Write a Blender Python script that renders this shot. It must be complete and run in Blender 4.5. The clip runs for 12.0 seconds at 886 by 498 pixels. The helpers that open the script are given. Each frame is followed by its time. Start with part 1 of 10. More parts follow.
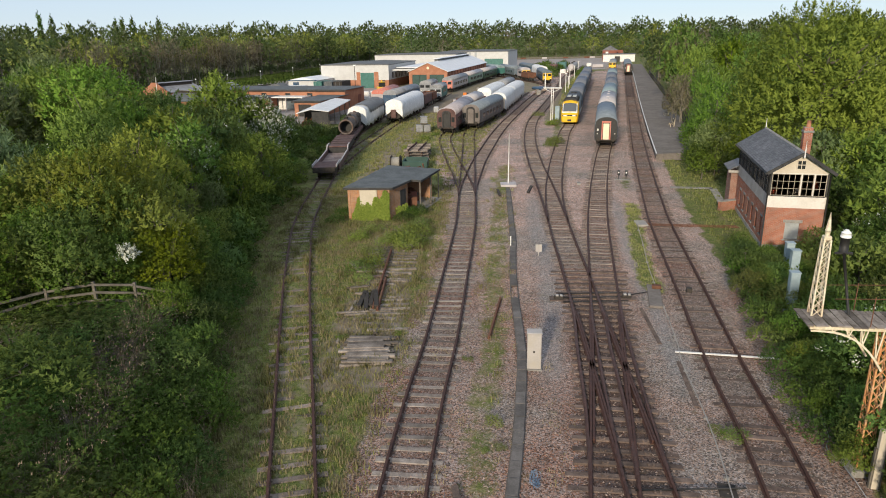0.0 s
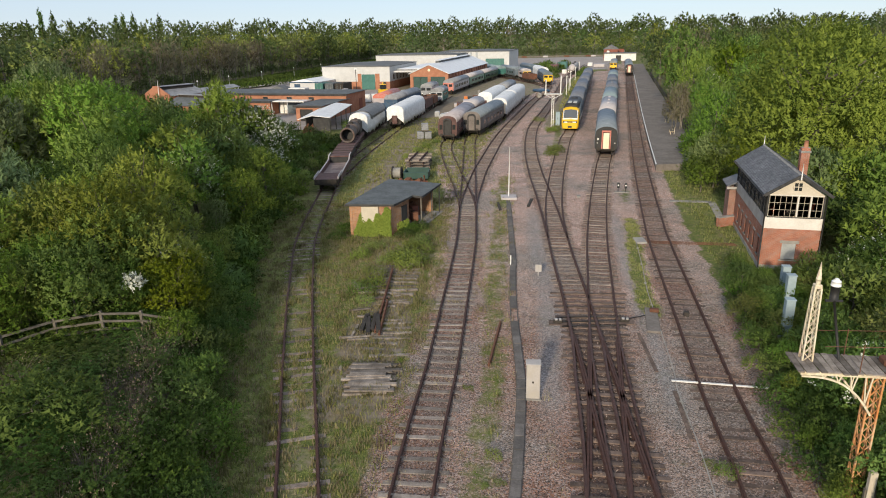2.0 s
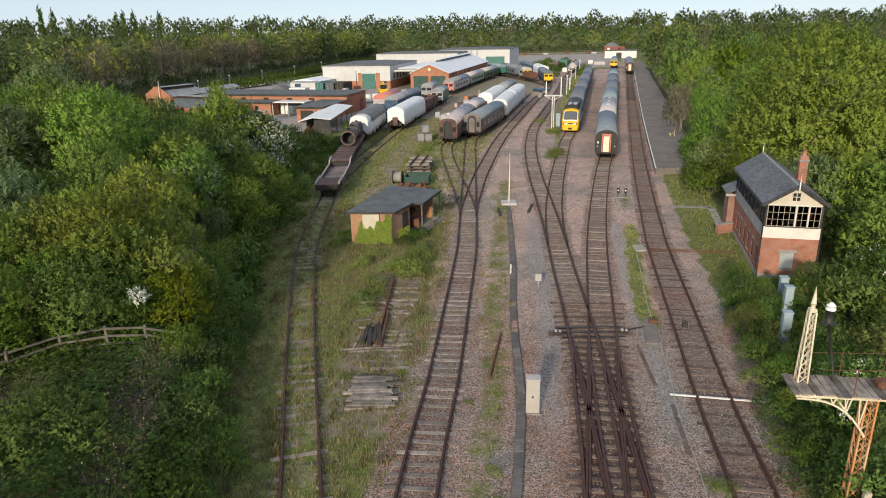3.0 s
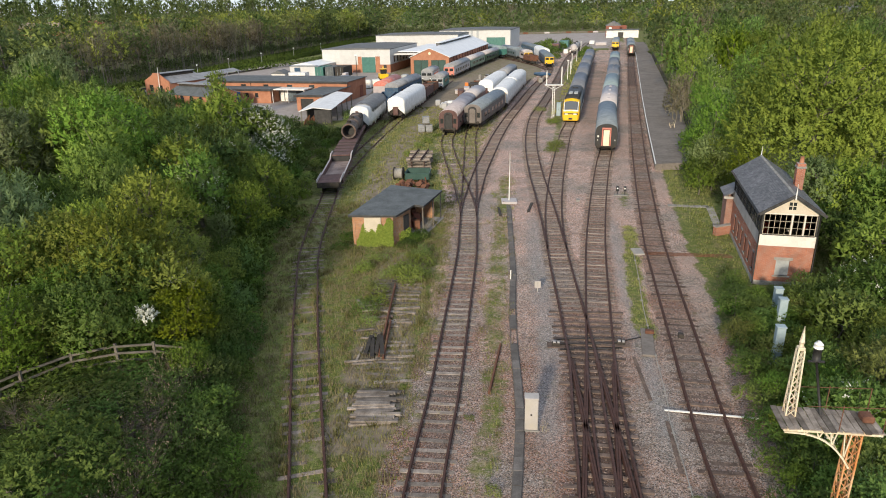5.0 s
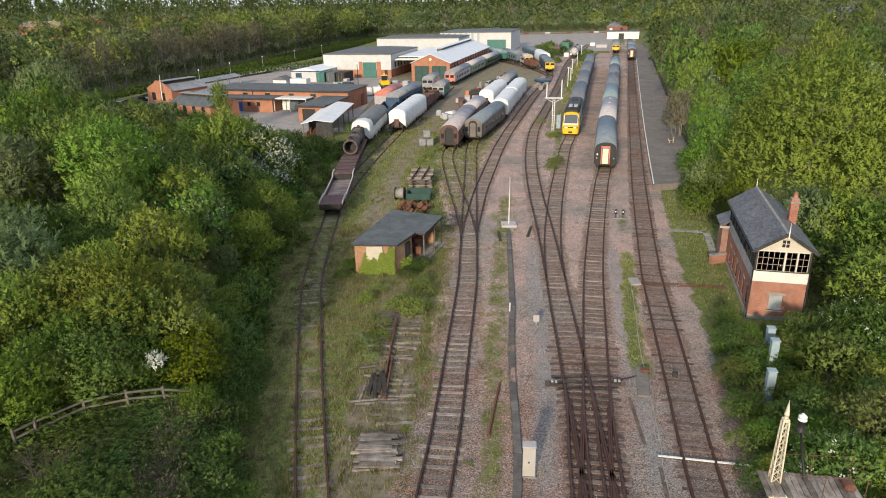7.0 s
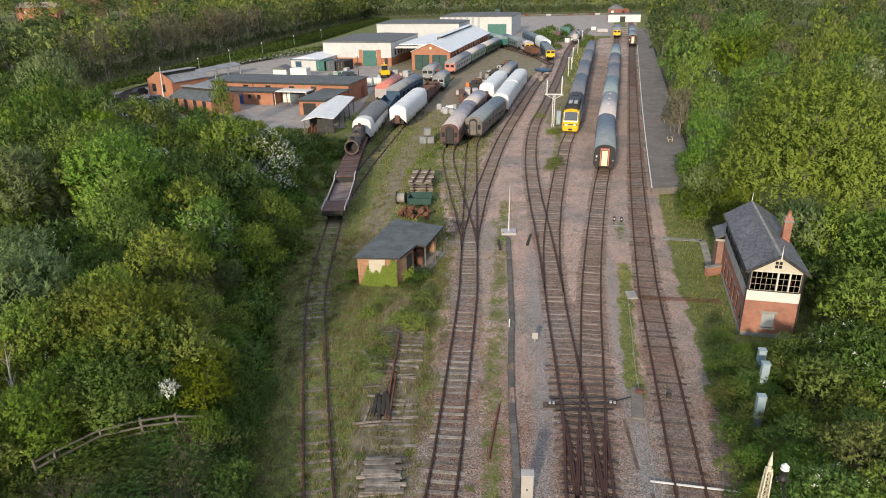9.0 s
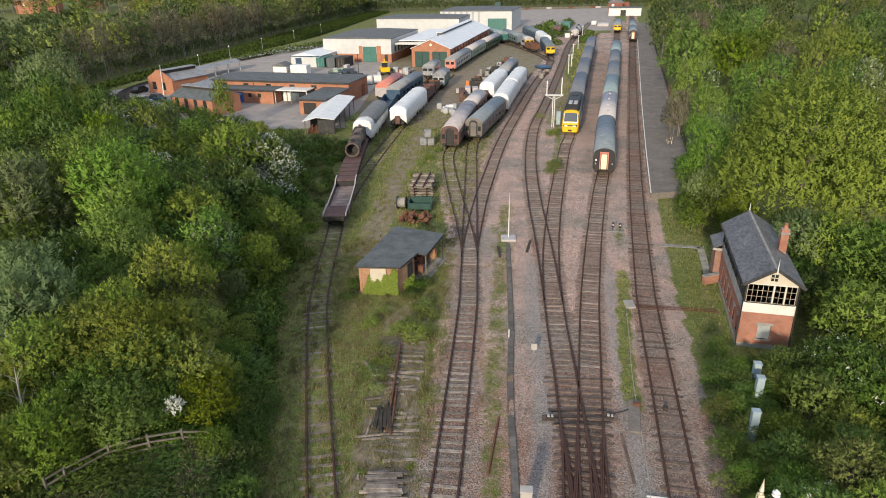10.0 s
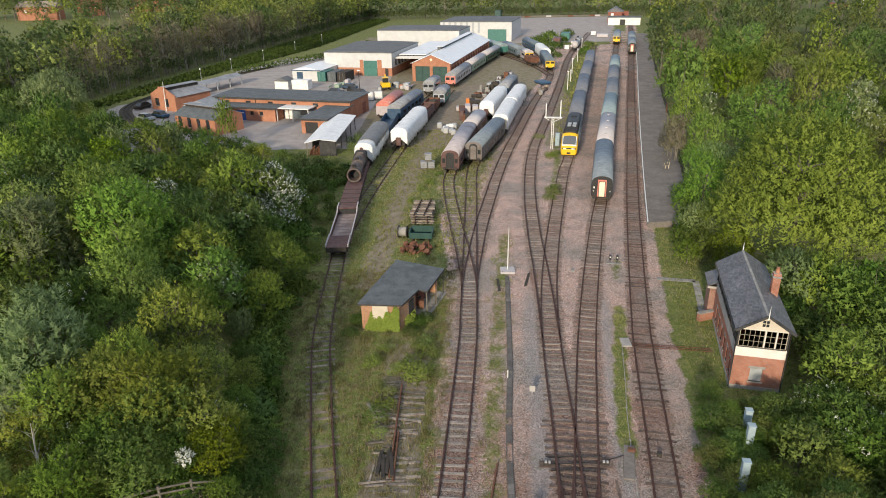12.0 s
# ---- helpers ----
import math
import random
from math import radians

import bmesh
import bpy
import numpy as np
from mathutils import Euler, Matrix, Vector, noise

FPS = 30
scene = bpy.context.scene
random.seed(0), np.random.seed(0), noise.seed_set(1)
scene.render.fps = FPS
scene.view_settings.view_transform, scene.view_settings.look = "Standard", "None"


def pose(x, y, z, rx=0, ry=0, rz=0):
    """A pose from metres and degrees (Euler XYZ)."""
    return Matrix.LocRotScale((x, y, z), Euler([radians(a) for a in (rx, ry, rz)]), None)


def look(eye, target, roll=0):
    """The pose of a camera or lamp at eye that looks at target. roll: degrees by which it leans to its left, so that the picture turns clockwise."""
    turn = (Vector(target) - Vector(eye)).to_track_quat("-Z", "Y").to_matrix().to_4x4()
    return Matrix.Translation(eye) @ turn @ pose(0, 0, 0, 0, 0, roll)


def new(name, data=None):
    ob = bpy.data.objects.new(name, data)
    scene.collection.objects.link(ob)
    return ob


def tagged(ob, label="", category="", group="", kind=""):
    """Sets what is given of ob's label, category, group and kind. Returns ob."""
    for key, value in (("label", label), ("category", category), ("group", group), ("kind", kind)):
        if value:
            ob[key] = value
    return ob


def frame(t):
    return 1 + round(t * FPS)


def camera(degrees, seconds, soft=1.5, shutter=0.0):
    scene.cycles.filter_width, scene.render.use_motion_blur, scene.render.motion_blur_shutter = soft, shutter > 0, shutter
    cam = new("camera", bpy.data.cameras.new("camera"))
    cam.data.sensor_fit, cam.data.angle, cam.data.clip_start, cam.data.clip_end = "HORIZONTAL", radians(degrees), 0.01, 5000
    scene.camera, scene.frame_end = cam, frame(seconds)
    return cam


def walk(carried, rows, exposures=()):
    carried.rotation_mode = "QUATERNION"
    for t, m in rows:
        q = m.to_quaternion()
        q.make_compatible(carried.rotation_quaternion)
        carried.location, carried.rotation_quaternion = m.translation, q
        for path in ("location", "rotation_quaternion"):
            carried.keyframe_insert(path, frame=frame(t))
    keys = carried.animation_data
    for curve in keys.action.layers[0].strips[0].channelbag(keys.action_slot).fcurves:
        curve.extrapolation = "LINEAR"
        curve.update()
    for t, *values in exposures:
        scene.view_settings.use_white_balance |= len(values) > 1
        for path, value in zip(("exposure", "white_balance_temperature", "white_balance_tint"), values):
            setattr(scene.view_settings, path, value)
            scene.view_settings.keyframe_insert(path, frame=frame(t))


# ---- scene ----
cam = camera(67.6, 12.0, soft=1.0)
PATH = [
    (0, (1.046, -0.798, 13.884), (0.985, 1.104, 13.27), -1.2),
    (0.5, (1.055, -0.807, 14.286), (0.993, 1.095, 13.672), -1.2),
    (1, (1.052, -0.805, 14.72), (0.99, 1.097, 14.104), -1.2),
    (1.5, (1.069, -0.812, 15.15), (1.006, 1.088, 14.529), -1.2),
    (2, (1.087, -0.819, 15.574), (1.023, 1.079, 14.948), -1.2),
    (2.5, (1.104, -0.826, 16.038), (1.04, 1.07, 15.406), -1.2),
    (3, (1.106, -0.83, 16.537), (1.04, 1.065, 15.899), -1.3),
    (5, (1.122, -0.786, 18.685), (1.054, 1.085, 17.983), -1.4),
    (5.5, (1.125, -0.782, 19.338), (1.057, 1.088, 18.634), -1.3),
    (6, (1.11, -0.795, 20.058), (1.042, 1.075, 19.352), -1.3),
    (6.5, (1.145, -0.768, 20.792), (1.076, 1.101, 20.083), -1.3),
    (7, (1.151, -0.735, 21.582), (1.082, 1.131, 20.866), -1.3),
    (9, (1.109, -0.712, 24.664), (1.04, 1.13, 23.888), -1.3),
    (9.5, (1.144, -0.684, 25.527), (1.073, 1.147, 24.724), -1.4),
    (10, (1.099, -0.658, 26.301), (1.03, 1.174, 25.5), -1.3),
    (10.5, (1.122, -0.626, 27.199), (1.052, 1.205, 26.398), -1.4),
    (11, (1.105, -0.634, 27.995), (1.036, 1.198, 27.197), -1.3),
    (11.5, (1.095, -0.619, 28.804), (1.027, 1.214, 28.008), -1.2),
    (12, (1.091, -0.58, 29.746), (1.023, 1.253, 28.949), -1.2),
]
walk(cam, [(t, look(eye, target, roll)) for t, eye, target, roll in PATH],
     exposures=[(0, 0.9, 6500, 8), (3, 0.94, 6500, 8), (5, 1.08, 6500, 8), (12, 1.08, 6500, 8)])

# ---- world, sun, exposure ----
world = bpy.data.worlds.new("world")
scene.world = world
world.use_nodes = True
SUN_AZ, SUN_EL = 196.0, 17.0  # degrees clockwise from +y; above the horizon
_wn = world.node_tree.nodes
_sky = _wn.new("ShaderNodeTexSky")
_sky.sky_type = "NISHITA"
_sky.sun_disc = False
_sky.sun_elevation = radians(SUN_EL)
_sky.sun_rotation = radians(SUN_AZ)  # clockwise from +y
_sky.air_density, _sky.dust_density, _sky.ozone_density = 1.0, 0.0, 5.0
# a thin even veil of haze over the clear sky
_veil = _wn.new("ShaderNodeMix")
_veil.data_type = "RGBA"
_veil.inputs[0].default_value = 0.86
_veil.inputs[7].default_value = (2.10, 2.28, 2.60, 1)
world.node_tree.links.new(_sky.outputs[0], _veil.inputs[6])
world.node_tree.links.new(_veil.outputs[2], _wn["Background"].inputs[0])
_sky.altitude = 1500.0
_wn["Background"].inputs[1].default_value = 0.15
_sl = bpy.data.lights.new("sun", "SUN")
_sl.energy, _sl.angle, _sl.color = 2.2, radians(4.0), (1.0, 0.85, 0.65)
_so = new("sun", _sl)
_az, _el = radians(SUN_AZ), radians(SUN_EL)
SUNV = Vector((math.sin(_az) * math.cos(_el), math.cos(_az) * math.cos(_el), math.sin(_el)))
_so.matrix_world = look(SUNV * 300, (0, 0, 0))


# ---- materials ----
def lerp(a, b, t):
    return a + (b - a) * t


class Nodes:
    """Small helper to write node trees."""

    def __init__(self, name):
        self.m = bpy.data.materials.new(name)
        self.m.use_nodes = True
        self.t = self.m.node_tree
        self.b = self.t.nodes["Principled BSDF"]
        self.pos = self.n("ShaderNodeNewGeometry")

    def n(self, kind, **kw):
        nd = self.t.nodes.new(kind)
        for k, v in kw.items():
            if k == "op":
                nd.operation = v
            elif k == "dt":
                nd.data_type = v
        return nd

    def link(self, a, b):
        self.t.links.new(a, b)

    def noise(self, scale, detail=4.0, rough=0.6, vec=None, stretch=None):
        nd = self.n("ShaderNodeTexNoise")
        nd.inputs["Scale"].default_value = scale
        nd.inputs["Detail"].default_value = detail
        nd.inputs["Roughness"].default_value = rough
        src = vec or self.pos.outputs["Position"]
        if stretch:
            mp = self.n("ShaderNodeMapping")
            mp.inputs["Scale"].default_value = stretch
            self.link(src, mp.inputs["Vector"])
            src = mp.outputs[0]
        self.link(src, nd.inputs["Vector"])
        return nd.outputs["Fac"]

    def voro(self, scale, out="Color"):
        nd = self.n("ShaderNodeTexVoronoi")
        nd.inputs["Scale"].default_value = scale
        self.link(self.pos.outputs["Position"], nd.inputs["Vector"])
        return nd.outputs[out]

    def ramp(self, fac, lo, hi, a=0.0, b=1.0):
        nd = self.n("ShaderNodeMapRange")
        nd.inputs["From Min"].default_value = lo
        nd.inputs["From Max"].default_value = hi
        nd.inputs["To Min"].default_value = a
        nd.inputs["To Max"].default_value = b
        self.link(fac, nd.inputs["Value"])
        return nd.outputs[0]

    def mix(self, fac, a, b):
        nd = self.n("ShaderNodeMix", dt="RGBA")
        for v, k in ((fac, 0), (a, 6), (b, 7)):
            if isinstance(v, tuple):
                nd.inputs[k].default_value = (*v, 1)
            elif isinstance(v, (int, float)):
                nd.inputs[k].default_value = v
            else:
                self.link(v, nd.inputs[k])
        return nd.outputs[2]

    def math(self, op, a, b):
        nd = self.n("ShaderNodeMath", op=op)
        for v, k in ((a, 0), (b, 1)):
            if isinstance(v, (int, float)):
                nd.inputs[k].default_value = v
            else:
                self.link(v, nd.inputs[k])
        return nd.outputs[0]

    def hsv(self, col, hue=0.5, sat=1.0, val=1.0):
        nd = self.n("ShaderNodeHueSaturation")
        for v, k in ((hue, "Hue"), (sat, "Saturation"), (val, "Value")):
            if isinstance(v, (int, float)):
                nd.inputs[k].default_value = v
            else:
                self.link(v, nd.inputs[k])
        self.link(col, nd.inputs["Color"])
        return nd.outputs[0]

    def done(self, col, rough=0.8, metal=0.0, bump=None, depth=0.02, spec=0.4):
        if isinstance(col, tuple):
            self.b.inputs["Base Color"].default_value = (*col, 1)
        else:
            self.link(col, self.b.inputs["Base Color"])
        if isinstance(rough, (int, float)):
            self.b.inputs["Roughness"].default_value = rough
        else:
            self.link(rough, self.b.inputs["Roughness"])
        self.b.inputs["Metallic"].default_value = metal
        self.b.inputs["Specular IOR Level"].default_value = spec
        if bump is not None:
            bp = self.n("ShaderNodeBump")
            bp.inputs["Distance"].default_value = depth
            bp.inputs["Strength"].default_value = 0.8
            self.link(bump, bp.inputs["Height"])
            self.link(bp.outputs[0], self.b.inputs["Normal"])
        return self.m


def plain(name, a, b, scale=3.0, rough=0.7, metal=0.0, bump=0.0, stain=None, vary=0.0, stretch=None, spec=0.35):
    """Two tones in noise, a second finer grain, optional stains and a change from object to object."""
    k = Nodes(name)
    big = k.ramp(k.noise(scale, 5, 0.65, stretch=stretch), 0.35, 0.65)
    col = k.mix(big, a, b)
    fine = k.noise(scale * 9, 3, 0.6, stretch=stretch)
    col = k.hsv(col, val=k.ramp(fine, 0.3, 0.7, 0.82, 1.18) if bump else k.ramp(fine, 0.3, 0.7, 0.94, 1.06))
    if stain:
        st = k.ramp(k.noise(scale * 0.6, 6, 0.75, stretch=stretch), 0.52, 0.72)
        col = k.mix(k.math("MULTIPLY", st, 0.8), col, stain)
    if vary:
        oi = k.n("ShaderNodeObjectInfo")
        col = k.hsv(col, val=k.ramp(oi.outputs["Random"], 0, 1, 1 - vary, 1 + vary))
    return k.done(col, rough, metal, fine if bump else None, bump, spec)


def leaf_mat(name, a, b, hue=0.020, dark=0.14):
    """Leaves: a tone for each sprig, one for each plant, and slow drifts over the ground."""
    k = Nodes(name)
    oi = k.n("ShaderNodeObjectInfo")
    tone = k.n("ShaderNodeAttribute")
    tone.attribute_name = "tone"
    rnd = k.math("FRACT", k.math("ADD", oi.outputs["Random"], tone.outputs["Fac"]), 0.0)
    spr = k.n("ShaderNodeAttribute")
    spr.attribute_name = "sprig"
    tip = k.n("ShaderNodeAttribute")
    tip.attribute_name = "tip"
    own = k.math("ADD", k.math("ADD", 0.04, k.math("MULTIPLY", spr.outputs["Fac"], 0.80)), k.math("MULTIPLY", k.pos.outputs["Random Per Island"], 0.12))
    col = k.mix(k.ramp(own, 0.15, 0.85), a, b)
    # yellower new tips; light at tips, shade at bases put into the colour
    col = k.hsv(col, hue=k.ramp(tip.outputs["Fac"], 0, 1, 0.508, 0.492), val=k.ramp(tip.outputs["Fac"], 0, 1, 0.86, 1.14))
    col = k.hsv(col, hue=k.ramp(rnd, 0, 1, 0.5 - hue, 0.5 + hue), val=k.ramp(k.noise(0.35, 4, 0.7), 0.3, 0.7, 1 - dark, 1 + dark))
    col = k.hsv(col, sat=k.ramp(k.math("FRACT", k.math("MULTIPLY", rnd, 13.7), 0.0), 0, 1, 0.86, 1.02), val=k.ramp(k.math("FRACT", k.math("MULTIPLY", rnd, 7.3), 0.0), 0, 1, 0.70, 1.18))
    m = k.done(col, 0.7, spec=0.12)
    tr = k.n("ShaderNodeBsdfTranslucent")
    k.link(col, tr.inputs["Color"])
    mx = k.n("ShaderNodeMixShader")
    mx.inputs[0].default_value = 0.3
    k.link(k.b.outputs[0], mx.inputs[1])
    k.link(tr.outputs[0], mx.inputs[2])
    k.link(mx.outputs[0], k.t.nodes["Material Output"].inputs["Surface"])
    return m


def ground_mat():
    """Grass, ballast, worn earth and tarmac, shared out by the painted zones of the sheet."""
    k = Nodes("ground_surface")
    at = k.n("ShaderNodeVertexColor")
    at.layer_name = "zones"
    sp = k.n("ShaderNodeSeparateColor")
    k.link(at.outputs["Color"], sp.inputs[0])
    wob = k.noise(0.55, 6, 0.7)
    wob2 = k.noise(3.0, 4, 0.7)
    edge = k.math("ADD", k.math("MULTIPLY", k.math("SUBTRACT", wob, 0.5), 1.5), k.math("MULTIPLY", k.math("SUBTRACT", wob2, 0.5), 0.7))

    def zone(o, w=0.16):
        return k.ramp(k.math("ADD", sp.outputs[o], edge), 0.5 - w, 0.5 + w)

    g1 = k.mix(k.ramp(k.noise(1.4, 5, 0.7), 0.3, 0.7), (0.078, 0.115, 0.026), (0.190, 0.200, 0.058))
    g1 = k.mix(k.ramp(k.noise(0.35, 5, 0.7), 0.52, 0.72), g1, (0.245, 0.210, 0.105))
    g1 = k.mix(k.math("MULTIPLY", k.ramp(k.noise(2.6, 5, 0.75), 0.52, 0.66), 0.75), g1, (0.270, 0.228, 0.125))
    g1 = k.mix(k.math("MULTIPLY", k.ramp(k.noise(1.1, 6, 0.75), 0.55, 0.66), 0.6), g1, (0.140, 0.105, 0.075))
    g1 = k.hsv(g1, val=k.ramp(k.noise(6, 4, 0.75), 0.3, 0.7, 0.6, 1.4))
    grass = k.hsv(g1, val=k.ramp(k.noise(22, 3, 0.7), 0.3, 0.7, 0.45, 1.55))
    st = k.voro(21.0)
    ss = k.n("ShaderNodeSeparateColor")
    k.link(st, ss.inputs[0])
    # alpha moves the ballast from brown, nearest, to paler pink up the yard
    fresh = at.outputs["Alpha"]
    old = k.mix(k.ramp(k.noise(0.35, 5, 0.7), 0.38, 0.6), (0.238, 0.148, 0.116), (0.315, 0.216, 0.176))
    far_tone = k.mix(k.ramp(k.noise(0.22, 5, 0.7), 0.38, 0.6), (0.490, 0.340, 0.285), (0.420, 0.310, 0.262))
    bal = k.mix(k.ramp(k.math("ADD", fresh, k.math("MULTIPLY", k.math("SUBTRACT", k.noise(0.25, 5, 0.7), 0.5), 1.2)), 0.3, 0.7), old, far_tone)
    bal = k.mix(k.math("MULTIPLY", k.ramp(k.noise(0.13, 4, 0.6), 0.46, 0.6), 0.75), bal, (0.255, 0.230, 0.205))
    bal = k.mix(k.math("MULTIPLY", k.ramp(k.noise(0.6, 6, 0.75), 0.54, 0.72), 0.7), bal, (0.105, 0.088, 0.070))
    bal = k.hsv(bal, sat=k.ramp(ss.outputs[1], 0, 1, 0.5, 1.5), val=k.ramp(ss.outputs[0], 0, 1, 0.30, 1.80))
    bal = k.hsv(bal, val=k.ramp(k.noise(9, 4, 0.75), 0.3, 0.7, 0.56, 1.44))
    # bands where the ballast turns grey
    gz = k.n("ShaderNodeAttribute")
    gz.attribute_name = "grey_bands"
    bal = k.mix(k.math("MULTIPLY", k.ramp(k.math("ADD", gz.outputs["Fac"], k.math("MULTIPLY", edge, 0.5)), 0.25, 0.85), 0.62), bal, k.hsv(k.mix(ss.outputs[0], (0.15, 0.148, 0.145), (0.40, 0.392, 0.385)), val=k.ramp(k.noise(9, 4, 0.75), 0.3, 0.7, 0.7, 1.3)))
    bal = k.mix(k.math("MULTIPLY", k.ramp(k.noise(0.8, 6, 0.75), 0.57, 0.68), 0.5), bal, (0.115, 0.120, 0.045))
    bal = k.mix(k.ramp(k.math("ADD", fresh, k.math("MULTIPLY", k.math("SUBTRACT", wob2, 0.5), 0.9)), -0.15, -0.85, 0.0, 0.75), bal, (0.060, 0.041, 0.034))
    dirt = k.mix(k.ramp(k.noise(0.9, 6, 0.7), 0.35, 0.65), (0.190, 0.150, 0.105), (0.290, 0.245, 0.185))
    tar = k.mix(k.ramp(k.noise(0.3, 6, 0.7), 0.35, 0.65), (0.290, 0.255, 0.235), (0.400, 0.360, 0.335))
    tar = k.hsv(tar, val=k.ramp(k.noise(6, 5, 0.7), 0.3, 0.7, 0.8, 1.2))
    col = k.mix(zone(2), grass, dirt)
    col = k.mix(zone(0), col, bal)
    col = k.mix(k.ramp(k.math("ADD", sp.outputs[1], k.math("MULTIPLY", edge, 0.35)), 0.45, 0.55), col, tar)
    h = k.math("ADD", k.math("MULTIPLY", ss.outputs[2], sp.outputs[0]), k.noise(5, 4, 0.7))
    return k.done(col, 0.95, 0, h, 0.05, 0.2)


def brick_mat(name, a, b, mortar=(0.33, 0.29, 0.25)):
    """Courses of 225 x 75 mm in the upright plane of the wall, laid by height and by run."""
    k = Nodes(name)
    tc = k.n("ShaderNodeTexCoord")
    sx = k.n("ShaderNodeSeparateXYZ")
    k.link(tc.outputs["Object"], sx.inputs[0])
    cx = k.n("ShaderNodeCombineXYZ")
    k.link(k.math("ADD", sx.outputs[0], sx.outputs[1]), cx.inputs[0])
    k.link(sx.outputs[2], cx.inputs[1])
    br = k.n("ShaderNodeTexBrick")
    k.link(cx.outputs[0], br.inputs["Vector"])
    br.inputs["Color1"].default_value = (*a, 1)
    br.inputs["Color2"].default_value = (*b, 1)
    br.inputs["Mortar"].default_value = (*mortar, 1)
    for key, v in (("Scale", 1.0), ("Mortar Size", 0.009), ("Brick Width", 0.225), ("Row Height", 0.075), ("Bias", -0.1)):
        br.inputs[key].default_value = v
    col = k.hsv(br.outputs["Color"], val=k.ramp(k.noise(0.9, 5, 0.7), 0.3, 0.7, 0.75, 1.2))
    return k.done(col, 0.9, 0, br.outputs["Fac"], -0.006, 0.2)


M = {}
M["ground"] = ground_mat()
M["rail"] = plain("rusty_rail_steel", (0.046, 0.022, 0.017), (0.092, 0.042, 0.030), 4, 0.65, 0.1, 0.003)
M["railworn"] = plain("worn_rail_steel", (0.050, 0.024, 0.018), (0.098, 0.046, 0.032), 3, 0.5, 0.15, 0.003)
M["sleeper"] = plain("weathered_sleeper_timber", (0.160, 0.128, 0.106), (0.300, 0.248, 0.210), 2.2, 0.92, 0, 0.01, (0.095, 0.072, 0.058), 0.34)
M["sleepergrey"] = plain("grey_weathered_sleeper_timber", (0.175, 0.148, 0.127), (0.325, 0.281, 0.246), 2.6, 0.95, 0, 0.012, (0.100, 0.080, 0.068), 0.36)
M["sleeperdark"] = plain("tarred_sleeper_timber", (0.090, 0.065, 0.054), (0.202, 0.148, 0.120), 2.2, 0.9, 0, 0.01, None, 0.3)
M["sleeperold"] = plain("rotten_grey_timber", (0.140, 0.115, 0.095), (0.310, 0.268, 0.232), 1.8, 0.95, 0, 0.015, (0.085, 0.068, 0.05), 0.5)
M["concrete"] = plain("grey_concrete", (0.235, 0.225, 0.210), (0.330, 0.315, 0.290), 1.6, 0.9, 0, 0.004, (0.14, 0.13, 0.115), 0.15)
M["lid"] = plain("dark_concrete_lid", (0.100, 0.090, 0.083), (0.160, 0.146, 0.136), 1.6, 0.9, 0, 0.004, (0.09, 0.085, 0.078), 0.2)
M["tar"] = plain("old_tarmac", (0.150, 0.132, 0.118), (0.215, 0.190, 0.170), 0.5, 0.95, 0, 0.004, (0.095, 0.083, 0.073))
M["whitepaint"] = plain("white_paint", (0.66, 0.65, 0.62), (0.80, 0.79, 0.76), 2.0, 0.6, 0, 0.0, (0.42, 0.38, 0.32))
M["cream"] = plain("cream_painted_board", (0.52, 0.46, 0.365), (0.60, 0.535, 0.435), 1.2, 0.65, 0, 0.0, (0.47, 0.41, 0.31))
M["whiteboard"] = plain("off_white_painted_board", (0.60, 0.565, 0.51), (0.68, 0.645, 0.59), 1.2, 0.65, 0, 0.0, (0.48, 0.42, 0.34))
M["windowcream"] = plain("dulled_cream_window_paint", (0.32, 0.28, 0.215), (0.42, 0.375, 0.30), 1.2, 0.7, 0, 0.0, (0.26, 0.22, 0.16))
M["greyboard"] = plain("grey_board_and_shade_tone", (0.30, 0.28, 0.26), (0.40, 0.375, 0.34), 1.2, 0.75, 0, 0.0, (0.22, 0.2, 0.18))
M["latticecream"] = plain("flaking_cream_paint", (0.62, 0.54, 0.38), (0.72, 0.65, 0.50), 1.6, 0.6, 0, 0.003, (0.42, 0.17, 0.05))
M["latticerust"] = plain("rust_and_cream_paint", (0.50, 0.19, 0.055), (0.60, 0.34, 0.16), 2.4, 0.8, 0, 0.004, (0.66, 0.56, 0.40))
M["slate"] = plain("grey_slate", (0.085, 0.085, 0.092), (0.150, 0.150, 0.158), 1.0, 0.6, 0, 0.004, (0.185, 0.185, 0.18), 0.25)
M["felt"] = plain("grey_roofing_felt", (0.085, 0.095, 0.100), (0.135, 0.148, 0.152), 0.8, 0.85, 0, 0.004, (0.055, 0.065, 0.06))
M["brickred"] = brick_mat("red_brick", (0.335, 0.112, 0.066), (0.43, 0.160, 0.094))
M["brickdull"] = brick_mat("dull_red_brick", (0.275, 0.125, 0.090), (0.34, 0.165, 0.120))
M["brickhut"] = brick_mat("orange_brick", (0.38, 0.175, 0.080), (0.47, 0.235, 0.115))
M["brickfar"] = plain("orange_brick_wall", (0.330, 0.145, 0.085), (0.420, 0.200, 0.122), 0.8, 0.9)
M["brickdark"] = plain("dark_red_brick_wall", (0.20, 0.075, 0.052), (0.26, 0.105, 0.075), 0.8, 0.9)
M["black"] = plain("black_paint", (0.018, 0.018, 0.019), (0.035, 0.034, 0.033), 3, 0.55)
M["dark"] = plain("grimy_underframe", (0.030, 0.027, 0.024), (0.062, 0.052, 0.043), 3, 0.85)
M["darkwood"] = plain("black_stained_boards", (0.030, 0.030, 0.031), (0.065, 0.062, 0.060), 1.5, 0.8)
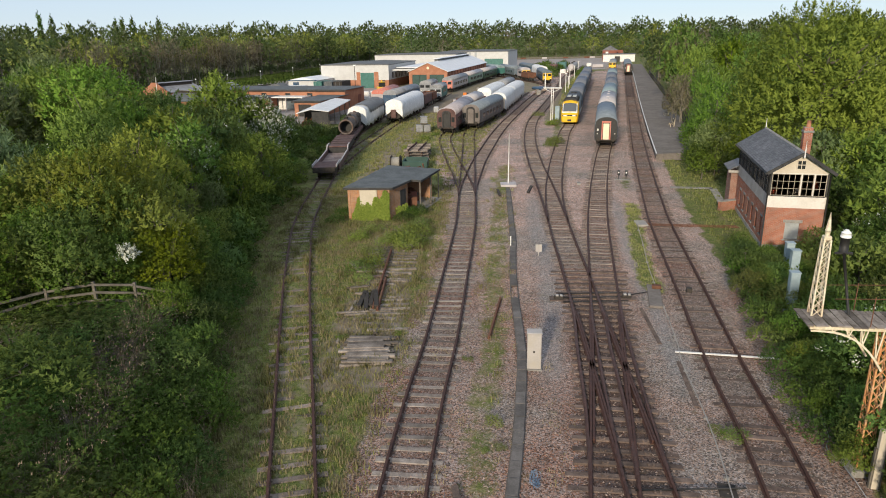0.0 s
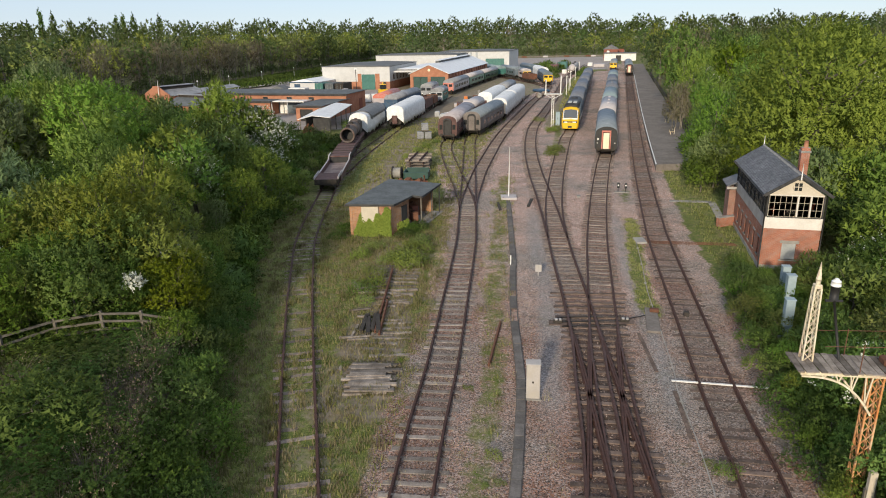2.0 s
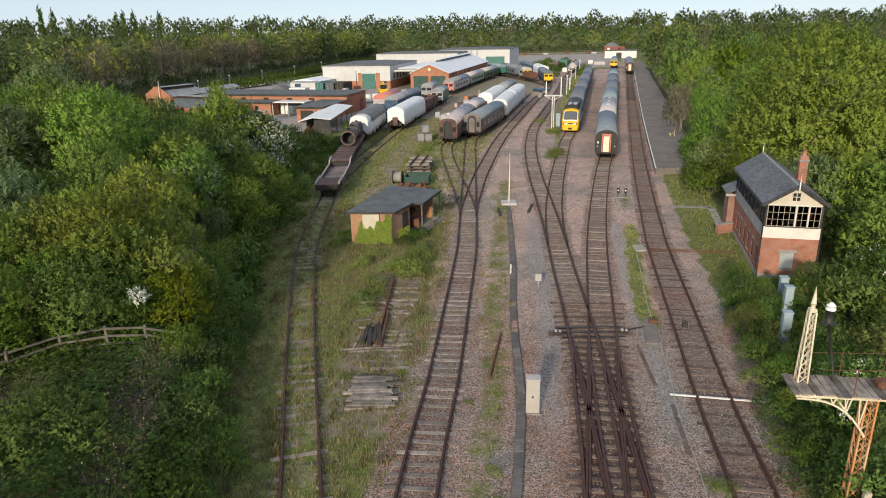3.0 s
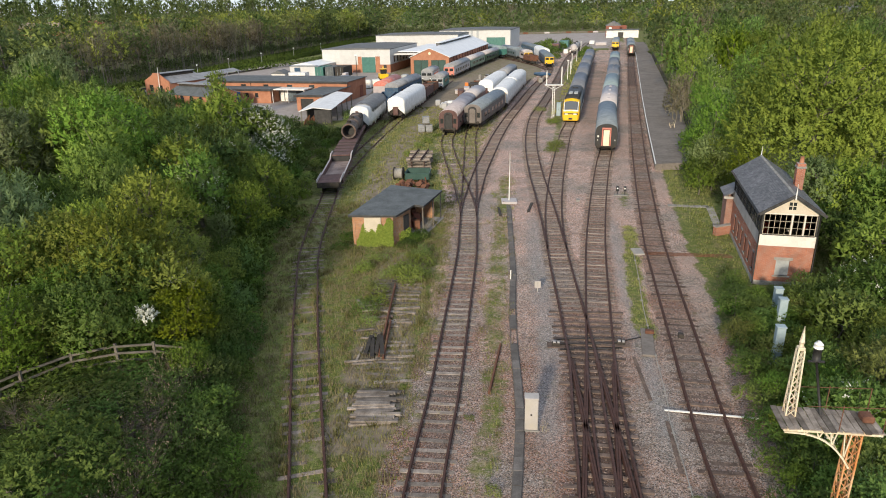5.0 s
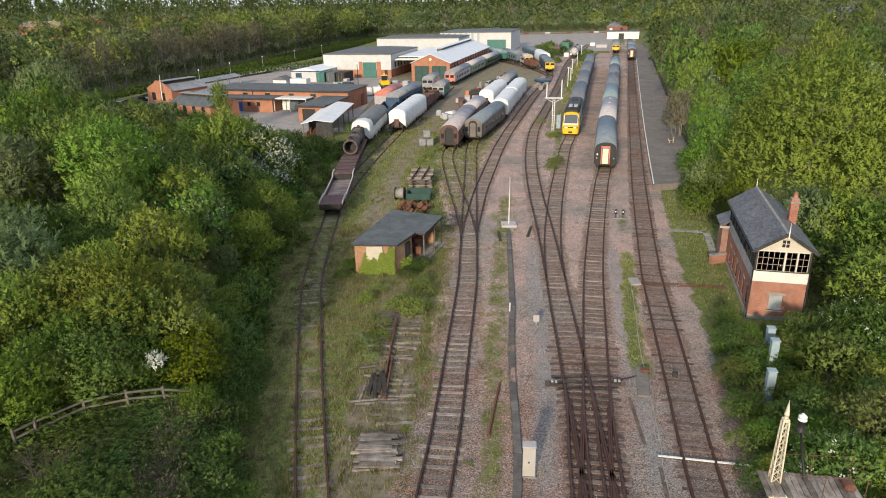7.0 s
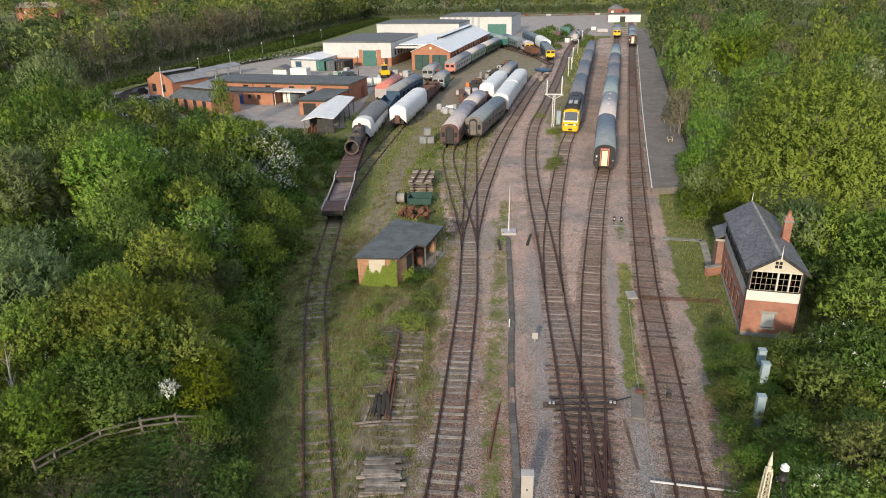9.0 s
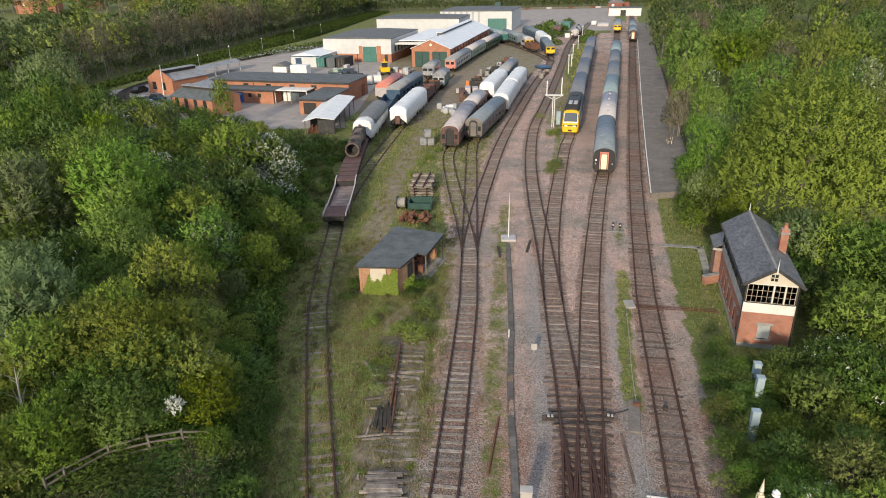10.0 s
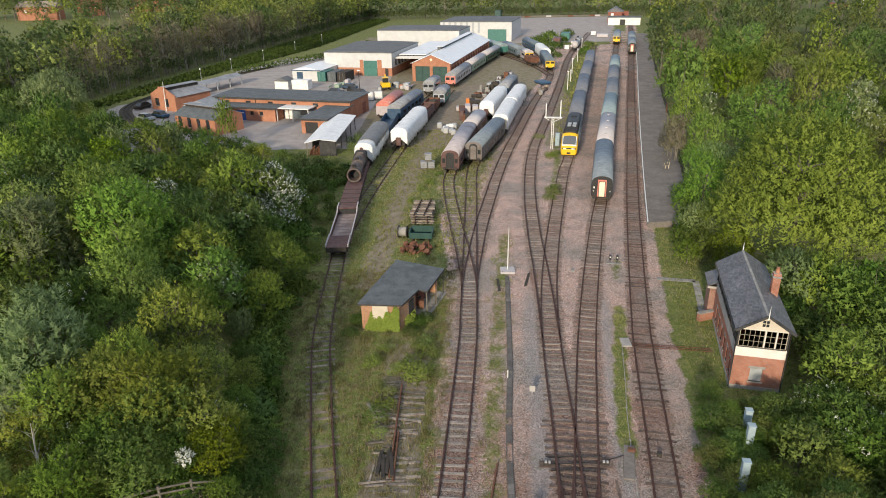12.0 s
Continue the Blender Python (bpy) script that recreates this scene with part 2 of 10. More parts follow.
M["steelgrey"] = plain("grey_steel", (0.30, 0.32, 0.33), (0.40, 0.42, 0.43), 1.5, 0.55, 0.1)
M["cabinet"] = plain("pale_grey_cabinet_paint", (0.38, 0.355, 0.335), (0.45, 0.42, 0.395), 1.5, 0.55, 0, 0, (0.42, 0.38, 0.31))
M["bluegrey"] = plain("pale_blue_grey_paint", (0.26, 0.34, 0.38), (0.34, 0.42, 0.46), 1.5, 0.6, 0, 0, (0.28, 0.33, 0.34))
M["rust"] = plain("rusted_steel", (0.115, 0.052, 0.033), (0.195, 0.092, 0.056), 2.0, 0.9, 0.1, 0.004)
M["boilerrust"] = plain("flaked_grey_brown_boiler_plate", (0.070, 0.058, 0.052), (0.170, 0.135, 0.118), 1.6, 0.85, 0.1, 0.004, (0.15, 0.07, 0.04))
M["brownred"] = plain("brown_red_wagon_paint", (0.085, 0.045, 0.042), (0.135, 0.072, 0.062), 1.5, 0.75, 0, 0.003, (0.17, 0.13, 0.115))
M["maroon"] = plain("faded_maroon_paint", (0.105, 0.048, 0.045), (0.165, 0.090, 0.085), 0.9, 0.6, 0, 0, (0.20, 0.15, 0.14))
M["coachblue"] = plain("rail_blue_paint", (0.022, 0.060, 0.115), (0.040, 0.085, 0.145), 1.0, 0.45, 0, 0, (0.09, 0.10, 0.11))
M["blue"] = plain("bright_blue_paint", (0.03, 0.09, 0.30), (0.05, 0.12, 0.36), 1.0, 0.5)
M["bluewhite"] = plain("grey_and_blue_paint", (0.10, 0.13, 0.155), (0.15, 0.18, 0.20), 1.0, 0.45)
M["roofgrey"] = plain("grey_coach_roof", (0.215, 0.220, 0.232), (0.310, 0.315, 0.325), 0.8, 0.6, 0, 0, (0.11, 0.11, 0.115))
M["roofblue"] = plain("mottled_blue_grey_roof", (0.135, 0.165, 0.190), (0.225, 0.258, 0.282), 1.6, 0.55, 0, 0, (0.30, 0.33, 0.345))
M["roofteal"] = plain("teal_grey_roof", (0.19, 0.25, 0.262), (0.26, 0.32, 0.33), 0.8, 0.55, 0, 0, (0.12, 0.15, 0.16))
M["roofslate"] = plain("sooty_blue_grey_coach_roof", (0.125, 0.132, 0.152), (0.190, 0.200, 0.222), 0.8, 0.55, 0, 0, (0.08, 0.08, 0.09))
M["roofpale"] = plain("pale_pinkish_grey_roof", (0.42, 0.385, 0.385), (0.50, 0.465, 0.46), 0.8, 0.6, 0, 0, (0.33, 0.29, 0.28))
M["roofbrown"] = plain("brownish_grey_roof", (0.36, 0.315, 0.320), (0.46, 0.415, 0.415), 0.8, 0.65, 0, 0, (0.17, 0.14, 0.135))
M["yellow"] = plain("warning_yellow_paint", (0.72, 0.42, 0.012), (0.80, 0.50, 0.025), 1.5, 0.4)
M["orange"] = plain("orange_paint", (0.62, 0.17, 0.03), (0.70, 0.23, 0.045), 1.5, 0.5)
M["doorcream"] = plain("cream_door_paint", (0.80, 0.65, 0.45), (0.86, 0.73, 0.54), 1.2, 0.5)
M["red"] = plain("red_paint", (0.48, 0.060, 0.035), (0.56, 0.10, 0.06), 1.5, 0.5)
M["redpale"] = plain("faded_red_paint", (0.50, 0.13, 0.09), (0.58, 0.24, 0.19), 1.0, 0.6, 0, 0, (0.50, 0.42, 0.39))
M["green"] = plain("brunswick_green_paint", (0.040, 0.085, 0.045), (0.065, 0.125, 0.070), 1.0, 0.45)
M["greenpale"] = plain("dull_green_paint", (0.20, 0.29, 0.20), (0.29, 0.36, 0.28), 1.0, 0.55)
M["teal"] = plain("dark_teal_paint", (0.040, 0.135, 0.115), (0.060, 0.175, 0.150), 1.0, 0.5)
M["grimygrey"] = plain("grimy_grey_brown_paint", (0.125, 0.108, 0.098), (0.20, 0.175, 0.16), 0.9, 0.7, 0, 0, (0.085, 0.07, 0.06))
M["dustfloor"] = plain("dusty_pink_grey_boards", (0.20, 0.150, 0.135), (0.34, 0.275, 0.25), 0.7, 0.9, 0, 0, (0.13, 0.085, 0.075))
M["tarp"] = plain("white_tarpaulin", (0.66, 0.66, 0.65), (0.80, 0.80, 0.79), 1.1, 0.5, 0, 0.02, (0.54, 0.54, 0.53))
M["tarpgrey"] = plain("grey_tarpaulin", (0.33, 0.335, 0.34), (0.43, 0.435, 0.44), 1.1, 0.55, 0, 0.02, (0.25, 0.25, 0.26))
M["cladwhite"] = plain("white_steel_cladding", (0.50, 0.50, 0.49), (0.57, 0.57, 0.56), 0.6, 0.5, 0, 0, (0.49, 0.49, 0.48))
M["cladroof"] = plain("white_metal_roof", (0.72, 0.73, 0.74), (0.80, 0.81, 0.82), 0.5, 0.5, 0, 0, (0.62, 0.63, 0.64))
M["roofdark"] = plain("dark_grey_sheet_roof", (0.105, 0.110, 0.112), (0.150, 0.155, 0.157), 0.6, 0.8, 0, 0, (0.085, 0.09, 0.09))
def stone_mat():
    k = Nodes("ballast_stone")
    col = k.mix(k.pos.outputs["Random Per Island"], (0.15, 0.110, 0.092), (0.37, 0.295, 0.260))
    return k.done(k.hsv(col, val=k.ramp(k.noise(30, 2, 0.6), 0.3, 0.7, 0.8, 1.2)), 0.9, spec=0.2)


M["stone"] = stone_mat()
M["earth"] = plain("dark_soil", (0.05, 0.04, 0.03), (0.09, 0.075, 0.05), 1, 0.95)
M["bark"] = plain("grey_brown_bark", (0.115, 0.100, 0.080), (0.20, 0.175, 0.145), 3.0, 0.95, 0, 0.01)
M["twig"] = plain("bare_twigs", (0.170, 0.150, 0.115), (0.290, 0.260, 0.210), 0.5, 0.95)
M["deadtwig"] = plain("dead_bramble_stems", (0.085, 0.068, 0.058), (0.165, 0.134, 0.114), 0.8, 0.95)
M["bluerope"] = plain("faded_blue_rope", (0.16, 0.24, 0.34), (0.24, 0.33, 0.44), 3.0, 0.8)
M["birch"] = plain("pale_birch_bark", (0.36, 0.33, 0.28), (0.48, 0.45, 0.40), 4.0, 0.8, 0, 0, (0.15, 0.13, 0.11))
M["straw"] = plain("dead_brown_grass", (0.19, 0.14, 0.09), (0.30, 0.23, 0.155), 2.0, 0.9)
M["fencewood"] = plain("weathered_fence_timber", (0.115, 0.102, 0.082), (0.195, 0.175, 0.145), 3, 0.95, 0, 0.004)


def glass_mat(name, tint, rough=0.08):
    k = Nodes(name)
    m = k.done(tint, rough, 0.0, spec=0.8)
    return m


M["tealdark"] = plain("dark_green_door_paint", (0.020, 0.055, 0.047), (0.032, 0.078, 0.066), 1.0, 0.5)
M["glass"] = glass_mat("dark_window_glass", (0.030, 0.033, 0.034))
M["windscreen"] = glass_mat("grey_tinted_windscreen", (0.10, 0.11, 0.12), 0.12)
M["glassgrey"] = glass_mat("dusty_window_glass", (0.06, 0.06, 0.055), 0.25)
M["clearglass"] = glass_mat("clear_window_glass", (0.40, 0.38, 0.36), 0.02)
M["clearglass"].node_tree.nodes["Principled BSDF"].inputs["Transmission Weight"].default_value = 1.0
M["clearglass"].node_tree.nodes["Principled BSDF"].inputs["IOR"].default_value = 1.1
M["lampwhite"] = plain("white_lamp_globe", (0.80, 0.80, 0.78), (0.86, 0.86, 0.84), 2, 0.25)
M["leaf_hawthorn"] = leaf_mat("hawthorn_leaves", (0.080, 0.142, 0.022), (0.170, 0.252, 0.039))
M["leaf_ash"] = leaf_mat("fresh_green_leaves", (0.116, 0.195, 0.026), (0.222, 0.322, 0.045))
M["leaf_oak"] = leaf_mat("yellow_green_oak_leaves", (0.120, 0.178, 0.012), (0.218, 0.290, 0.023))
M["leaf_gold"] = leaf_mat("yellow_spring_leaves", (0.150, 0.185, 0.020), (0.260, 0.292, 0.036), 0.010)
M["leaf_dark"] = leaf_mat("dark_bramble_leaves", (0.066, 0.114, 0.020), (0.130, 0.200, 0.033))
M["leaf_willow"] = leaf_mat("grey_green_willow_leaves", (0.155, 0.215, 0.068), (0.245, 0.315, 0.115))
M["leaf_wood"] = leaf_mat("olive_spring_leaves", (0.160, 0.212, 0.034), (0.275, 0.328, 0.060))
# the next two greens are greyed: distance haze put into the leaf colour
M["leaf_wood_far"] = leaf_mat("hazed_olive_leaves", (0.090, 0.128, 0.036), (0.160, 0.202, 0.064), 0.012)
M["leaf_ash_far"] = leaf_mat("hazed_green_leaves", (0.082, 0.134, 0.036), (0.150, 0.215, 0.062), 0.012)
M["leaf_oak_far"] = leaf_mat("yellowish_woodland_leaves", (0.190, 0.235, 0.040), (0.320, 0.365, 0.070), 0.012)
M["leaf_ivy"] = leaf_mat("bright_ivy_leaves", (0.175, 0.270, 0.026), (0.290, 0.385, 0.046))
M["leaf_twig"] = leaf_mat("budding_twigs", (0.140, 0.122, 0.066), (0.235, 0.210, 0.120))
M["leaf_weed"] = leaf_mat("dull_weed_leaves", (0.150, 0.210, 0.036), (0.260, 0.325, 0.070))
M["blossom"] = plain("white_may_blossom", (0.46, 0.47, 0.37), (0.66, 0.67, 0.56), 5.0, 0.7)
M["grassblade"] = leaf_mat("long_grass", (0.150, 0.185, 0.036), (0.340, 0.325, 0.115), 0.02)
# bank grass darker than the rest: its shade is put into the colour
M["bankgrass"] = leaf_mat("shade_toned_bank_grass", (0.045, 0.082, 0.016), (0.080, 0.130, 0.026), 0.01)
M["grassdry"] = leaf_mat("dry_grass", (0.260, 0.220, 0.100), (0.410, 0.350, 0.180), 0.02)


# ---- building blocks ----
def part(name, bm, material, parent=None, label="", m=None):
    """Link a bmesh as one mesh object, under a thing or a part."""
    me = bpy.data.meshes.new(name)
    bm.to_mesh(me)
    bm.free()
    me.materials.append(M[material] if isinstance(material, str) else material)
    ob = new(name, me)
    if parent is not None:
        ob.parent = parent
    if m is not None:
        ob.matrix_basis = m
    if label:
        ob["label"] = label
    return ob


def thing(name, m, label, category, group="", kind=""):
    ob = new(name)
    ob.empty_display_size = 0.2
    ob.matrix_basis = m
    return tagged(ob, label, category, group, kind)


def share(name, ob, parent, m):
    """Another piece on the same mesh."""
    o = new(name, ob.data)
    o.parent = parent
    o.matrix_basis = m
    return o


def B():
    return bmesh.new()


def box(bm, x0, x1, y0, y1, z0, z1):
    v = [bm.verts.new((x, y, z)) for z in (z0, z1) for x, y in ((x0, y0), (x1, y0), (x1, y1), (x0, y1))]
    for q in ((3, 2, 1, 0), (4, 5, 6, 7), (0, 1, 5, 4), (1, 2, 6, 5), (2, 3, 7, 6), (3, 0, 4, 7)):
        bm.faces.new([v[i] for i in q])
    return bm


def rbox(bm, x0, x1, y0, y1, z0, z1, r=0.02):
    """A box with its edges taken off."""
    e0 = set(bm.edges)
    box(bm, x0, x1, y0, y1, z0, z1)
    bmesh.ops.bevel(bm, geom=[e for e in bm.edges if e not in e0], offset=r, segments=1, affect="EDGES")
    return bm


def bar(bm, a, b, w=0.05, h=None, up=(0, 0, 1)):
    """A square bar from a to b."""
    a, b = Vector(a), Vector(b)
    d = (b - a).normalized()
    u = Vector(up)
    if abs(d.dot(u)) > 0.95:
        u = Vector((0, 1, 0))
    s = d.cross(u).normalized() * w / 2
    t = s.cross(d).normalized() * (h or w) / 2
    v = [bm.verts.new(p + i * s + j * t) for p in (a, b) for i, j in ((-1, -1), (1, -1), (1, 1), (-1, 1))]
    for q in ((3, 2, 1, 0), (4, 5, 6, 7), (0, 1, 5, 4), (1, 2, 6, 5), (2, 3, 7, 6), (3, 0, 4, 7)):
        bm.faces.new([v[i] for i in q])
    return bm


def rod(bm, a, b, r0=0.05, r1=None, n=10):
    """A round tapered rod from a to b."""
    a, b = Vector(a), Vector(b)
    r1 = r0 if r1 is None else r1
    d = (b - a).normalized()
    u = Vector((0, 0, 1)) if abs(d.z) < 0.9 else Vector((0, 1, 0))
    s = d.cross(u).normalized()
    t = s.cross(d)
    ring = [[bm.verts.new(p + r * (math.cos(6.2832 * i / n) * s + math.sin(6.2832 * i / n) * t)) for i in range(n)] for p, r in ((a, r0), (b, r1))]
    for i in range(n):
        f = bm.faces.new((ring[0][i - 1], ring[0][i], ring[1][i], ring[1][i - 1]))
        f.smooth = True
    bm.faces.new(ring[0])
    bm.faces.new(ring[1][::-1])
    return bm


def tube(bm, pts, r, n=7):
    """A bent round bar through points (x, y, z)."""
    last = None
    for i, p in enumerate(pts):
        a, b = Vector(pts[max(i - 1, 0)]), Vector(pts[min(i + 1, len(pts) - 1)])
        d = (b - a).normalized()
        u = d.cross(Vector((0, 0, 1))).normalized()
        v = u.cross(d)
        ring = [bm.verts.new(Vector(p) + (u * math.cos(6.28319 * k / n) + v * math.sin(6.28319 * k / n)) * r) for k in range(n)]
        if last:
            for k in range(n):
                bm.faces.new((last[k - 1], last[k], ring[k], ring[k - 1])).smooth = True
        else:
            bm.faces.new(ring)
        last = ring
    bm.faces.new(last[::-1])
    bmesh.ops.recalc_face_normals(bm, faces=bm.faces)
    return bm


def prism(bm, prof, y0, y1, smooth=False, caps=True):
    """A closed profile of (x, z), drawn along y."""
    n = len(prof)
    r = [[bm.verts.new((x, y, z)) for x, z in prof] for y in (y0, y1)]
    for i in range(n):
        f = bm.faces.new((r[0][i - 1], r[0][i], r[1][i], r[1][i - 1]))
        f.smooth = smooth
    if caps:
        bm.faces.new(r[0][::-1])
        bm.faces.new(r[1])
    bmesh.ops.recalc_face_normals(bm, faces=bm.faces)
    return bm


def spline(pts, step):
    """Even steps along a smooth line through the points: (x, y, heading)."""
    P = [Vector((*p[:2], 0)) for p in pts]
    P = [2 * P[0] - P[1]] + P + [2 * P[-1] - P[-2]]
    fine = []
    for i in range(1, len(P) - 2):
        for j in range(24):
            t = j / 24
            a, b, c, d = P[i - 1:i + 3]
            fine.append(0.5 * ((2 * b) + (c - a) * t + (2 * a - 5 * b + 4 * c - d) * t * t + (3 * b - a - 3 * c + d) * t ** 3))
    fine.append(P[-2])
    out, left = [], 0.0
    for a, b in zip(fine, fine[1:]):
        L = (b - a).length
        h = math.atan2(-(b - a).x, (b - a).y)
        while left < L:
            p = a + (b - a) * (left / L)
            out.append((p.x, p.y, h))
            left += step
        left -= L
    return out


# ---- plan: the centre lines of the tracks ----
LINE = {
    "west": [(-2.4, 8), (-4.44, 16.5), (-5.87, 22.7), (-7.11, 28), (-8.83, 35.6), (-9.95, 41), (-11.3, 48), (-12.1, 55), (-12.65, 62), (-13.15, 68), (-13.9, 80), (-14.5, 92), (-14.8, 101), (-13.9, 115), (-13, 131), (-9.4, 148), (-6.5, 162)],
    "loop": [(-13.1, 74), (-12.6, 84), (-11.7, 95), (-10.6, 106), (-10.1, 111), (-7.5, 130), (-4.9, 149), (-2.2, 168)],
    "yard": [(-1.35, 8), (-0.98, 16.5), (-0.56, 22.7), (-0.07, 27.8), (0.44, 35.4), (1.2, 47.4), (1.34, 53.2), (1.42, 59), (0.9, 66), (0.02, 74.5), (-0.94, 85), (-1.3, 91), (-1.0, 97), (1.8, 114.6), (3.8, 124.5), (5.6, 133.7), (9.9, 153.3), (13.2, 167.7)],
    "carriage": [(1.44, 60), (1.60, 68), (1.72, 76), (1.9, 87), (2.1, 96), (2.9, 103), (6.9, 117), (9.0, 129), (13.7, 152.5), (17, 168)],
    "curve": [(1.42, 57), (1.62, 61), (2.09, 66), (2.97, 74.5), (4.43, 85), (5.93, 95.3), (8.12, 108), (11.33, 124), (16.85, 151), (21.88, 173), (25.2, 190), (26.2, 203), (27, 220), (25.5, 242), (21, 262)],
    "shed": [(25.0, 188), (22.5, 205), (17, 225), (10, 245)],
    "mid": [(8.35, 48.2), (8.75, 57), (8.99, 64), (9.2, 72), (9.88, 84.8), (11.1, 98), (13, 111.5), (15.6, 123.8), (19.9, 144.7), (25.5, 173), (33.1, 213.7), (39, 241), (46.5, 269), (56, 305)],
    "set": [(6.5, 9), (6.88, 17.3), (7.1, 21.75), (7.34, 26.5), (7.62, 33), (7.82, 37.1), (8.35, 48.2), (9.3, 58), (10.7, 67.5), (11.85, 74.3), (13.75, 84.7), (16.25, 97.8), (18.4, 107), (28.66, 157.2), (40.3, 212.8), (50, 260)],
    "main": [(4.3, 9), (5.84, 17.3), (6.67, 21.75), (7.54, 26.5), (8.74, 33), (9.43, 37.1), (11.35, 48.2), (13.5, 58.9), (15.5, 68), (17.8, 78), (19.4, 84.5), (22.9, 101.4), (31.9, 140.7), (40.4, 179), (45.3, 201), (56, 250), (69, 308)],
    "slip": [(7.66, 34.0), (7.38, 30.0), (6.95, 26.5), (6.46, 21.75), (5.84, 17.3)],
    "slip_east": [(8.80, 33.3), (8.28, 30.0), (7.85, 26.5), (7.32, 21.75), (6.88, 17.3)],
    "platform": [(9.9, 9), (11.25, 17.3), (11.7, 20.2), (12.35, 25.4), (13.62, 33.3), (15.75, 46.6), (16.75, 52), (20.04, 68), (23.6, 84.4), (30.4, 114.5), (43.4, 171.5), (55.5, 224), (60.65, 246.6), (74, 305), (84, 350)],
}
RAIL_TOP = 0.17
# the lines run on some way behind the start
for _k in ("yard", "set", "main", "platform"):
    (_x0, _y0), (_x1, _y1) = LINE[_k][:2]
    LINE[_k].insert(0, (_x0 - (_x1 - _x0) / (_y1 - _y0) * 24, _y0 - 24))


def at_line(name, y):
    """The line's x and heading (degrees, anticlockwise from +y) at y."""
    best = min(SAMPLES[name], key=lambda p: abs(p[1] - y))
    return best[0], math.degrees(best[2])


SAMPLES = {k: spline(v, 0.5) for k, v in LINE.items()}


def smooth01(a, b, x):
    t = np.clip((x - a) / (b - a), 0, 1)
    return t * t * (3 - 2 * t)


def bank(x, y):
    """The height of the ground: a low bank under the western thicket."""
    x, y = np.asarray(x, float), np.asarray(y, float)
    toe = np.interp(y, [0, 16, 28, 41, 55, 75, 100, 130], [-5.5, -7.2, -10.2, -13.2, -15.6, -17.5, -19, -24])
    h = 2.15 * smooth01(0, 6, toe - x) * (1 - smooth01(45, 90, y))
    return h


# the line of the wooden fence on the bank
FENCE = [(-23.6, 19.0), (-22.2, 20.9), (-20.8, 22.7), (-19.2, 24.8), (-17.8, 26.5), (-16.0, 27.3), (-14.6, 28.2), (-13.4, 29.1)]


def past_fence(x, y):
    """How far behind the fence a place lies, or None beyond its ends."""
    if not FENCE[0][0] < x < FENCE[-1][0] + 0.3:
        return None
    return y - float(np.interp(x, [p[0] for p in FENCE], [p[1] for p in FENCE]))


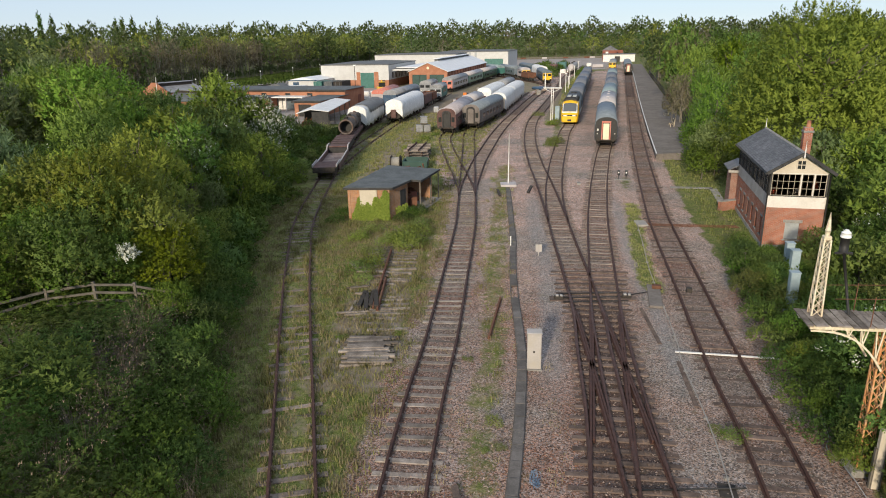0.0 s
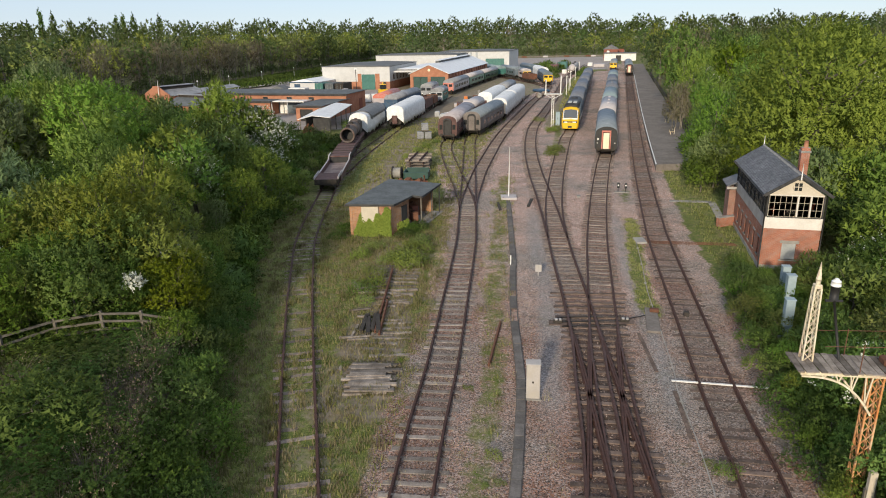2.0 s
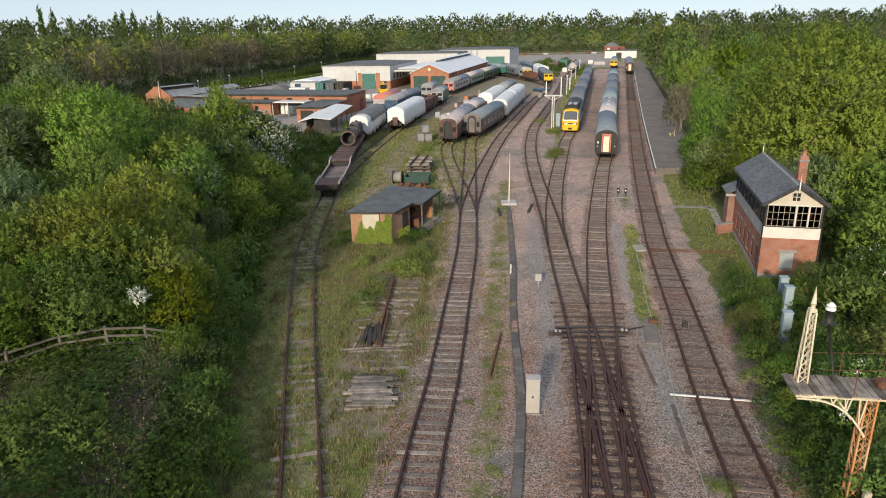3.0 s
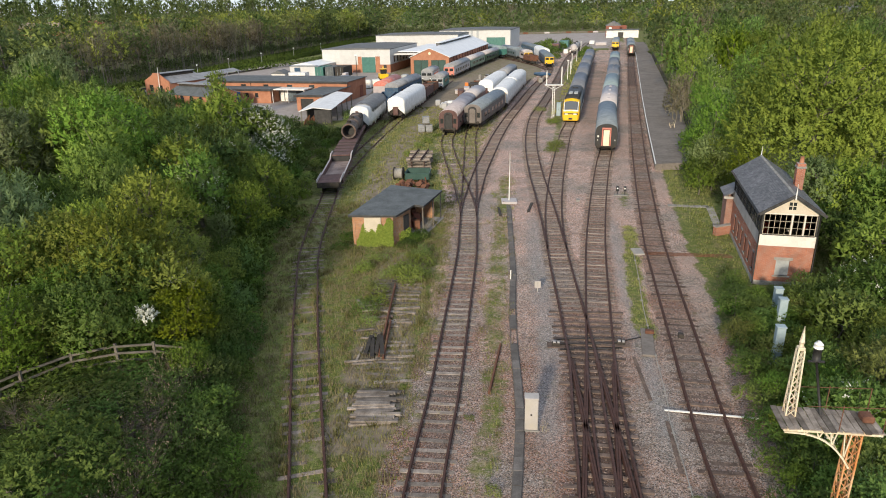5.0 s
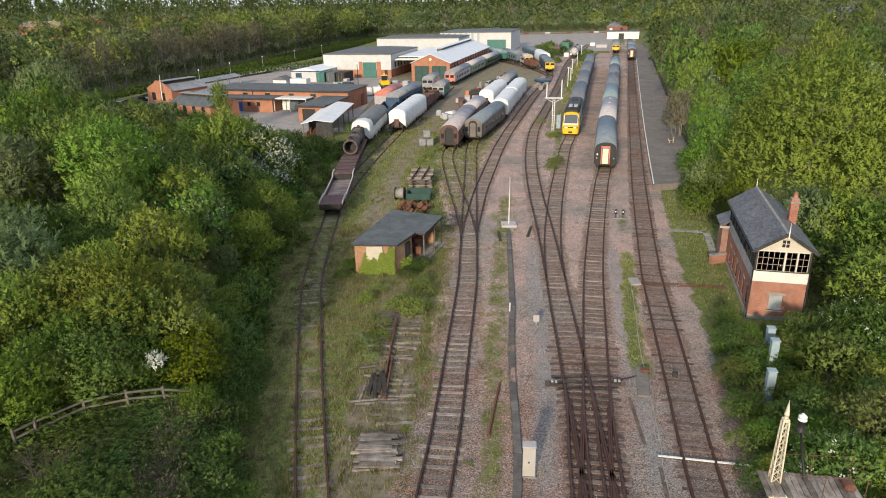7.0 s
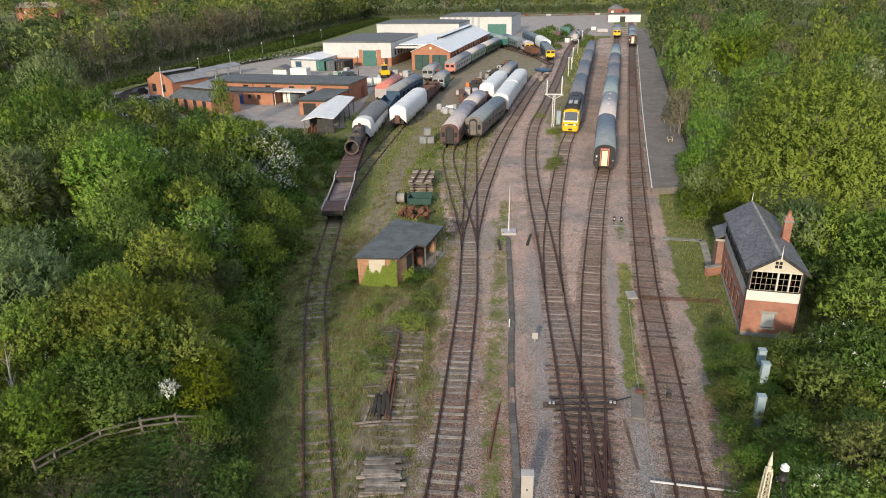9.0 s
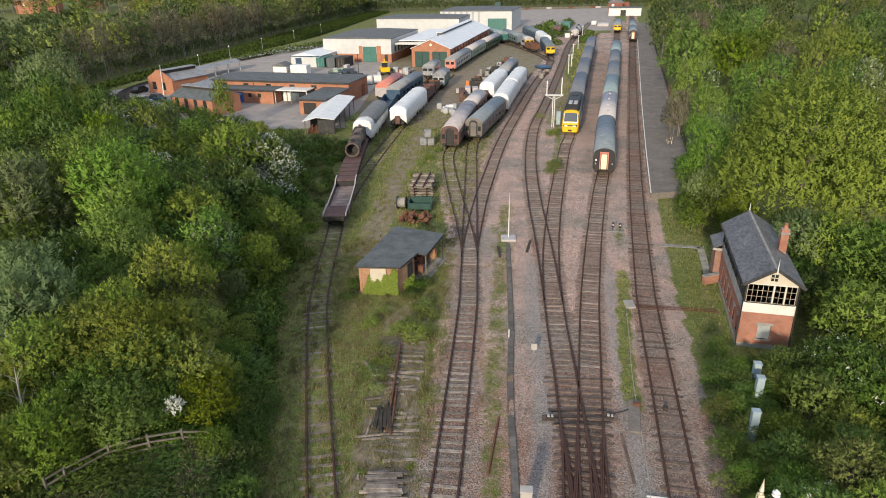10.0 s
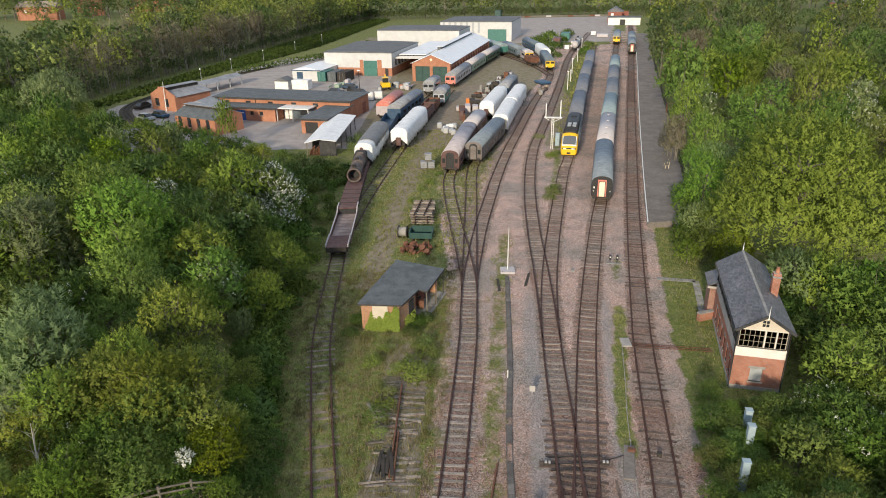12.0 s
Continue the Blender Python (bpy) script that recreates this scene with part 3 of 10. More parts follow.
# ---- ground: one sheet out to the horizon ----
def build_ground():
    xs = np.concatenate([[-2600, -1400, -700, -350, -200, -140], np.arange(-100, -40, 2.0), np.arange(-40, 46, 0.6), np.arange(46, 110, 2.0), [125, 160, 220, 400, 800, 1500, 2600]])
    ys = np.concatenate([[-2600, -1200, -400, -120, -40, -10], np.arange(0, 120, 0.6), np.arange(120, 420, 2.0), [450, 500, 600, 900, 1500, 2600]])
    X, Y = np.meshgrid(xs, ys)
    Z = bank(X, Y)
    n1 = np.sin(X * 1.3 + 1.7 * np.sin(Y * 0.9)) * np.sin(Y * 1.1 + 2 * np.sin(X * 0.7))
    near = (X > -40) & (X < 46) & (Y > 0) & (Y < 120)
    bal = np.zeros_like(X)
    for name in LINE:
        if name in ("west", "loop", "shed"):
            continue
        S = np.array([p[:2] for p in SAMPLES[name]])
        w = 2.3 if name != "yard" else 1.9
        thin = name in ("yard", "carriage")
        for i in range(len(ys)):
            c = S[np.abs(S[:, 1] - ys[i]) < 6]
            if len(c):
                d = np.sqrt((X[i][:, None] - c[None, :, 0]) ** 2 + (ys[i] - c[None, :, 1]) ** 2).min(1)
                bal[i] = np.maximum(bal[i], (1 - smooth01(w - 0.6, w + 0.7, d)) * (0.42 if thin and ys[i] > 79 else 1.0))
    worn = np.zeros_like(X)
    for name in LINE:
        S = np.array([p[:2] for p in SAMPLES[name]])
        for i in range(len(ys)):
            c = S[np.abs(S[:, 1] - ys[i]) < 3]
            if len(c):
                d = np.sqrt((X[i][:, None] - c[None, :, 0]) ** 2 + (ys[i] - c[None, :, 1]) ** 2).min(1)
                worn[i] = np.maximum(worn[i], 1 - smooth01(0.7, 1.5, d))
    oil = np.exp(-((X - np.interp(Y, [15, 33, 40], [6.4, 8.1, 9.0])) / 1.5) ** 4) * smooth01(14, 20, Y) * (1 - smooth01(31, 35, Y))
    xl = np.interp(Y, [0, 16, 28, 48, 60, 75, 95, 125, 175], [-2.6, -2.3, -1.5, 0.2, 1.0, 3.2, 6.2, 12.5, 24])
    xr = np.interp(Y, [0, 17, 33, 52, 75, 115, 250], [12.5, 14.0, 16.3, 19.2, 23.4, 30.5, 61])
    bal = np.maximum(bal, ((X > xl) & (X < xr) & (Y < 260)) * 1.0)
    # grass strips in the ballast

    def strip(pts, w, a=0.9):
        S = np.array([p[:2] for p in spline(pts, 0.4)])
        for i in range(len(ys)):
            c = S[np.abs(S[:, 1] - ys[i]) < 4]
            if len(c):
                d = np.sqrt((X[i][:, None] - c[None, :, 0]) ** 2 + (ys[i] - c[None, :, 1]) ** 2).min(1)
                bal[i] -= a * (1 - smooth01(w * 0.5, w * 1.3, d))

    strip([(2.6, 33), (3.0, 38), (3.5, 45), (4.2, 54), (5.0, 64), (5.8, 72)], 0.9, 0.55)
    strip([(1.4, 17), (1.7, 22), (2.3, 27), (2.6, 31)], 0.9, 0.5)
    strip([(11.7, 34), (12.5, 40), (13.9, 47), (15.3, 54)], 0.6, 0.95)
    strip([(16.2, 60), (17.6, 66)], 0.6, 0.5)
    strip([(13.0, 86), (15.8, 102), (17.0, 112)], 0.8, 0.6)
    strip([(17.6, 114), (26.2, 158), (37.0, 212), (45.0, 245), (50.0, 262)], 2.6, 1.3)
    strip([(5.2, 76), (6.3, 84), (8.5, 95)], 0.5, 0.25)
    strip([(-1.6, 22), (-1.0, 30), (-0.5, 38), (-0.1, 46)], 0.5, 0.4)
    # two narrow bands of greyer ballast
    grey = np.zeros_like(X)
    for gx, gw in (([4.4, 4.9, 5.6, 6.2, 6.4, 6.8, 7.3], 0.85), ([9.4, 10.4, 11.0, 11.6, 12.3, 13.4, 14.6], 0.6)):
        grey = np.maximum(grey, np.exp(-((X - np.interp(Y, [18, 26, 31, 37, 43, 50, 58], gx)) / gw) ** 2) * smooth01(20, 26, Y) * (1 - smooth01(52, 62, Y)))
    tarm = np.zeros_like(X)
    tarm[(Y > 268) & (Y < 392) & (X > -2) & (X < 0.23 * Y - 4)] = 1
    tarm[(Y > 112) & (Y < 240) & (X < -19) & (X > -66 + (Y - 140) * 0.2)] = 0.6
    tarm[(Y > 140) & (Y < 236) & (X < -40) & (X > np.interp(Y, [140, 158, 205, 237], [-82, -79.5, -69, -60]))] = 0.75
    dirt = np.zeros_like(X)
    dirt += 0.75 * np.exp(-((X - np.interp(Y, [60, 75, 95, 130, 170], [-8.3, -8.2, -7.2, -3.6, 3])) / 2.0) ** 2) * (Y > 58) * (Y < 175)
    dirt += 0.5 * ((X > -5.2) & (X < -2.0) & (Y > 23) & (Y < 48))
    wx = np.interp(Y, [p[1] for p in LINE["west"]], [p[0] for p in LINE["west"]])
    dirt += 0.34 * (1 - smooth01(0.9, 1.7, np.abs(X - wx))) * (Y < 66)
    dirt += 0.16 * ((X > wx + 1.2) & (X < -2.0) & (Y < 60))
    dirt += 0.62 * ((Y > 112) & (Y < 300) & (X < 26) & (X > -62 + np.clip(Y - 190, 0, 200) * 0.2))
    # sit the sheet a little lower beside the ballast
    Z = Z + 0.02 * n1 * near * (bal < 0.5) + 0.008 * n1 * near
    nx, ny = len(xs), len(ys)
    V = np.stack([X.ravel(), Y.ravel(), Z.ravel()], 1)
    I = np.arange(nx * ny).reshape(ny, nx)
    F = np.stack([I[:-1, :-1].ravel(), I[:-1, 1:].ravel(), I[1:, 1:].ravel(), I[1:, :-1].ravel()], 1)
    me = bpy.data.meshes.new("ground")
    me.from_pydata(V, [], F)
    me.update()
    ca = me.color_attributes.new("zones", "FLOAT_COLOR", "POINT")
    # alpha rises with y, lower along the tracks and in the oily slip
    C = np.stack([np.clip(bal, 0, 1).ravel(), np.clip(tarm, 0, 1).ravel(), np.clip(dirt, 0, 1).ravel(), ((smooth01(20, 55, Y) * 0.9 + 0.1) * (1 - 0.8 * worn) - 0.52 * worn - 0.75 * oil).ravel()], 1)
    ca.data.foreach_set("color", C.astype(np.float32).ravel())
    me.attributes.new("grey_bands", "FLOAT", "POINT").data.foreach_set("value", grey.astype(np.float32).ravel())
    me.polygons.foreach_set("use_smooth", np.ones(len(F), bool))
    me.materials.append(M["ground"])
    return tagged(new("ground", me), "grass, pinkish ballast and worn earth of a railway yard", "ground", kind="structure")


build_ground()


# ---- tracks ----
def rail_mesh(S, off, lift=0.0):
    prof = [(-0.075, 0.0), (0.075, 0.0), (0.07, 0.03), (0.022, 0.05), (0.022, 0.11), (0.042, 0.125), (0.042, 0.165), (-0.042, 0.165), (-0.042, 0.125), (-0.022, 0.11), (-0.022, 0.05), (-0.07, 0.03)]
    bm = B()
    last = None
    for x, y, h in S:
        c, s = math.cos(h), math.sin(h)
        ring = [bm.verts.new((x + (off + p) * c, y + (off + p) * s, 0.035 + q + lift)) for p, q in prof]
        if last:
            for i in range(len(prof)):
                bm.faces.new((last[i - 1], last[i], ring[i], ring[i - 1]))
        else:
            bm.faces.new(ring[::-1])
        last = ring
    bm.faces.new(last)
    bmesh.ops.recalc_face_normals(bm, faces=bm.faces)
    return bm


_slp = {}


def sleeper(kind, parent, x, y, h, width=2.35, rnd=random):
    key = (kind, round(width, 1))
    z = -0.062 + rnd.uniform(-0.034, 0.014)
    m = pose(x, y, z, rnd.uniform(-0.6, 0.6), rnd.uniform(-0.6, 0.6), math.degrees(h) + rnd.uniform(-2.2, 2.2))
    m = m @ Matrix.Translation((rnd.uniform(-0.07, 0.07), rnd.uniform(-0.05, 0.05), 0))
    if key in _slp:
        return share("sleeper", _slp[key], parent, m)
    bm = rbox(B(), -width / 2, width / 2, -0.125, 0.125, 0, 0.10, 0.012)
    if "old" not in kind:
        for sx in (-0.7525, 0.7525):
            if abs(sx) < width / 2:
                box(bm, sx - 0.10, sx + 0.10, -0.17 / 2, 0.17 / 2, 0.097, 0.118)
                box(bm, sx + 0.055, sx + 0.115, -0.06, 0.06, 0.118, 0.16)
                box(bm, sx - 0.115, sx - 0.055, -0.06, 0.06, 0.118, 0.16)
    _slp[key] = part("sleeper", bm, kind, parent, m=m)
    return _slp[key]


def track(name, label, sink=0.0, y0=-1e9, y1=1e9, kind="sleeper", rail="rail", gap=0.72, sleepers=True, sl0=None, sl1=None, width=2.35, lift=0.0, far=120.0):
    rnd = random.Random(name)
    S = [p for p in SAMPLES[name] if y0 <= p[1] <= y1]
    root = thing("railway_track", Matrix(), label, "railway track", "tracks of the yard")
    for off in (-0.7525, 0.7525):
        part("rail", rail_mesh([p for i, p in enumerate(S) if p[1] < 55 or i % 3 == 0 or p is S[-1]], off, lift), rail, root)
    if sleepers:
        far_bm = B()
        for x, y, h in spline(LINE[name], gap):
            if y < max(y0, sl0 if sl0 is not None else -1e9) or y > min(y1, sl1 if sl1 is not None else 1e9):
                continue
            if y < far:
                sleeper(kind, root, x, y, h, width, rnd).location.z -= sink * rnd.random()
            else:
                c, s = math.cos(h), math.sin(h)
                w0, w1 = 1.18 - 0.3 * rnd.random() ** 2, 1.18 - 0.3 * rnd.random() ** 2
                q = [far_bm.verts.new((x + a * c - b * s, y + a * s + b * c, 0.035)) for a, b in ((-w0, -0.10), (w1, -0.10), (w1, 0.10), (-w0, 0.10))]
                far_bm.faces.new(q)
        if len(far_bm.faces):
            tagged(part("sleeper_run", far_bm, kind, root), kind="stuff")
        else:
            far_bm.free()
    return root


track("platform", "rusty running line on timber sleepers beside the platform", kind="sleeperdark", far=150, sink=0.03)
track("main", "rusty running line on dark timber sleepers in pinkish ballast", kind="sleeper", sl0=37.5)
track("set", "rusty siding rails on timber sleepers, holding the express set", sl0=37.5)
track("mid", "curving rusty siding on timber sleepers", y0=48.2, sl0=62)
track("yard", "old rusty yard track on weathered sleepers", kind="sleepergrey", sink=0.015)
track("curve", "rusty track curving away through the yard", y0=57, sl0=66)
track("carriage", "short overgrown siding to stored carriages", y0=60, sl0=76)
track("west", "overgrown rusty siding in rough grass", kind="sleeper", gap=0.76, sink=0.035)
track("loop", "overgrown second siding among the grass", kind="sleeper", gap=0.8)
track("shed", "rusty track leading to the shed", kind="sleeper", far=100)


def slip_crossing():
    """The double slip: crossing rails, slip rails, check rails and long timbers."""
    root = thing("slip_crossing", Matrix(), "rusty double slip crossing on long dark timbers", "railway points", "tracks of the yard")
    for nm in ("slip", "slip_east"):
        S = SAMPLES[nm]
        for off in (-0.7525, 0.7525):
            part("rail", rail_mesh(S, off, 0.003 if nm == "slip" else 0.006), "railworn", root)
    rnd = random.Random(5)
    for nm in ("main", "set"):
        S = [p for p in SAMPLES[nm] if 18 < p[1] < 31]
        for off in (-0.70, 0.70):
            for T in (S[2:14], S[13:26]):
                part("check_rail", rail_mesh(T, off * 0.93, 0.004), "rail", root)
    y = -2.0
    while y < 37.4:
        xa, ha = at_line("main", y)
        xb, hb = at_line("set", y)
        w = abs(xa - xb) + 2.75
        w = round(w * 2) / 2 + 0.1
        sleeper("sleeperdark", root, (xa + xb) / 2, y, radians((ha + hb) / 2), w, rnd).location.z += 0.02
        y += 0.70
    return root


slip_crossing()


# ---- vegetation ----
def rng_dirs(r, n):
    v = r.normal(size=(n, 3))
    return v / np.linalg.norm(v, axis=1)[:, None]


def even_dirs(n, turn):
    """n directions spread evenly over a ball."""
    i = np.arange(n) + 0.5
    z = 1 - 2 * i / n
    a = i * 2.39996 + turn
    q = np.sqrt(1 - z * z)
    return np.stack([q * np.cos(a), q * np.sin(a), z], 1)


def leaf_cloud(r, blobs, gap, size, L=0.6, per=12, low=-0.6, shape=1.6, up=0.5, depth=0.25, fan=0.42, bare=0.0):
    """Leafy sprigs about one gap apart on the shells of blobs (x, y, z, rx, rz), each a small plume of
    pointed leaves. Gives the leaves' corners, the sprig's tone and how near the tip each leaf sits."""
    Bl = np.array(blobs, float)
    C, D, T = [], [], []
    for j, b in enumerate(Bl):
        n = max(6, int(12.566 * b[3] * (b[3] + b[4]) / 2 / gap ** 2))
        d = even_dirs(n, r.random() * 6.28) + r.normal(size=(n, 3)) * 0.16
        d /= np.linalg.norm(d, axis=1)[:, None]
        lump = 1 + 0.10 * np.sin(d[:, 0] * 6 + j * 2.1) * np.sin(d[:, 1] * 5 + j) + 0.08 * np.sin(d[:, 2] * 9 + j)
        rad = (1 - depth * r.random(n) ** 1.6) * lump
        p = np.stack([b[0] + d[:, 0] * b[3] * rad, b[1] + d[:, 1] * b[3] * rad, b[2] + d[:, 2] * b[4] * rad], 1)
        keep = (d[:, 2] > low) & (p[:, 2] > 0.05) & (r.random(n) >= bare)
        for o, q in enumerate(Bl):
            if o != j:
                e = (p - q[:3]) / np.array([q[3], q[3], q[4]])
                keep &= (e * e).sum(1) > 0.62
        C.append(p[keep])
        D.append(d[keep])
        T.append(np.full(keep.sum(), r.random()))
    c, d = np.concatenate(C), np.concatenate(D)
    nt = len(c)
    ax = d * 0.85 + rng_dirs(r, nt) * 0.42 + np.array([0, 0, up])
    ax /= np.linalg.norm(ax, axis=1)[:, None]
    Ls = L * (0.55 + 0.8 * r.random(nt))
    k = np.repeat(np.arange(nt), per)
    m = len(k)
    t = (np.tile(np.arange(per), nt) + r.random(m))[:, None] / per
    side = rng_dirs(r, m)
    a = ax[k]
    side -= a * (side * a).sum(1)[:, None]
    side /= np.linalg.norm(side, axis=1)[:, None] + 1e-6
    Lk = Ls[k][:, None]
    p = c[k] + a * Lk * (t - 0.45) + side * Lk * fan * (1.02 - t) ** 0.7 * (0.45 + 0.55 * r.random((m, 1)))
    u = a * (0.35 + 0.5 * t) + side * 0.8
    u /= np.linalg.norm(u, axis=1)[:, None]
    nrm = side * 0.5 + a * 0.6 + d[k] * 0.4 + rng_dirs(r, m) * 0.25 + np.array([0, 0, 0.25])
    v = np.cross(nrm, u)
    v /= np.linalg.norm(v, axis=1)[:, None] + 1e-6
    s = size * (0.65 + 0.7 * r.random(m))[:, None]
    q = np.stack([p - u * s * shape * 0.4 - v * s * 0.40, p - u * s * shape * 0.3 + v * s * 0.44, p + u * s * shape * 0.6], 1)
    tone = (0.5 * np.concatenate(T) + 0.5 * r.random(nt))[k]
    # leaves lie over one another like a coat: each faces out of its bough and of the crown
    mid = np.array([Bl[:, 0].mean(), Bl[:, 1].mean(), Bl[:, 2].min()])
    out = p - mid
    out /= np.linalg.norm(out, axis=1)[:, None] + 1e-6
    face = np.cross(q[:, 1] - q[:, 0], q[:, 2] - q[:, 0])
    face /= np.linalg.norm(face, axis=1)[:, None] + 1e-9
    coat = 0.6 * d[k] + 0.75 * out
    turn = (face * coat).sum(1) < 0
    q[turn] = q[turn][:, [0, 2, 1]]
    face[turn] *= -1
    nrm = coat + (0.55 if gap > 0.55 else 1.15) * face
    nrm /= np.linalg.norm(nrm, axis=1)[:, None] + 1e-9
    return q.reshape(-1, 3), np.repeat(tone, 3), np.repeat(t[:, 0], 3), np.repeat(nrm, 3, 0)


def cloud_mesh(name, clouds, mat):
    """One mesh of loose leaves, from corners alone or from clouds of sprigs."""
    if isinstance(clouds, np.ndarray):
        one = np.random.default_rng(len(clouds)).random(len(clouds) // 3)
        clouds = [(clouds, np.repeat(one, 3), np.full(len(clouds), 0.5), None)]
    if clouds[0][3] is None:
        clouds, coat = [c[:3] for c in clouds], None
    else:
        clouds, coat = [c[:3] for c in clouds], np.concatenate([c[3] for c in clouds])
    q, tone, tip = (np.concatenate(z) for z in zip(*clouds))
    F = np.arange(len(q)).reshape(-1, 3)
    me = bpy.data.meshes.new(name)
    me.vertices.add(len(q))
    me.vertices.foreach_set("co", q.astype(np.float32).ravel())
    me.loops.add(F.size)
    me.loops.foreach_set("vertex_index", F.astype(np.int32).ravel())
    me.polygons.add(len(F))
    me.polygons.foreach_set("loop_start", np.arange(0, F.size, 3, dtype=np.int32))
    me.update(calc_edges=True)
    if coat is not None:
        me.attributes.new("custom_normal", "FLOAT_VECTOR", "POINT").data.foreach_set("vector", coat.astype(np.float32).ravel())
    me.attributes.new("sprig", "FLOAT", "POINT").data.foreach_set("value", tone.astype(np.float32))
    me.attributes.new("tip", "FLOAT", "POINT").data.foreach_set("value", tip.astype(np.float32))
    me.materials.append(M[mat])
    return me


def limbs(r, h, rad, trunk, n, spread):
    """A tapered trunk with limbs."""
    bm = B()
    p = Vector((0, 0, -0.3))
    k = 5
    for i in range(k):
        q = Vector((r.normal() * 0.06 * h / 5, r.normal() * 0.06 * h / 5, h * 0.8 * (i + 1) / k))
        rod(bm, p, q, trunk * (1 - 0.8 * i / k), trunk * (1 - 0.8 * (i + 1) / k), 7)
        p = q
    for i in range(n):
        a, z0 = r.random() * 6.28, h * (0.2 + 0.5 * r.random())
        e = Vector((math.cos(a) * rad * spread, math.sin(a) * rad * spread, z0 + h * (0.15 + 0.25 * r.random())))
        mid = Vector((e.x * 0.5, e.y * 0.5, lerp(z0, e.z, 0.35)))
        rod(bm, (0, 0, z0), mid, trunk * 0.38, trunk * 0.22, 5)
        rod(bm, mid, e, trunk * 0.22, trunk * 0.07, 5)
    return bm


SPECIES = {}


def species(name, seed, h, rad, blobs, gap, size, mat, L=0.6, per=12, trunk=0.12, nl=7, blossom=0, twigs=0, low=-0.6, shape=1.6, stems=1, up=0.45, fat=1.0, column=1.0, base=0.42, depth=0.25, fan=0.42, bare=0.0, bark="bark"):
    """Build one plant at the origin, out of view, as the pattern for its copies."""
    r = np.random.default_rng(seed)
    zc = h * base
    bl = [(0, 0, zc + 0.12 * h, rad * 0.56 * fat, (h - zc) * 0.52)]
    for i in range(blobs):
        f = (i + 0.5) / blobs
        a = i * 2.39996 + r.random() * 0.7
        ct = 1 - 1.35 * f
        st = math.sqrt(1 - ct * ct)
        k = 0.67 + 0.10 * r.normal()
        br = rad * (0.25 + 0.20 * r.random()) * fat
        z = zc + (h - zc) * ct * (k + 0.06) if ct > 0 else zc + zc * ct * 0.9
        bz = br * column * (0.85 + 0.3 * r.random())
        bl.append((math.cos(a) * rad * k * st, math.sin(a) * rad * k * st, max(z, bz * 0.55), br, bz))
    SPECIES[name] = dict(me=[], h=h, rad=rad, mat=mat)
    deep = [(b[0], b[1], b[2], b[3] * 0.80, b[4] * 0.80) for b in bl]
    crown = cloud_mesh("crown", ([] if bare else [
        leaf_cloud(r, deep, gap * 1.3, size * 1.7, L * 0.8, 3, low, 1.3, 0.1, 0.1, 0.6)]) + [
        leaf_cloud(r, bl, gap, size, L, per, low, shape, up, depth, fan, bare)], mat)
    SPECIES[name]["me"].append(("crown", crown))
    tm = bpy.data.meshes.new("trunk")
    bm = limbs(r, h, rad, trunk, nl, 0.58)
    for i in range(stems - 1):
        a, f = r.random() * 6.28, rad * (0.2 + 0.7 * r.random())
        rod(bm, (math.cos(a) * f, math.sin(a) * f, -0.2), (math.cos(a) * f * 1.15, math.sin(a) * f * 1.15, h * (0.75 + 0.3 * r.random())), trunk * 0.7, trunk * 0.15, 4)
    if twigs:
        for i in range(twigs):
            b0 = bl[int(r.random() * len(bl))]
            d = rng_dirs(r, 1)[0]
            d[2] = abs(d[2]) + 0.3
            c0 = Vector((b0[0] * 0.6, b0[1] * 0.6, b0[2] * 0.7))
            e = Vector((b0[0] + d[0] * b0[3], b0[1] + d[1] * b0[3], b0[2] + d[2] * b0[4]))
            rod(bm, c0, e, trunk * 0.16, trunk * 0.04, 3)
    bm.to_mesh(tm)
    bm.free()
    tm.materials.append(M[bark])
    if trunk > 0.025:
        SPECIES[name]["me"].append(("trunk", tm))
    if blossom:
        puffs = [(b[0], b[1], b[2], b[3] * 1.1, b[4] * 1.1) for b in bl]
        SPECIES[name]["me"].append(("blossom", cloud_mesh("blossom", [leaf_cloud(r, puffs, gap * 0.9, size * 0.75, L * 0.8, 10, -0.2, 1.1, up, 0.1, 0.5, 1 - blossom)], "blossom")))


def plant(kind, x, y, s=1.0, sz=None, rot=0.0, name="tree", label="", category="tree", group="", z=None):
    sp = SPECIES[kind]
    zz = float(bank(x, y)) if z is None else z
    m = Matrix.LocRotScale((x, y, zz), Euler((0, 0, rot)), (s, s, sz or s))
    root = new(name)
    root.empty_display_size = 0.2
    root.matrix_basis = m
    tagged(root, label, category, group)
    for pn, me in sp["me"]:
        o = new(pn, me)
        o.parent = root
        if pn == "blossom":
            o["label"] = "white may blossom"
    return root


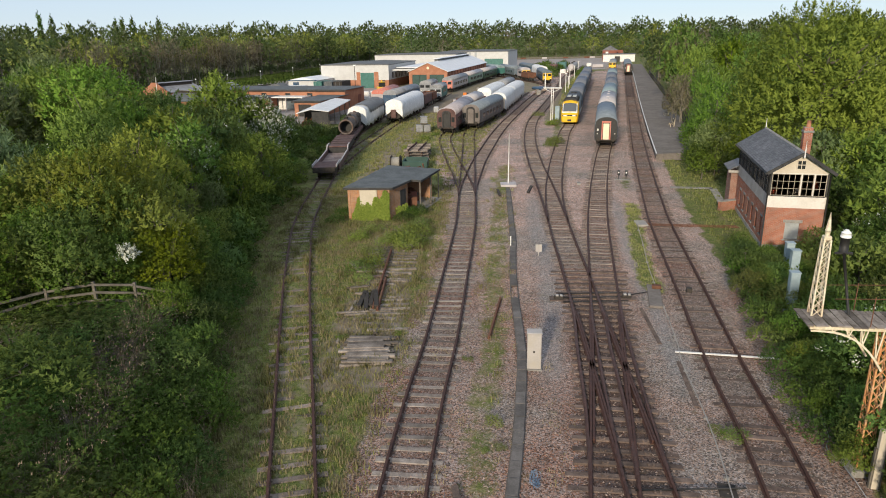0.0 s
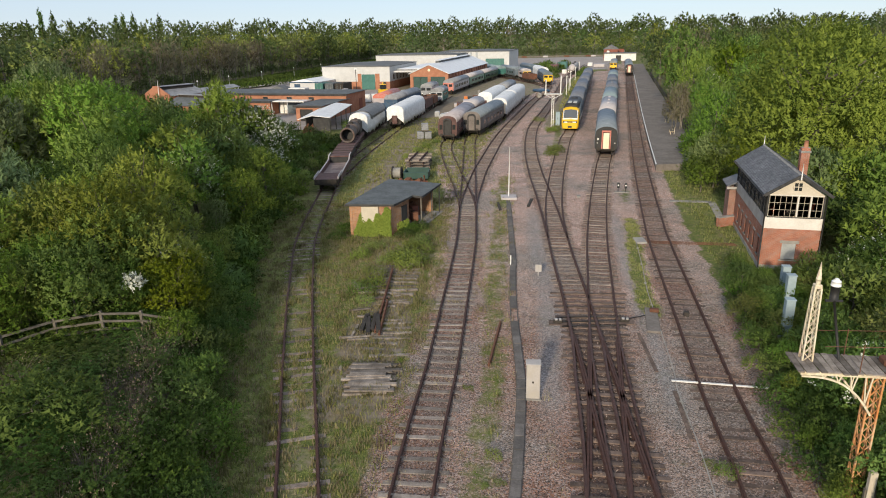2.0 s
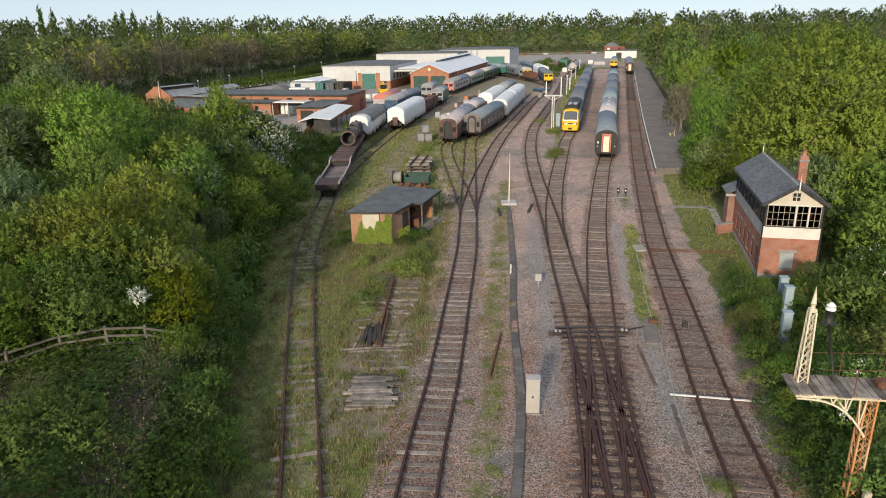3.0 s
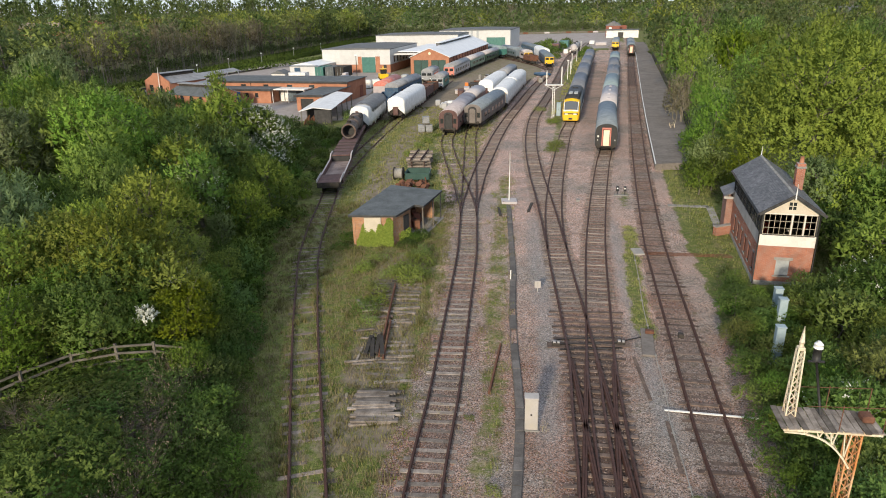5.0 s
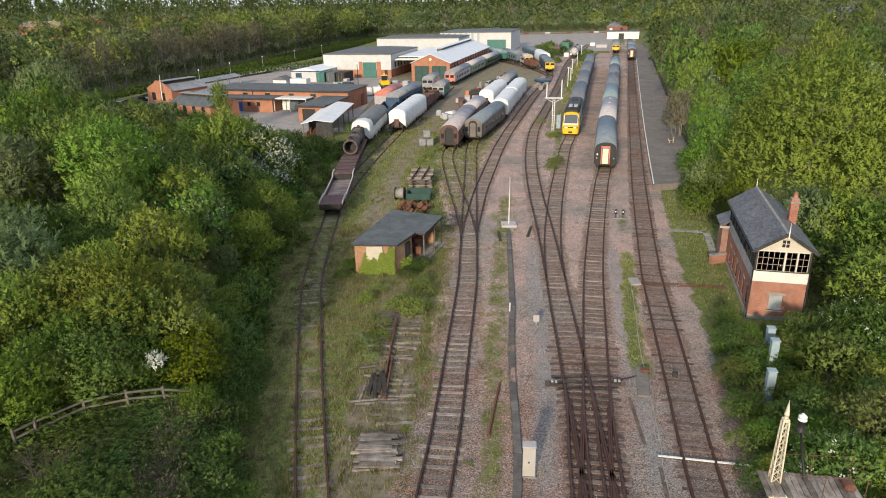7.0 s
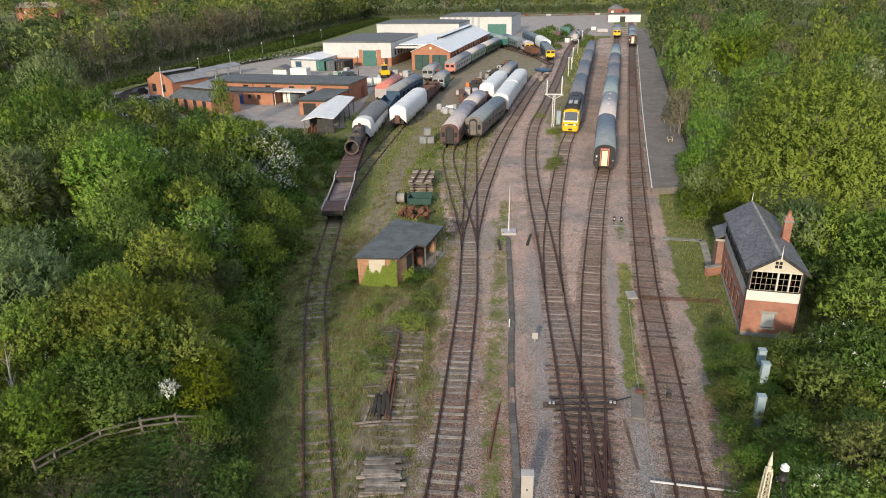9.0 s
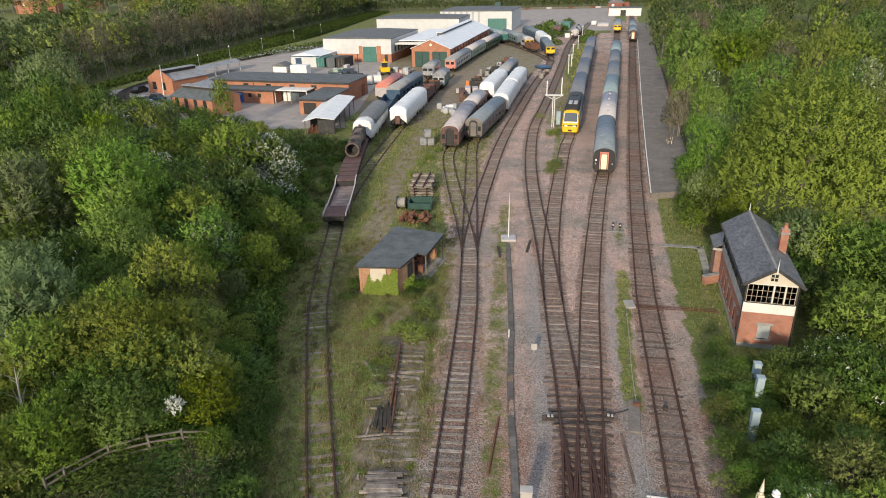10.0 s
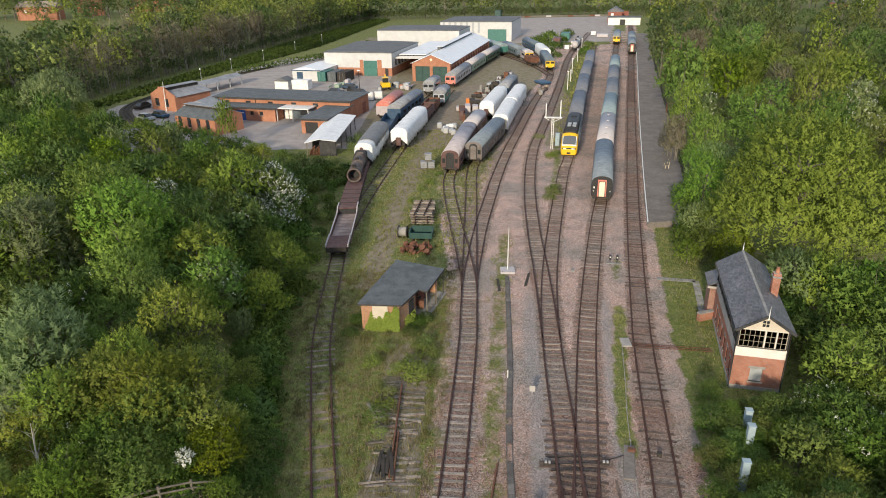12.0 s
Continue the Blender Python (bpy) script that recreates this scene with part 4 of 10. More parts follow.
# species: patterns, the nearer ones finer
for _n, _sd, _h, _r, _b, _mat, _kw in (
    ("haw1", 1, 5.0, 2.6, 15, "leaf_hawthorn", {}), ("haw2", 2, 4.6, 2.7, 16, "leaf_hawthorn", {"blossom": 0.08}), ("dark1", 3, 4.0, 2.6, 15, "leaf_dark", {}),
    ("ash1", 4, 6.5, 2.8, 16, "leaf_ash", {"up": 0.9}), ("oak1", 5, 7.0, 3.2, 17, "leaf_oak", {"twigs": 40}), ("willow1", 6, 5.5, 2.6, 15, "leaf_willow", {"twigs": 50, "shape": 2.6, "up": 1.0}),
    ("olive1", 27, 5.6, 2.9, 14, "leaf_wood", {"twigs": 60}), ("gold1", 29, 6.2, 3.0, 15, "leaf_gold", {"twigs": 30}),
    ("pale1", 30, 5.2, 2.5, 12, "leaf_willow", {"twigs": 90, "blossom": 0.3, "up": 1.4, "shape": 2.2})):
    species(_n, _sd, _h, _r, _b + 3, 0.50, 0.115, _mat, 0.78, 16, low=-0.15, depth=0.35, **_kw)
    species(_n + "_lo", _sd + 40, _h, _r, _b, 0.68, 0.20, _mat, 0.98, 9, low=-0.05, depth=0.35, **_kw)
species("bram1", 7, 1.7, 2.3, 12, 0.36, 0.088, "leaf_dark", 0.50, 14, low=-0.1, trunk=0.04, up=0.3, base=0.3)
species("bram2", 8, 1.5, 2.2, 11, 0.36, 0.088, "leaf_hawthorn", 0.50, 14, low=-0.1, trunk=0.04, up=0.3, base=0.3)
species("bram1_lo", 47, 1.7, 2.3, 12, 0.66, 0.24, "leaf_dark", 0.8, 7, low=-0.2, trunk=0.04, nl=3, base=0.3)
species("bram2_lo", 48, 1.5, 2.2, 11, 0.66, 0.24, "leaf_hawthorn", 0.8, 7, low=-0.2, trunk=0.04, nl=3, base=0.3)
species("may", 38, 5.0, 2.9, 15, 0.46, 0.18, "leaf_hawthorn", 0.7, 10, blossom=0.62)
species("weed", 28, 0.7, 0.95, 8, 0.19, 0.055, "leaf_weed", 0.36, 8, trunk=0.02, nl=3, base=0.3, bare=0.12, depth=0.6, up=1.2)
species("dead1", 18, 1.3, 1.8, 8, 0.5, 0.05, "straw", 0.6, 6, trunk=0.03, twigs=170, bare=0.6, bark="deadtwig")
species("big1", 9, 11.5, 5.0, 22, 0.84, 0.19, "leaf_ash", 1.25, 15, trunk=0.25, low=-0.2, up=0.55, base=0.40)
species("big2", 10, 10.8, 5.0, 20, 0.84, 0.19, "leaf_oak", 1.28, 15, trunk=0.25, low=-0.2, up=0.65, base=0.38, fat=1.1)
species("giant", 71, 14.2, 8.6, 52, 0.74, 0.165, "leaf_oak", 1.25, 20, low=-0.35, depth=0.4, trunk=0.34, nl=12, up=0.7, base=0.36, fat=0.8)
species("big3", 11, 11, 4.6, 20, 0.84, 0.19, "leaf_wood", 1.18, 14, low=-0.2, trunk=0.25, twigs=60, up=0.5)
species("bigd", 12, 11.0, 5.4, 22, 0.84, 0.20, "leaf_hawthorn", 1.2, 14, trunk=0.25, low=-0.2, up=0.5, base=0.38)
species("bigw", 16, 8.8, 4.4, 18, 0.72, 0.18, "leaf_willow", 0.95, 12, low=-0.2, trunk=0.2, shape=2.2, up=0.4)
species("bigm", 36, 8.4, 4.2, 18, 0.62, 0.23, "leaf_willow", 0.9, 10, trunk=0.2, blossom=0.16)
species("bigb", 37, 12.5, 4.8, 18, 0.80, 0.20, "leaf_twig", 1.2, 7, trunk=0.22, twigs=260, shape=3.2, stems=5, up=1.3, bare=0.3, bark="twig")
for _n, _sd, _mat in (("far1", 13, "leaf_wood"), ("far2", 14, "leaf_ash"), ("far4", 19, "leaf_oak")):
    species(_n, _sd, 13, 5.2, 14, 1.35, 0.38, _mat, 1.7, 10, low=-0.2, trunk=0.25, nl=4, up=0.45, depth=0.15)
    species(_n + "_lo", _sd + 40, 13, 5.2, 12, 1.7, 0.40, _mat + "_far", 0.8, 8, trunk=0.25, nl=2, up=0.0, depth=0.06, low=0.0, fan=0.95)
species("far3", 15, 13.5, 3.8, 12, 1.5, 0.30, "leaf_twig", 2.2, 7, trunk=0.15, twigs=24, shape=3.6, stems=9, up=1.8, bare=0.25, bark="twig")
species("far3_lo", 55, 13.5, 3.8, 10, 1.9, 0.42, "leaf_twig", 2.6, 6, trunk=0.16, twigs=8, shape=3.4, stems=6, up=1.8, bare=0.25, bark="twig")
species("vfar", 57, 13, 5.2, 10, 2.1, 0.60, "leaf_wood_far", 0.7, 6, trunk=0.25, nl=2, up=0.0, depth=0.06, low=0.1, fan=0.9)
species("pop", 17, 20, 2.0, 9, 1.2, 0.6, "leaf_dark", 1.5, 7, trunk=0.25, nl=3, column=3.6, up=1.2)


def wood(name, items, label):
    """Many far trees joined into one object."""
    cache = {}
    mats, V, LV, LS, MI, TN, SP, TP, NR = [], [], [], [], [], [], [], [], []
    tone = random.Random(name)
    nv = nl = 0
    for kind, x, y, s, sz, rot in items:
        c, sn = math.cos(rot), math.sin(rot)
        tn = tone.random()
        for pn, me in SPECIES[kind]["me"]:
            if me.name not in cache:
                co = np.zeros(len(me.vertices) * 3, np.float32)
                me.vertices.foreach_get("co", co)
                lv = np.zeros(len(me.loops), np.int32)
                me.loops.foreach_get("vertex_index", lv)
                ls = np.zeros(len(me.polygons), np.int32)
                me.polygons.foreach_get("loop_start", ls)
                if me.materials[0] not in mats:
                    mats.append(me.materials[0])
                at = [np.full(len(me.vertices), 0.5, np.float32) for _ in range(2)]
                if "sprig" in me.attributes:
                    me.attributes["sprig"].data.foreach_get("value", at[0])
                    me.attributes["tip"].data.foreach_get("value", at[1])
                nr = np.zeros(len(me.vertices) * 3, np.float32)
                if "custom_normal" in me.attributes:
                    me.attributes["custom_normal"].data.foreach_get("vector", nr)
                else:
                    me.vertices.foreach_get("normal", nr)
                cache[me.name] = (co.reshape(-1, 3), lv, ls, mats.index(me.materials[0]), at, nr.reshape(-1, 3))
            co, lv, ls, mi, at, nr = cache[me.name]
            NR.append(np.stack([nr[:, 0] * c - nr[:, 1] * sn, nr[:, 0] * sn + nr[:, 1] * c, nr[:, 2]], 1))
            SP.append(at[0])
            TP.append(at[1])
            p = np.stack([x + s * (co[:, 0] * c - co[:, 1] * sn), y + s * (co[:, 0] * sn + co[:, 1] * c), sz * co[:, 2] + float(bank(x, y))], 1)
            V.append(p)
            TN.append(np.full(len(p), tn, np.float32))
            LV.append(lv + nv)
            LS.append(ls + nl)
            MI.append(np.full(len(ls), mi, np.int32))
            nv += len(co)
            nl += len(lv)
    me = bpy.data.meshes.new(name)
    V, LV, LS, MI = np.concatenate(V), np.concatenate(LV), np.concatenate(LS), np.concatenate(MI)
    me.vertices.add(len(V))
    me.vertices.foreach_set("co", V.astype(np.float32).ravel())
    me.loops.add(len(LV))
    me.loops.foreach_set("vertex_index", LV.astype(np.int32))
    me.polygons.add(len(LS))
    me.polygons.foreach_set("loop_start", LS.astype(np.int32))
    for m in mats:
        me.materials.append(m)
    me.polygons.foreach_set("material_index", MI)
    me.update(calc_edges=True)
    me.attributes.new("custom_normal", "FLOAT_VECTOR", "POINT").data.foreach_set("vector", np.concatenate(NR).astype(np.float32).ravel())
    for an, av in (("tone", TN), ("sprig", SP), ("tip", TP)):
        me.attributes.new(an, "FLOAT", "POINT").data.foreach_set("value", np.concatenate(av))
    return tagged(new(name, me), label, "woodland", kind="stuff")


# ---- western thicket ----
LAB = {
    "haw1": ("hawthorn bush in fresh green leaf", "bush"), "haw2": ("hawthorn bush with flecks of white may blossom", "bush"),
    "dark1": ("dense dark green shrub in the thicket", "bush"), "ash1": ("young tree in bright green spring leaf", "tree"),
    "oak1": ("young oak with yellow-green new leaves", "tree"), "willow1": ("grey-green sallow with feathery pale leaves", "tree"),
    "olive1": ("olive-brown shrub with half-open leaves", "bush"),
    "gold1": ("young tree with yellow new leaves", "tree"), "pale1": ("pale shrub of whitish budding twigs", "bush"),
    "may": ("round hawthorn smothered in white may blossom", "bush"),
    "bram1": ("low mound of dark green brambles", "bush"), "bram2": ("low green bramble mound", "bush"), "dead1": ("tangle of dead brown stems", "bush"),
}


def thicket():
    rnd = random.Random(11)
    scrub = []

    def put(k, x, y, s, sz=None, lo=False):
        nm, cat = LAB[k]
        d = past_fence(x, y)
        if d is not None and -2.6 < d < 0.7:
            if k not in ("bram1", "bram2", "dead1"):
                return
            sz = (sz or s) * 0.42
        if (x + 22.3) ** 2 + (y - 26.9) ** 2 < 4.4 and k not in ("bram1", "bram2", "dead1"):
            return
        if lo and y > 46:
            scrub.append((k if k == "may" else k + "_lo", x, y, s, sz or s, rnd.random() * 6.28))
            return
        plant(k + ("_lo" if lo else ""), x, y, s, sz, rnd.random() * 6.28, cat, nm, cat, "western thicket")

    def toe(y):
        return float(np.interp(y, [0, 16, 28, 41, 55, 75, 100], [-6.3, -8.0, -10.7, -13.7, -16.3, -19.0, -20.6]))

    # low brambles in the foreground
    y = 13.5
    while y < 28:
        x = toe(y) - 1.2
        while x > -14 - 0.62 * y:
            k = rnd.choices(["bram1", "bram2", "dead1"], [4, 5, 1.6 if x > -16 else 0.5])[0]
            s = rnd.uniform(0.8, 1.2) * (0.75 if x > toe(y) - 2 else 1)
            put(k, x + rnd.uniform(-0.6, 0.6), y + rnd.uniform(-0.6, 0.6), s, s * rnd.uniform(0.5, 0.85) * (0.6 if y > 23.5 else 1))
            x -= 2.3
        y += 2.1
    for y in np.arange(14.0, 27.0, 1.5):
        put("dead1", toe(y) - rnd.uniform(0.6, 1.4), y, rnd.uniform(0.6, 0.85))
        put("dead1", toe(y) - rnd.uniform(2.2, 3.4), y + 0.7, rnd.uniform(0.75, 1.0), 1.1)
    # the bushes and young trees behind
    y = 28.5
    while y < 84:
        x = toe(y) - 2.0
        first = True
        while x > -17 - y * 0.66:
            if y < 31 and x > -15.5:
                k, s = "haw1", 0.45
            else:
                k = rnd.choices(["haw1", "haw2", "dark1", "ash1", "oak1", "willow1", "olive1"], [5, 1.6, 4, 3, 1.0, 1.2, 1.6])[0]
                s = rnd.uniform(0.66, 1.14) * (0.66 if first else 1.0) * (1.0 + 0.008 * max(0, y - 40))
                if y < 36:
                    s *= 0.85
            put(k, x + rnd.uniform(-0.9, 0.9), y + rnd.uniform(-0.9, 0.9), s, s * rnd.uniform(0.9, 1.15), y > 46 and k in ("haw1", "haw2", "dark1", "ash1", "oak1", "willow1", "olive1"))
            x -= rnd.uniform(3.0, 4.0) * (1 if y < 50 else 1.5)
            first = False
        y += 3.5 if y < 50 else 4.8
    y = 14.0
    while y < 75:
        put(rnd.choice(["bram1", "bram2", "bram1"]), toe(y) + rnd.uniform(-0.9, 0.5), y, rnd.uniform(0.42, 0.62), None, y > 36)
        put(rnd.choice(["bram1", "bram2"]), toe(y) - rnd.uniform(1.2, 2.0), y + 0.7, rnd.uniform(0.6, 0.85), None, y > 36)
        y += 1.7
    # scrub between the thicket and the stored wagons
    y = 58.0
    while y < 107:
        x = float(np.interp(y, [58, 65, 80, 100, 107], [-15.6, -16.2, -17.2, -18.0, -24.0]))
        i = 0
        while x > -34 - (y - 58) * 0.2:
            if not (-29 < x < -18.5 and y > 100):
                k = rnd.choices(["bram1", "bram2", "haw1", "dark1", "olive1"], [4, 4, 1, 1, 0.5] if i < 3 else [1, 2, 4, 3, 2])[0]
                s = rnd.uniform(0.5, 0.9) * (0.75 if i == 0 else 1)
                if k in ("haw1", "dark1", "olive1"):
                    s *= 0.62 if i < 3 else 0.8
                put(k, x + rnd.uniform(-0.7, 0.7), y + rnd.uniform(-1, 1), s, None, True)
            x -= rnd.uniform(2.0, 2.8)
            i += 1
        y += 2.9
    for x, y, s in ((-22.6, 75.8, 1.32), (-25.2, 74.0, 1.05), (-20.9, 72.6, 0.9), (-37.5, 78.0, 0.9)):
        put("may", x, y, s)
    for i in range(20):
        x = -23.4 + i * 0.52
        y = float(np.interp(x, [p[0] for p in FENCE], [p[1] for p in FENCE]))
        put(rnd.choice(["bram2", "bram2", "bram1"]), x, y + 0.9 + rnd.uniform(0, 0.3), 0.5, 0.5)
        if i % 2 == 0:
            put(rnd.choice(["haw1", "olive1", "ash1", "oak1"]), x, y + 2.3 + rnd.uniform(-0.3, 0.5), rnd.uniform(0.5, 0.7))
            put(rnd.choice(["haw1", "dark1", "ash1", "oak1", "haw2"]), x - 0.5, y + 4.8 + rnd.uniform(-0.5, 0.5), rnd.uniform(0.65, 0.85))
    # unseen trees added behind, to cast shade over the near brambles
    for k, x, y, s in (("oak1", -21.0, -6.0, 1.1), ("haw1", -19.0, 3.5, 0.9), ("ash1", -25.0, -1.0, 1.0), ("oak1", -30.0, -5.0, 1.1), ("ash1", -34.5, 1.0, 1.0), ("haw1", -24.5, 5.0, 0.9), ("ash1", -39.0, 3.0, 1.0)):
        put(k, x, y, s)
    put("gold1", -18.0, 32.4, 1.08)
    put("gold1", -21.4, 33.6, 1.0)
    for k, x, y, s in (("ash1", -16.6, 50.2, 0.78), ("oak1", -16.8, 57.6, 0.82), ("ash1", -30.0, 56.0, 1.6), ("ash1", -34.5, 60.5, 1.65), ("haw1", -27.0, 60.5, 1.5), ("willow1", -38.0, 54.0, 1.6)):
        put(k, x, y, s)
    plant("ash1_lo", -40.3, 112.2, 0.66, 1.4, 1.0, "tree", "slender pale-stemmed young birch", "tree", "western thicket")
    put("gold1", -24.6, 30.6, 0.75)
    put("pale1", -20.0, 49.5, 0.95)
    put("olive1", -15.0, 32.0, 0.85)
    for k, x, y, s in (("olive1", -22.4, 23.9, 0.72), ("oak1", -21.2, 26.4, 0.62), ("ash1", -24.0, 22.2, 0.75), ("gold1", -23.4, 25.9, 0.7), ("olive1", -25.2, 24.6, 0.8)):
        put(k, x, y, s)
    put("ash1", -24.0, 31.5, 0.9)
    put("willow1", -27.0, 36.0, 1.2)
    put("willow1", -29.5, 40.0, 1.2)
    put("haw2", -24.5, 66.0, 1.35)
    put("haw2", -27.5, 64.0, 1.2)
    wood("western_scrub", scrub, "dense green scrub and hawthorn behind the stored wagons")


thicket()


def fleck_of_may():
    """One sprig of heavy blossom low in the thicket, and the pale young birch stem."""
    r = np.random.default_rng(77)
    bl = [(0, 0, 0, 0.55, 0.6), (0.35, -0.1, -0.5, 0.4, 0.4), (1.5, 0.1, -0.9, 0.35, 0.3)]
    ob = new("blossom_spray", cloud_mesh("blossom_spray", [leaf_cloud(r, bl, 0.16, 0.09, 0.3, 7, shape=1.1)], "blossom"))
    ob.matrix_basis = pose(-14.9, 28.6, 4.1)
    tagged(ob, "heavy spray of white may blossom in the thicket", "blossom", kind="stuff")
    root = thing("birch_tree", pose(-22.4, 27.4, float(bank(-22.4, 27.4))), "slender pale-stemmed young birch", "tree", "western thicket")
    bm = rod(B(), (0, 0, -0.2), (-0.1, 0.05, 2.6), 0.09, 0.065, 7)
    rod(bm, (-0.1, 0.05, 2.6), (0.1, 0.2, 5.3), 0.065, 0.02, 7)
    rr = random.Random(2)
    for i in range(16):
        z = rr.uniform(1.4, 4.6)
        a = rr.uniform(0, 6.28)
        x, y = np.interp(z, [0, 2.6, 5.3], [0, -0.1, 0.1]), np.interp(z, [0, 2.6, 5.3], [0, 0.05, 0.2])
        rod(bm, (x, y, z), (x + math.cos(a) * 0.7, y + math.sin(a) * 0.7, z + rr.uniform(0.7, 1.2)), 0.014, 0.004, 4)
    part("trunk", bm, "birch", root, "pale birch stem")


fleck_of_may()


def eastern_trees():
    rnd = random.Random(21)
    # bushes by the gantry and signal box
    for y in np.arange(15.5, 40.6, 2.4):
        x = float(np.interp(y, [0, 17, 21, 24, 28, 34, 41], [14.0, 14.2, 14.4, 14.9, 15.7, 17.0, 18.9]))
        i = 0
        while x < 24 + 0.3 * y:
            if not (18.6 < x < 26.6 and y > 38.2) and not (17.0 < x < 21.0 and 29.8 < y < 37.5):
                k = rnd.choices(["haw1", "haw2", "dark1", "ash1", "olive1", "bram2"], [4, 1, 3, 2, 4, 2])[0]
                s = rnd.uniform(0.55, 0.8) * (1.0 if i else 0.42) * (1.2 if x > 24 else 1.0)
                plant(k + ("_lo" if k != "bram2" and x > 22 else ""), x + rnd.uniform(-0.5, 0.5), y + rnd.uniform(-0.7, 0.7), s, None, rnd.random() * 6.28, "bush", LAB[k][0], "bush", "eastern bushes")
            x += rnd.uniform(2.3, 3.1)
            i += 1
    for k, x, y, s in (("haw1", 15.4, 17.0, 0.55), ("haw1", 13.8, 17.75, 0.3), ("dark1", 15.2, 15.6, 0.6), ("haw1", 14.7, 14.6, 0.45), ("dark1", 14.6, 18.4, 0.5), ("haw1", 15.6, 17.6, 0.65), ("ash1", 16.4, 19.5, 0.5), ("haw1", 14.9, 19.6, 0.42), ("dark1", 15.0, 21.4, 0.42), ("haw1", 16.2, 16.0, 0.6), ("bram2", 14.0, 18.5, 0.4), ("bram2", 13.9, 19.8, 0.5), ("bram2", 14.1, 22.0, 0.5), ("bram1", 14.8, 24.6, 0.55), ("bram2", 15.4, 27.0, 0.6), ("bram2", 16.1, 30.0, 0.6), ("bram2", 17.0, 33.4, 0.6), ("bram2", 17.9, 37.0, 0.6)):
        plant(k, x, y, s, None, rnd.random() * 6.28, "bush", LAB[k][0], "bush", "eastern bushes")
    for y in np.arange(-12, 14, 3.6):
        for i in range(4):
            k = rnd.choice(["haw1", "dark1", "ash1"])
            plant(k + "_lo", 15.2 + i * 3.4 + rnd.uniform(-0.6, 0.6), y + rnd.uniform(-1, 1), rnd.uniform(0.5, 0.7) + 0.1 * i, None, rnd.random() * 6.28, "bush", LAB[k][0], "bush", "eastern bushes")
    for x, y, s in ((18.4, 39.0, 0.3), (19.4, 37.6, 0.3), (21.5, 38.4, 0.25), (23.4, 38.0, 0.3), (20.6, 38.3, 0.25), (17.0, 33.4, 0.35), (17.6, 36.4, 0.42), (19.0, 30.0, 0.5), (21.6, 34.0, 0.55), (21.9, 36.6, 0.55)):
        plant("haw1", x, y, s, None, rnd.random() * 6.28, "bush", LAB["haw1"][0], "bush", "eastern bushes")
    for i in range(46):
        y = rnd.uniform(24.5, 38.5)
        x = float(np.interp(y, [24, 28, 34, 41], [15.3, 16.2, 17.5, 19.2])) + rnd.uniform(0.0, 3.6)
        s = rnd.uniform(0.26, 0.42)
        k = rnd.choice(["haw1", "olive1", "bram2", "haw1"])
        plant(k, x, y, s, s * (0.75 if k != "bram2" else 1.3), rnd.random() * 6.28, "bush", LAB[k][0], "bush", "eastern bushes")
    for x, y, s in ((25.2, 67.0, 0.6), (24.4, 63.6, 0.55), (26.4, 70.4, 0.6), (27.6, 73.4, 0.65), (26.0, 64.8, 0.7), (28.4, 77.0, 0.65), (29.4, 81.0, 0.7)):
        plant("haw1_lo", x, y, s, None, rnd.random() * 6.28, "bush", LAB["haw1"][0], "bush", "eastern bushes")
    for x, y in ((25.4, 35.5), (27.3, 38.0), (26.3, 32.5)):
        plant("haw2", x, y, 0.85, None, rnd.random() * 6.28, "bush", LAB["haw2"][0], "bush", "eastern bushes")
    for y in np.arange(43, 52, 2.8):
        plant("dark1_lo", 28.6 + rnd.uniform(-0.4, 0.4), y, 0.8, None, rnd.random() * 6.28, "bush", LAB["dark1"][0], "bush", "eastern bushes")
        plant("ash1_lo", 32.2 + rnd.uniform(-0.6, 0.6), y, 1.0, None, rnd.random() * 6.28, "tree", LAB["ash1"][0], "tree", "eastern bushes")
        plant("haw1_lo", 36.2 + rnd.uniform(-0.6, 0.6), y, 1.15, None, rnd.random() * 6.28, "bush", LAB["haw1"][0], "bush", "eastern bushes")
    # the tall trees behind the signal box and along the platform
    def edge(y):
        return float(np.interp(y, [50, 56, 60, 66, 75, 88, 122, 225, 330], [29.5, 27.5, 25.0, 23.4, 25.8, 29.0, 37.0, 60.6, 87.6]))
    kinds = {"giant": "very broad tall tree in yellow-green new leaf", "big1": "broad tree in fresh spring green", "big2": "broad tree in yellow-green new leaf", "big3": "olive-green tree just coming into leaf", "bigw": "pale grey-green willow tree", "bigd": "broad tree in deep green leaf", "bigm": "grey-green tree in white blossom", "bigb": "brown tree still bare of leaves"}
    stood = []

    def free(x, y, r):
        return all((x - a) ** 2 + (y - b) ** 2 > (0.86 * (r + c)) ** 2 for a, b, c in stood)

    def tall(k, x, y, s, sz):
        stood.append((x, y, (8.0 if k == "giant" else 4.8) * s))
        plant(k, x, y, s * (1.0 if k == "giant" else 0.83), sz * 0.96, rnd.random() * 6.28, "tree", kinds[k], "tree", "eastern trees")

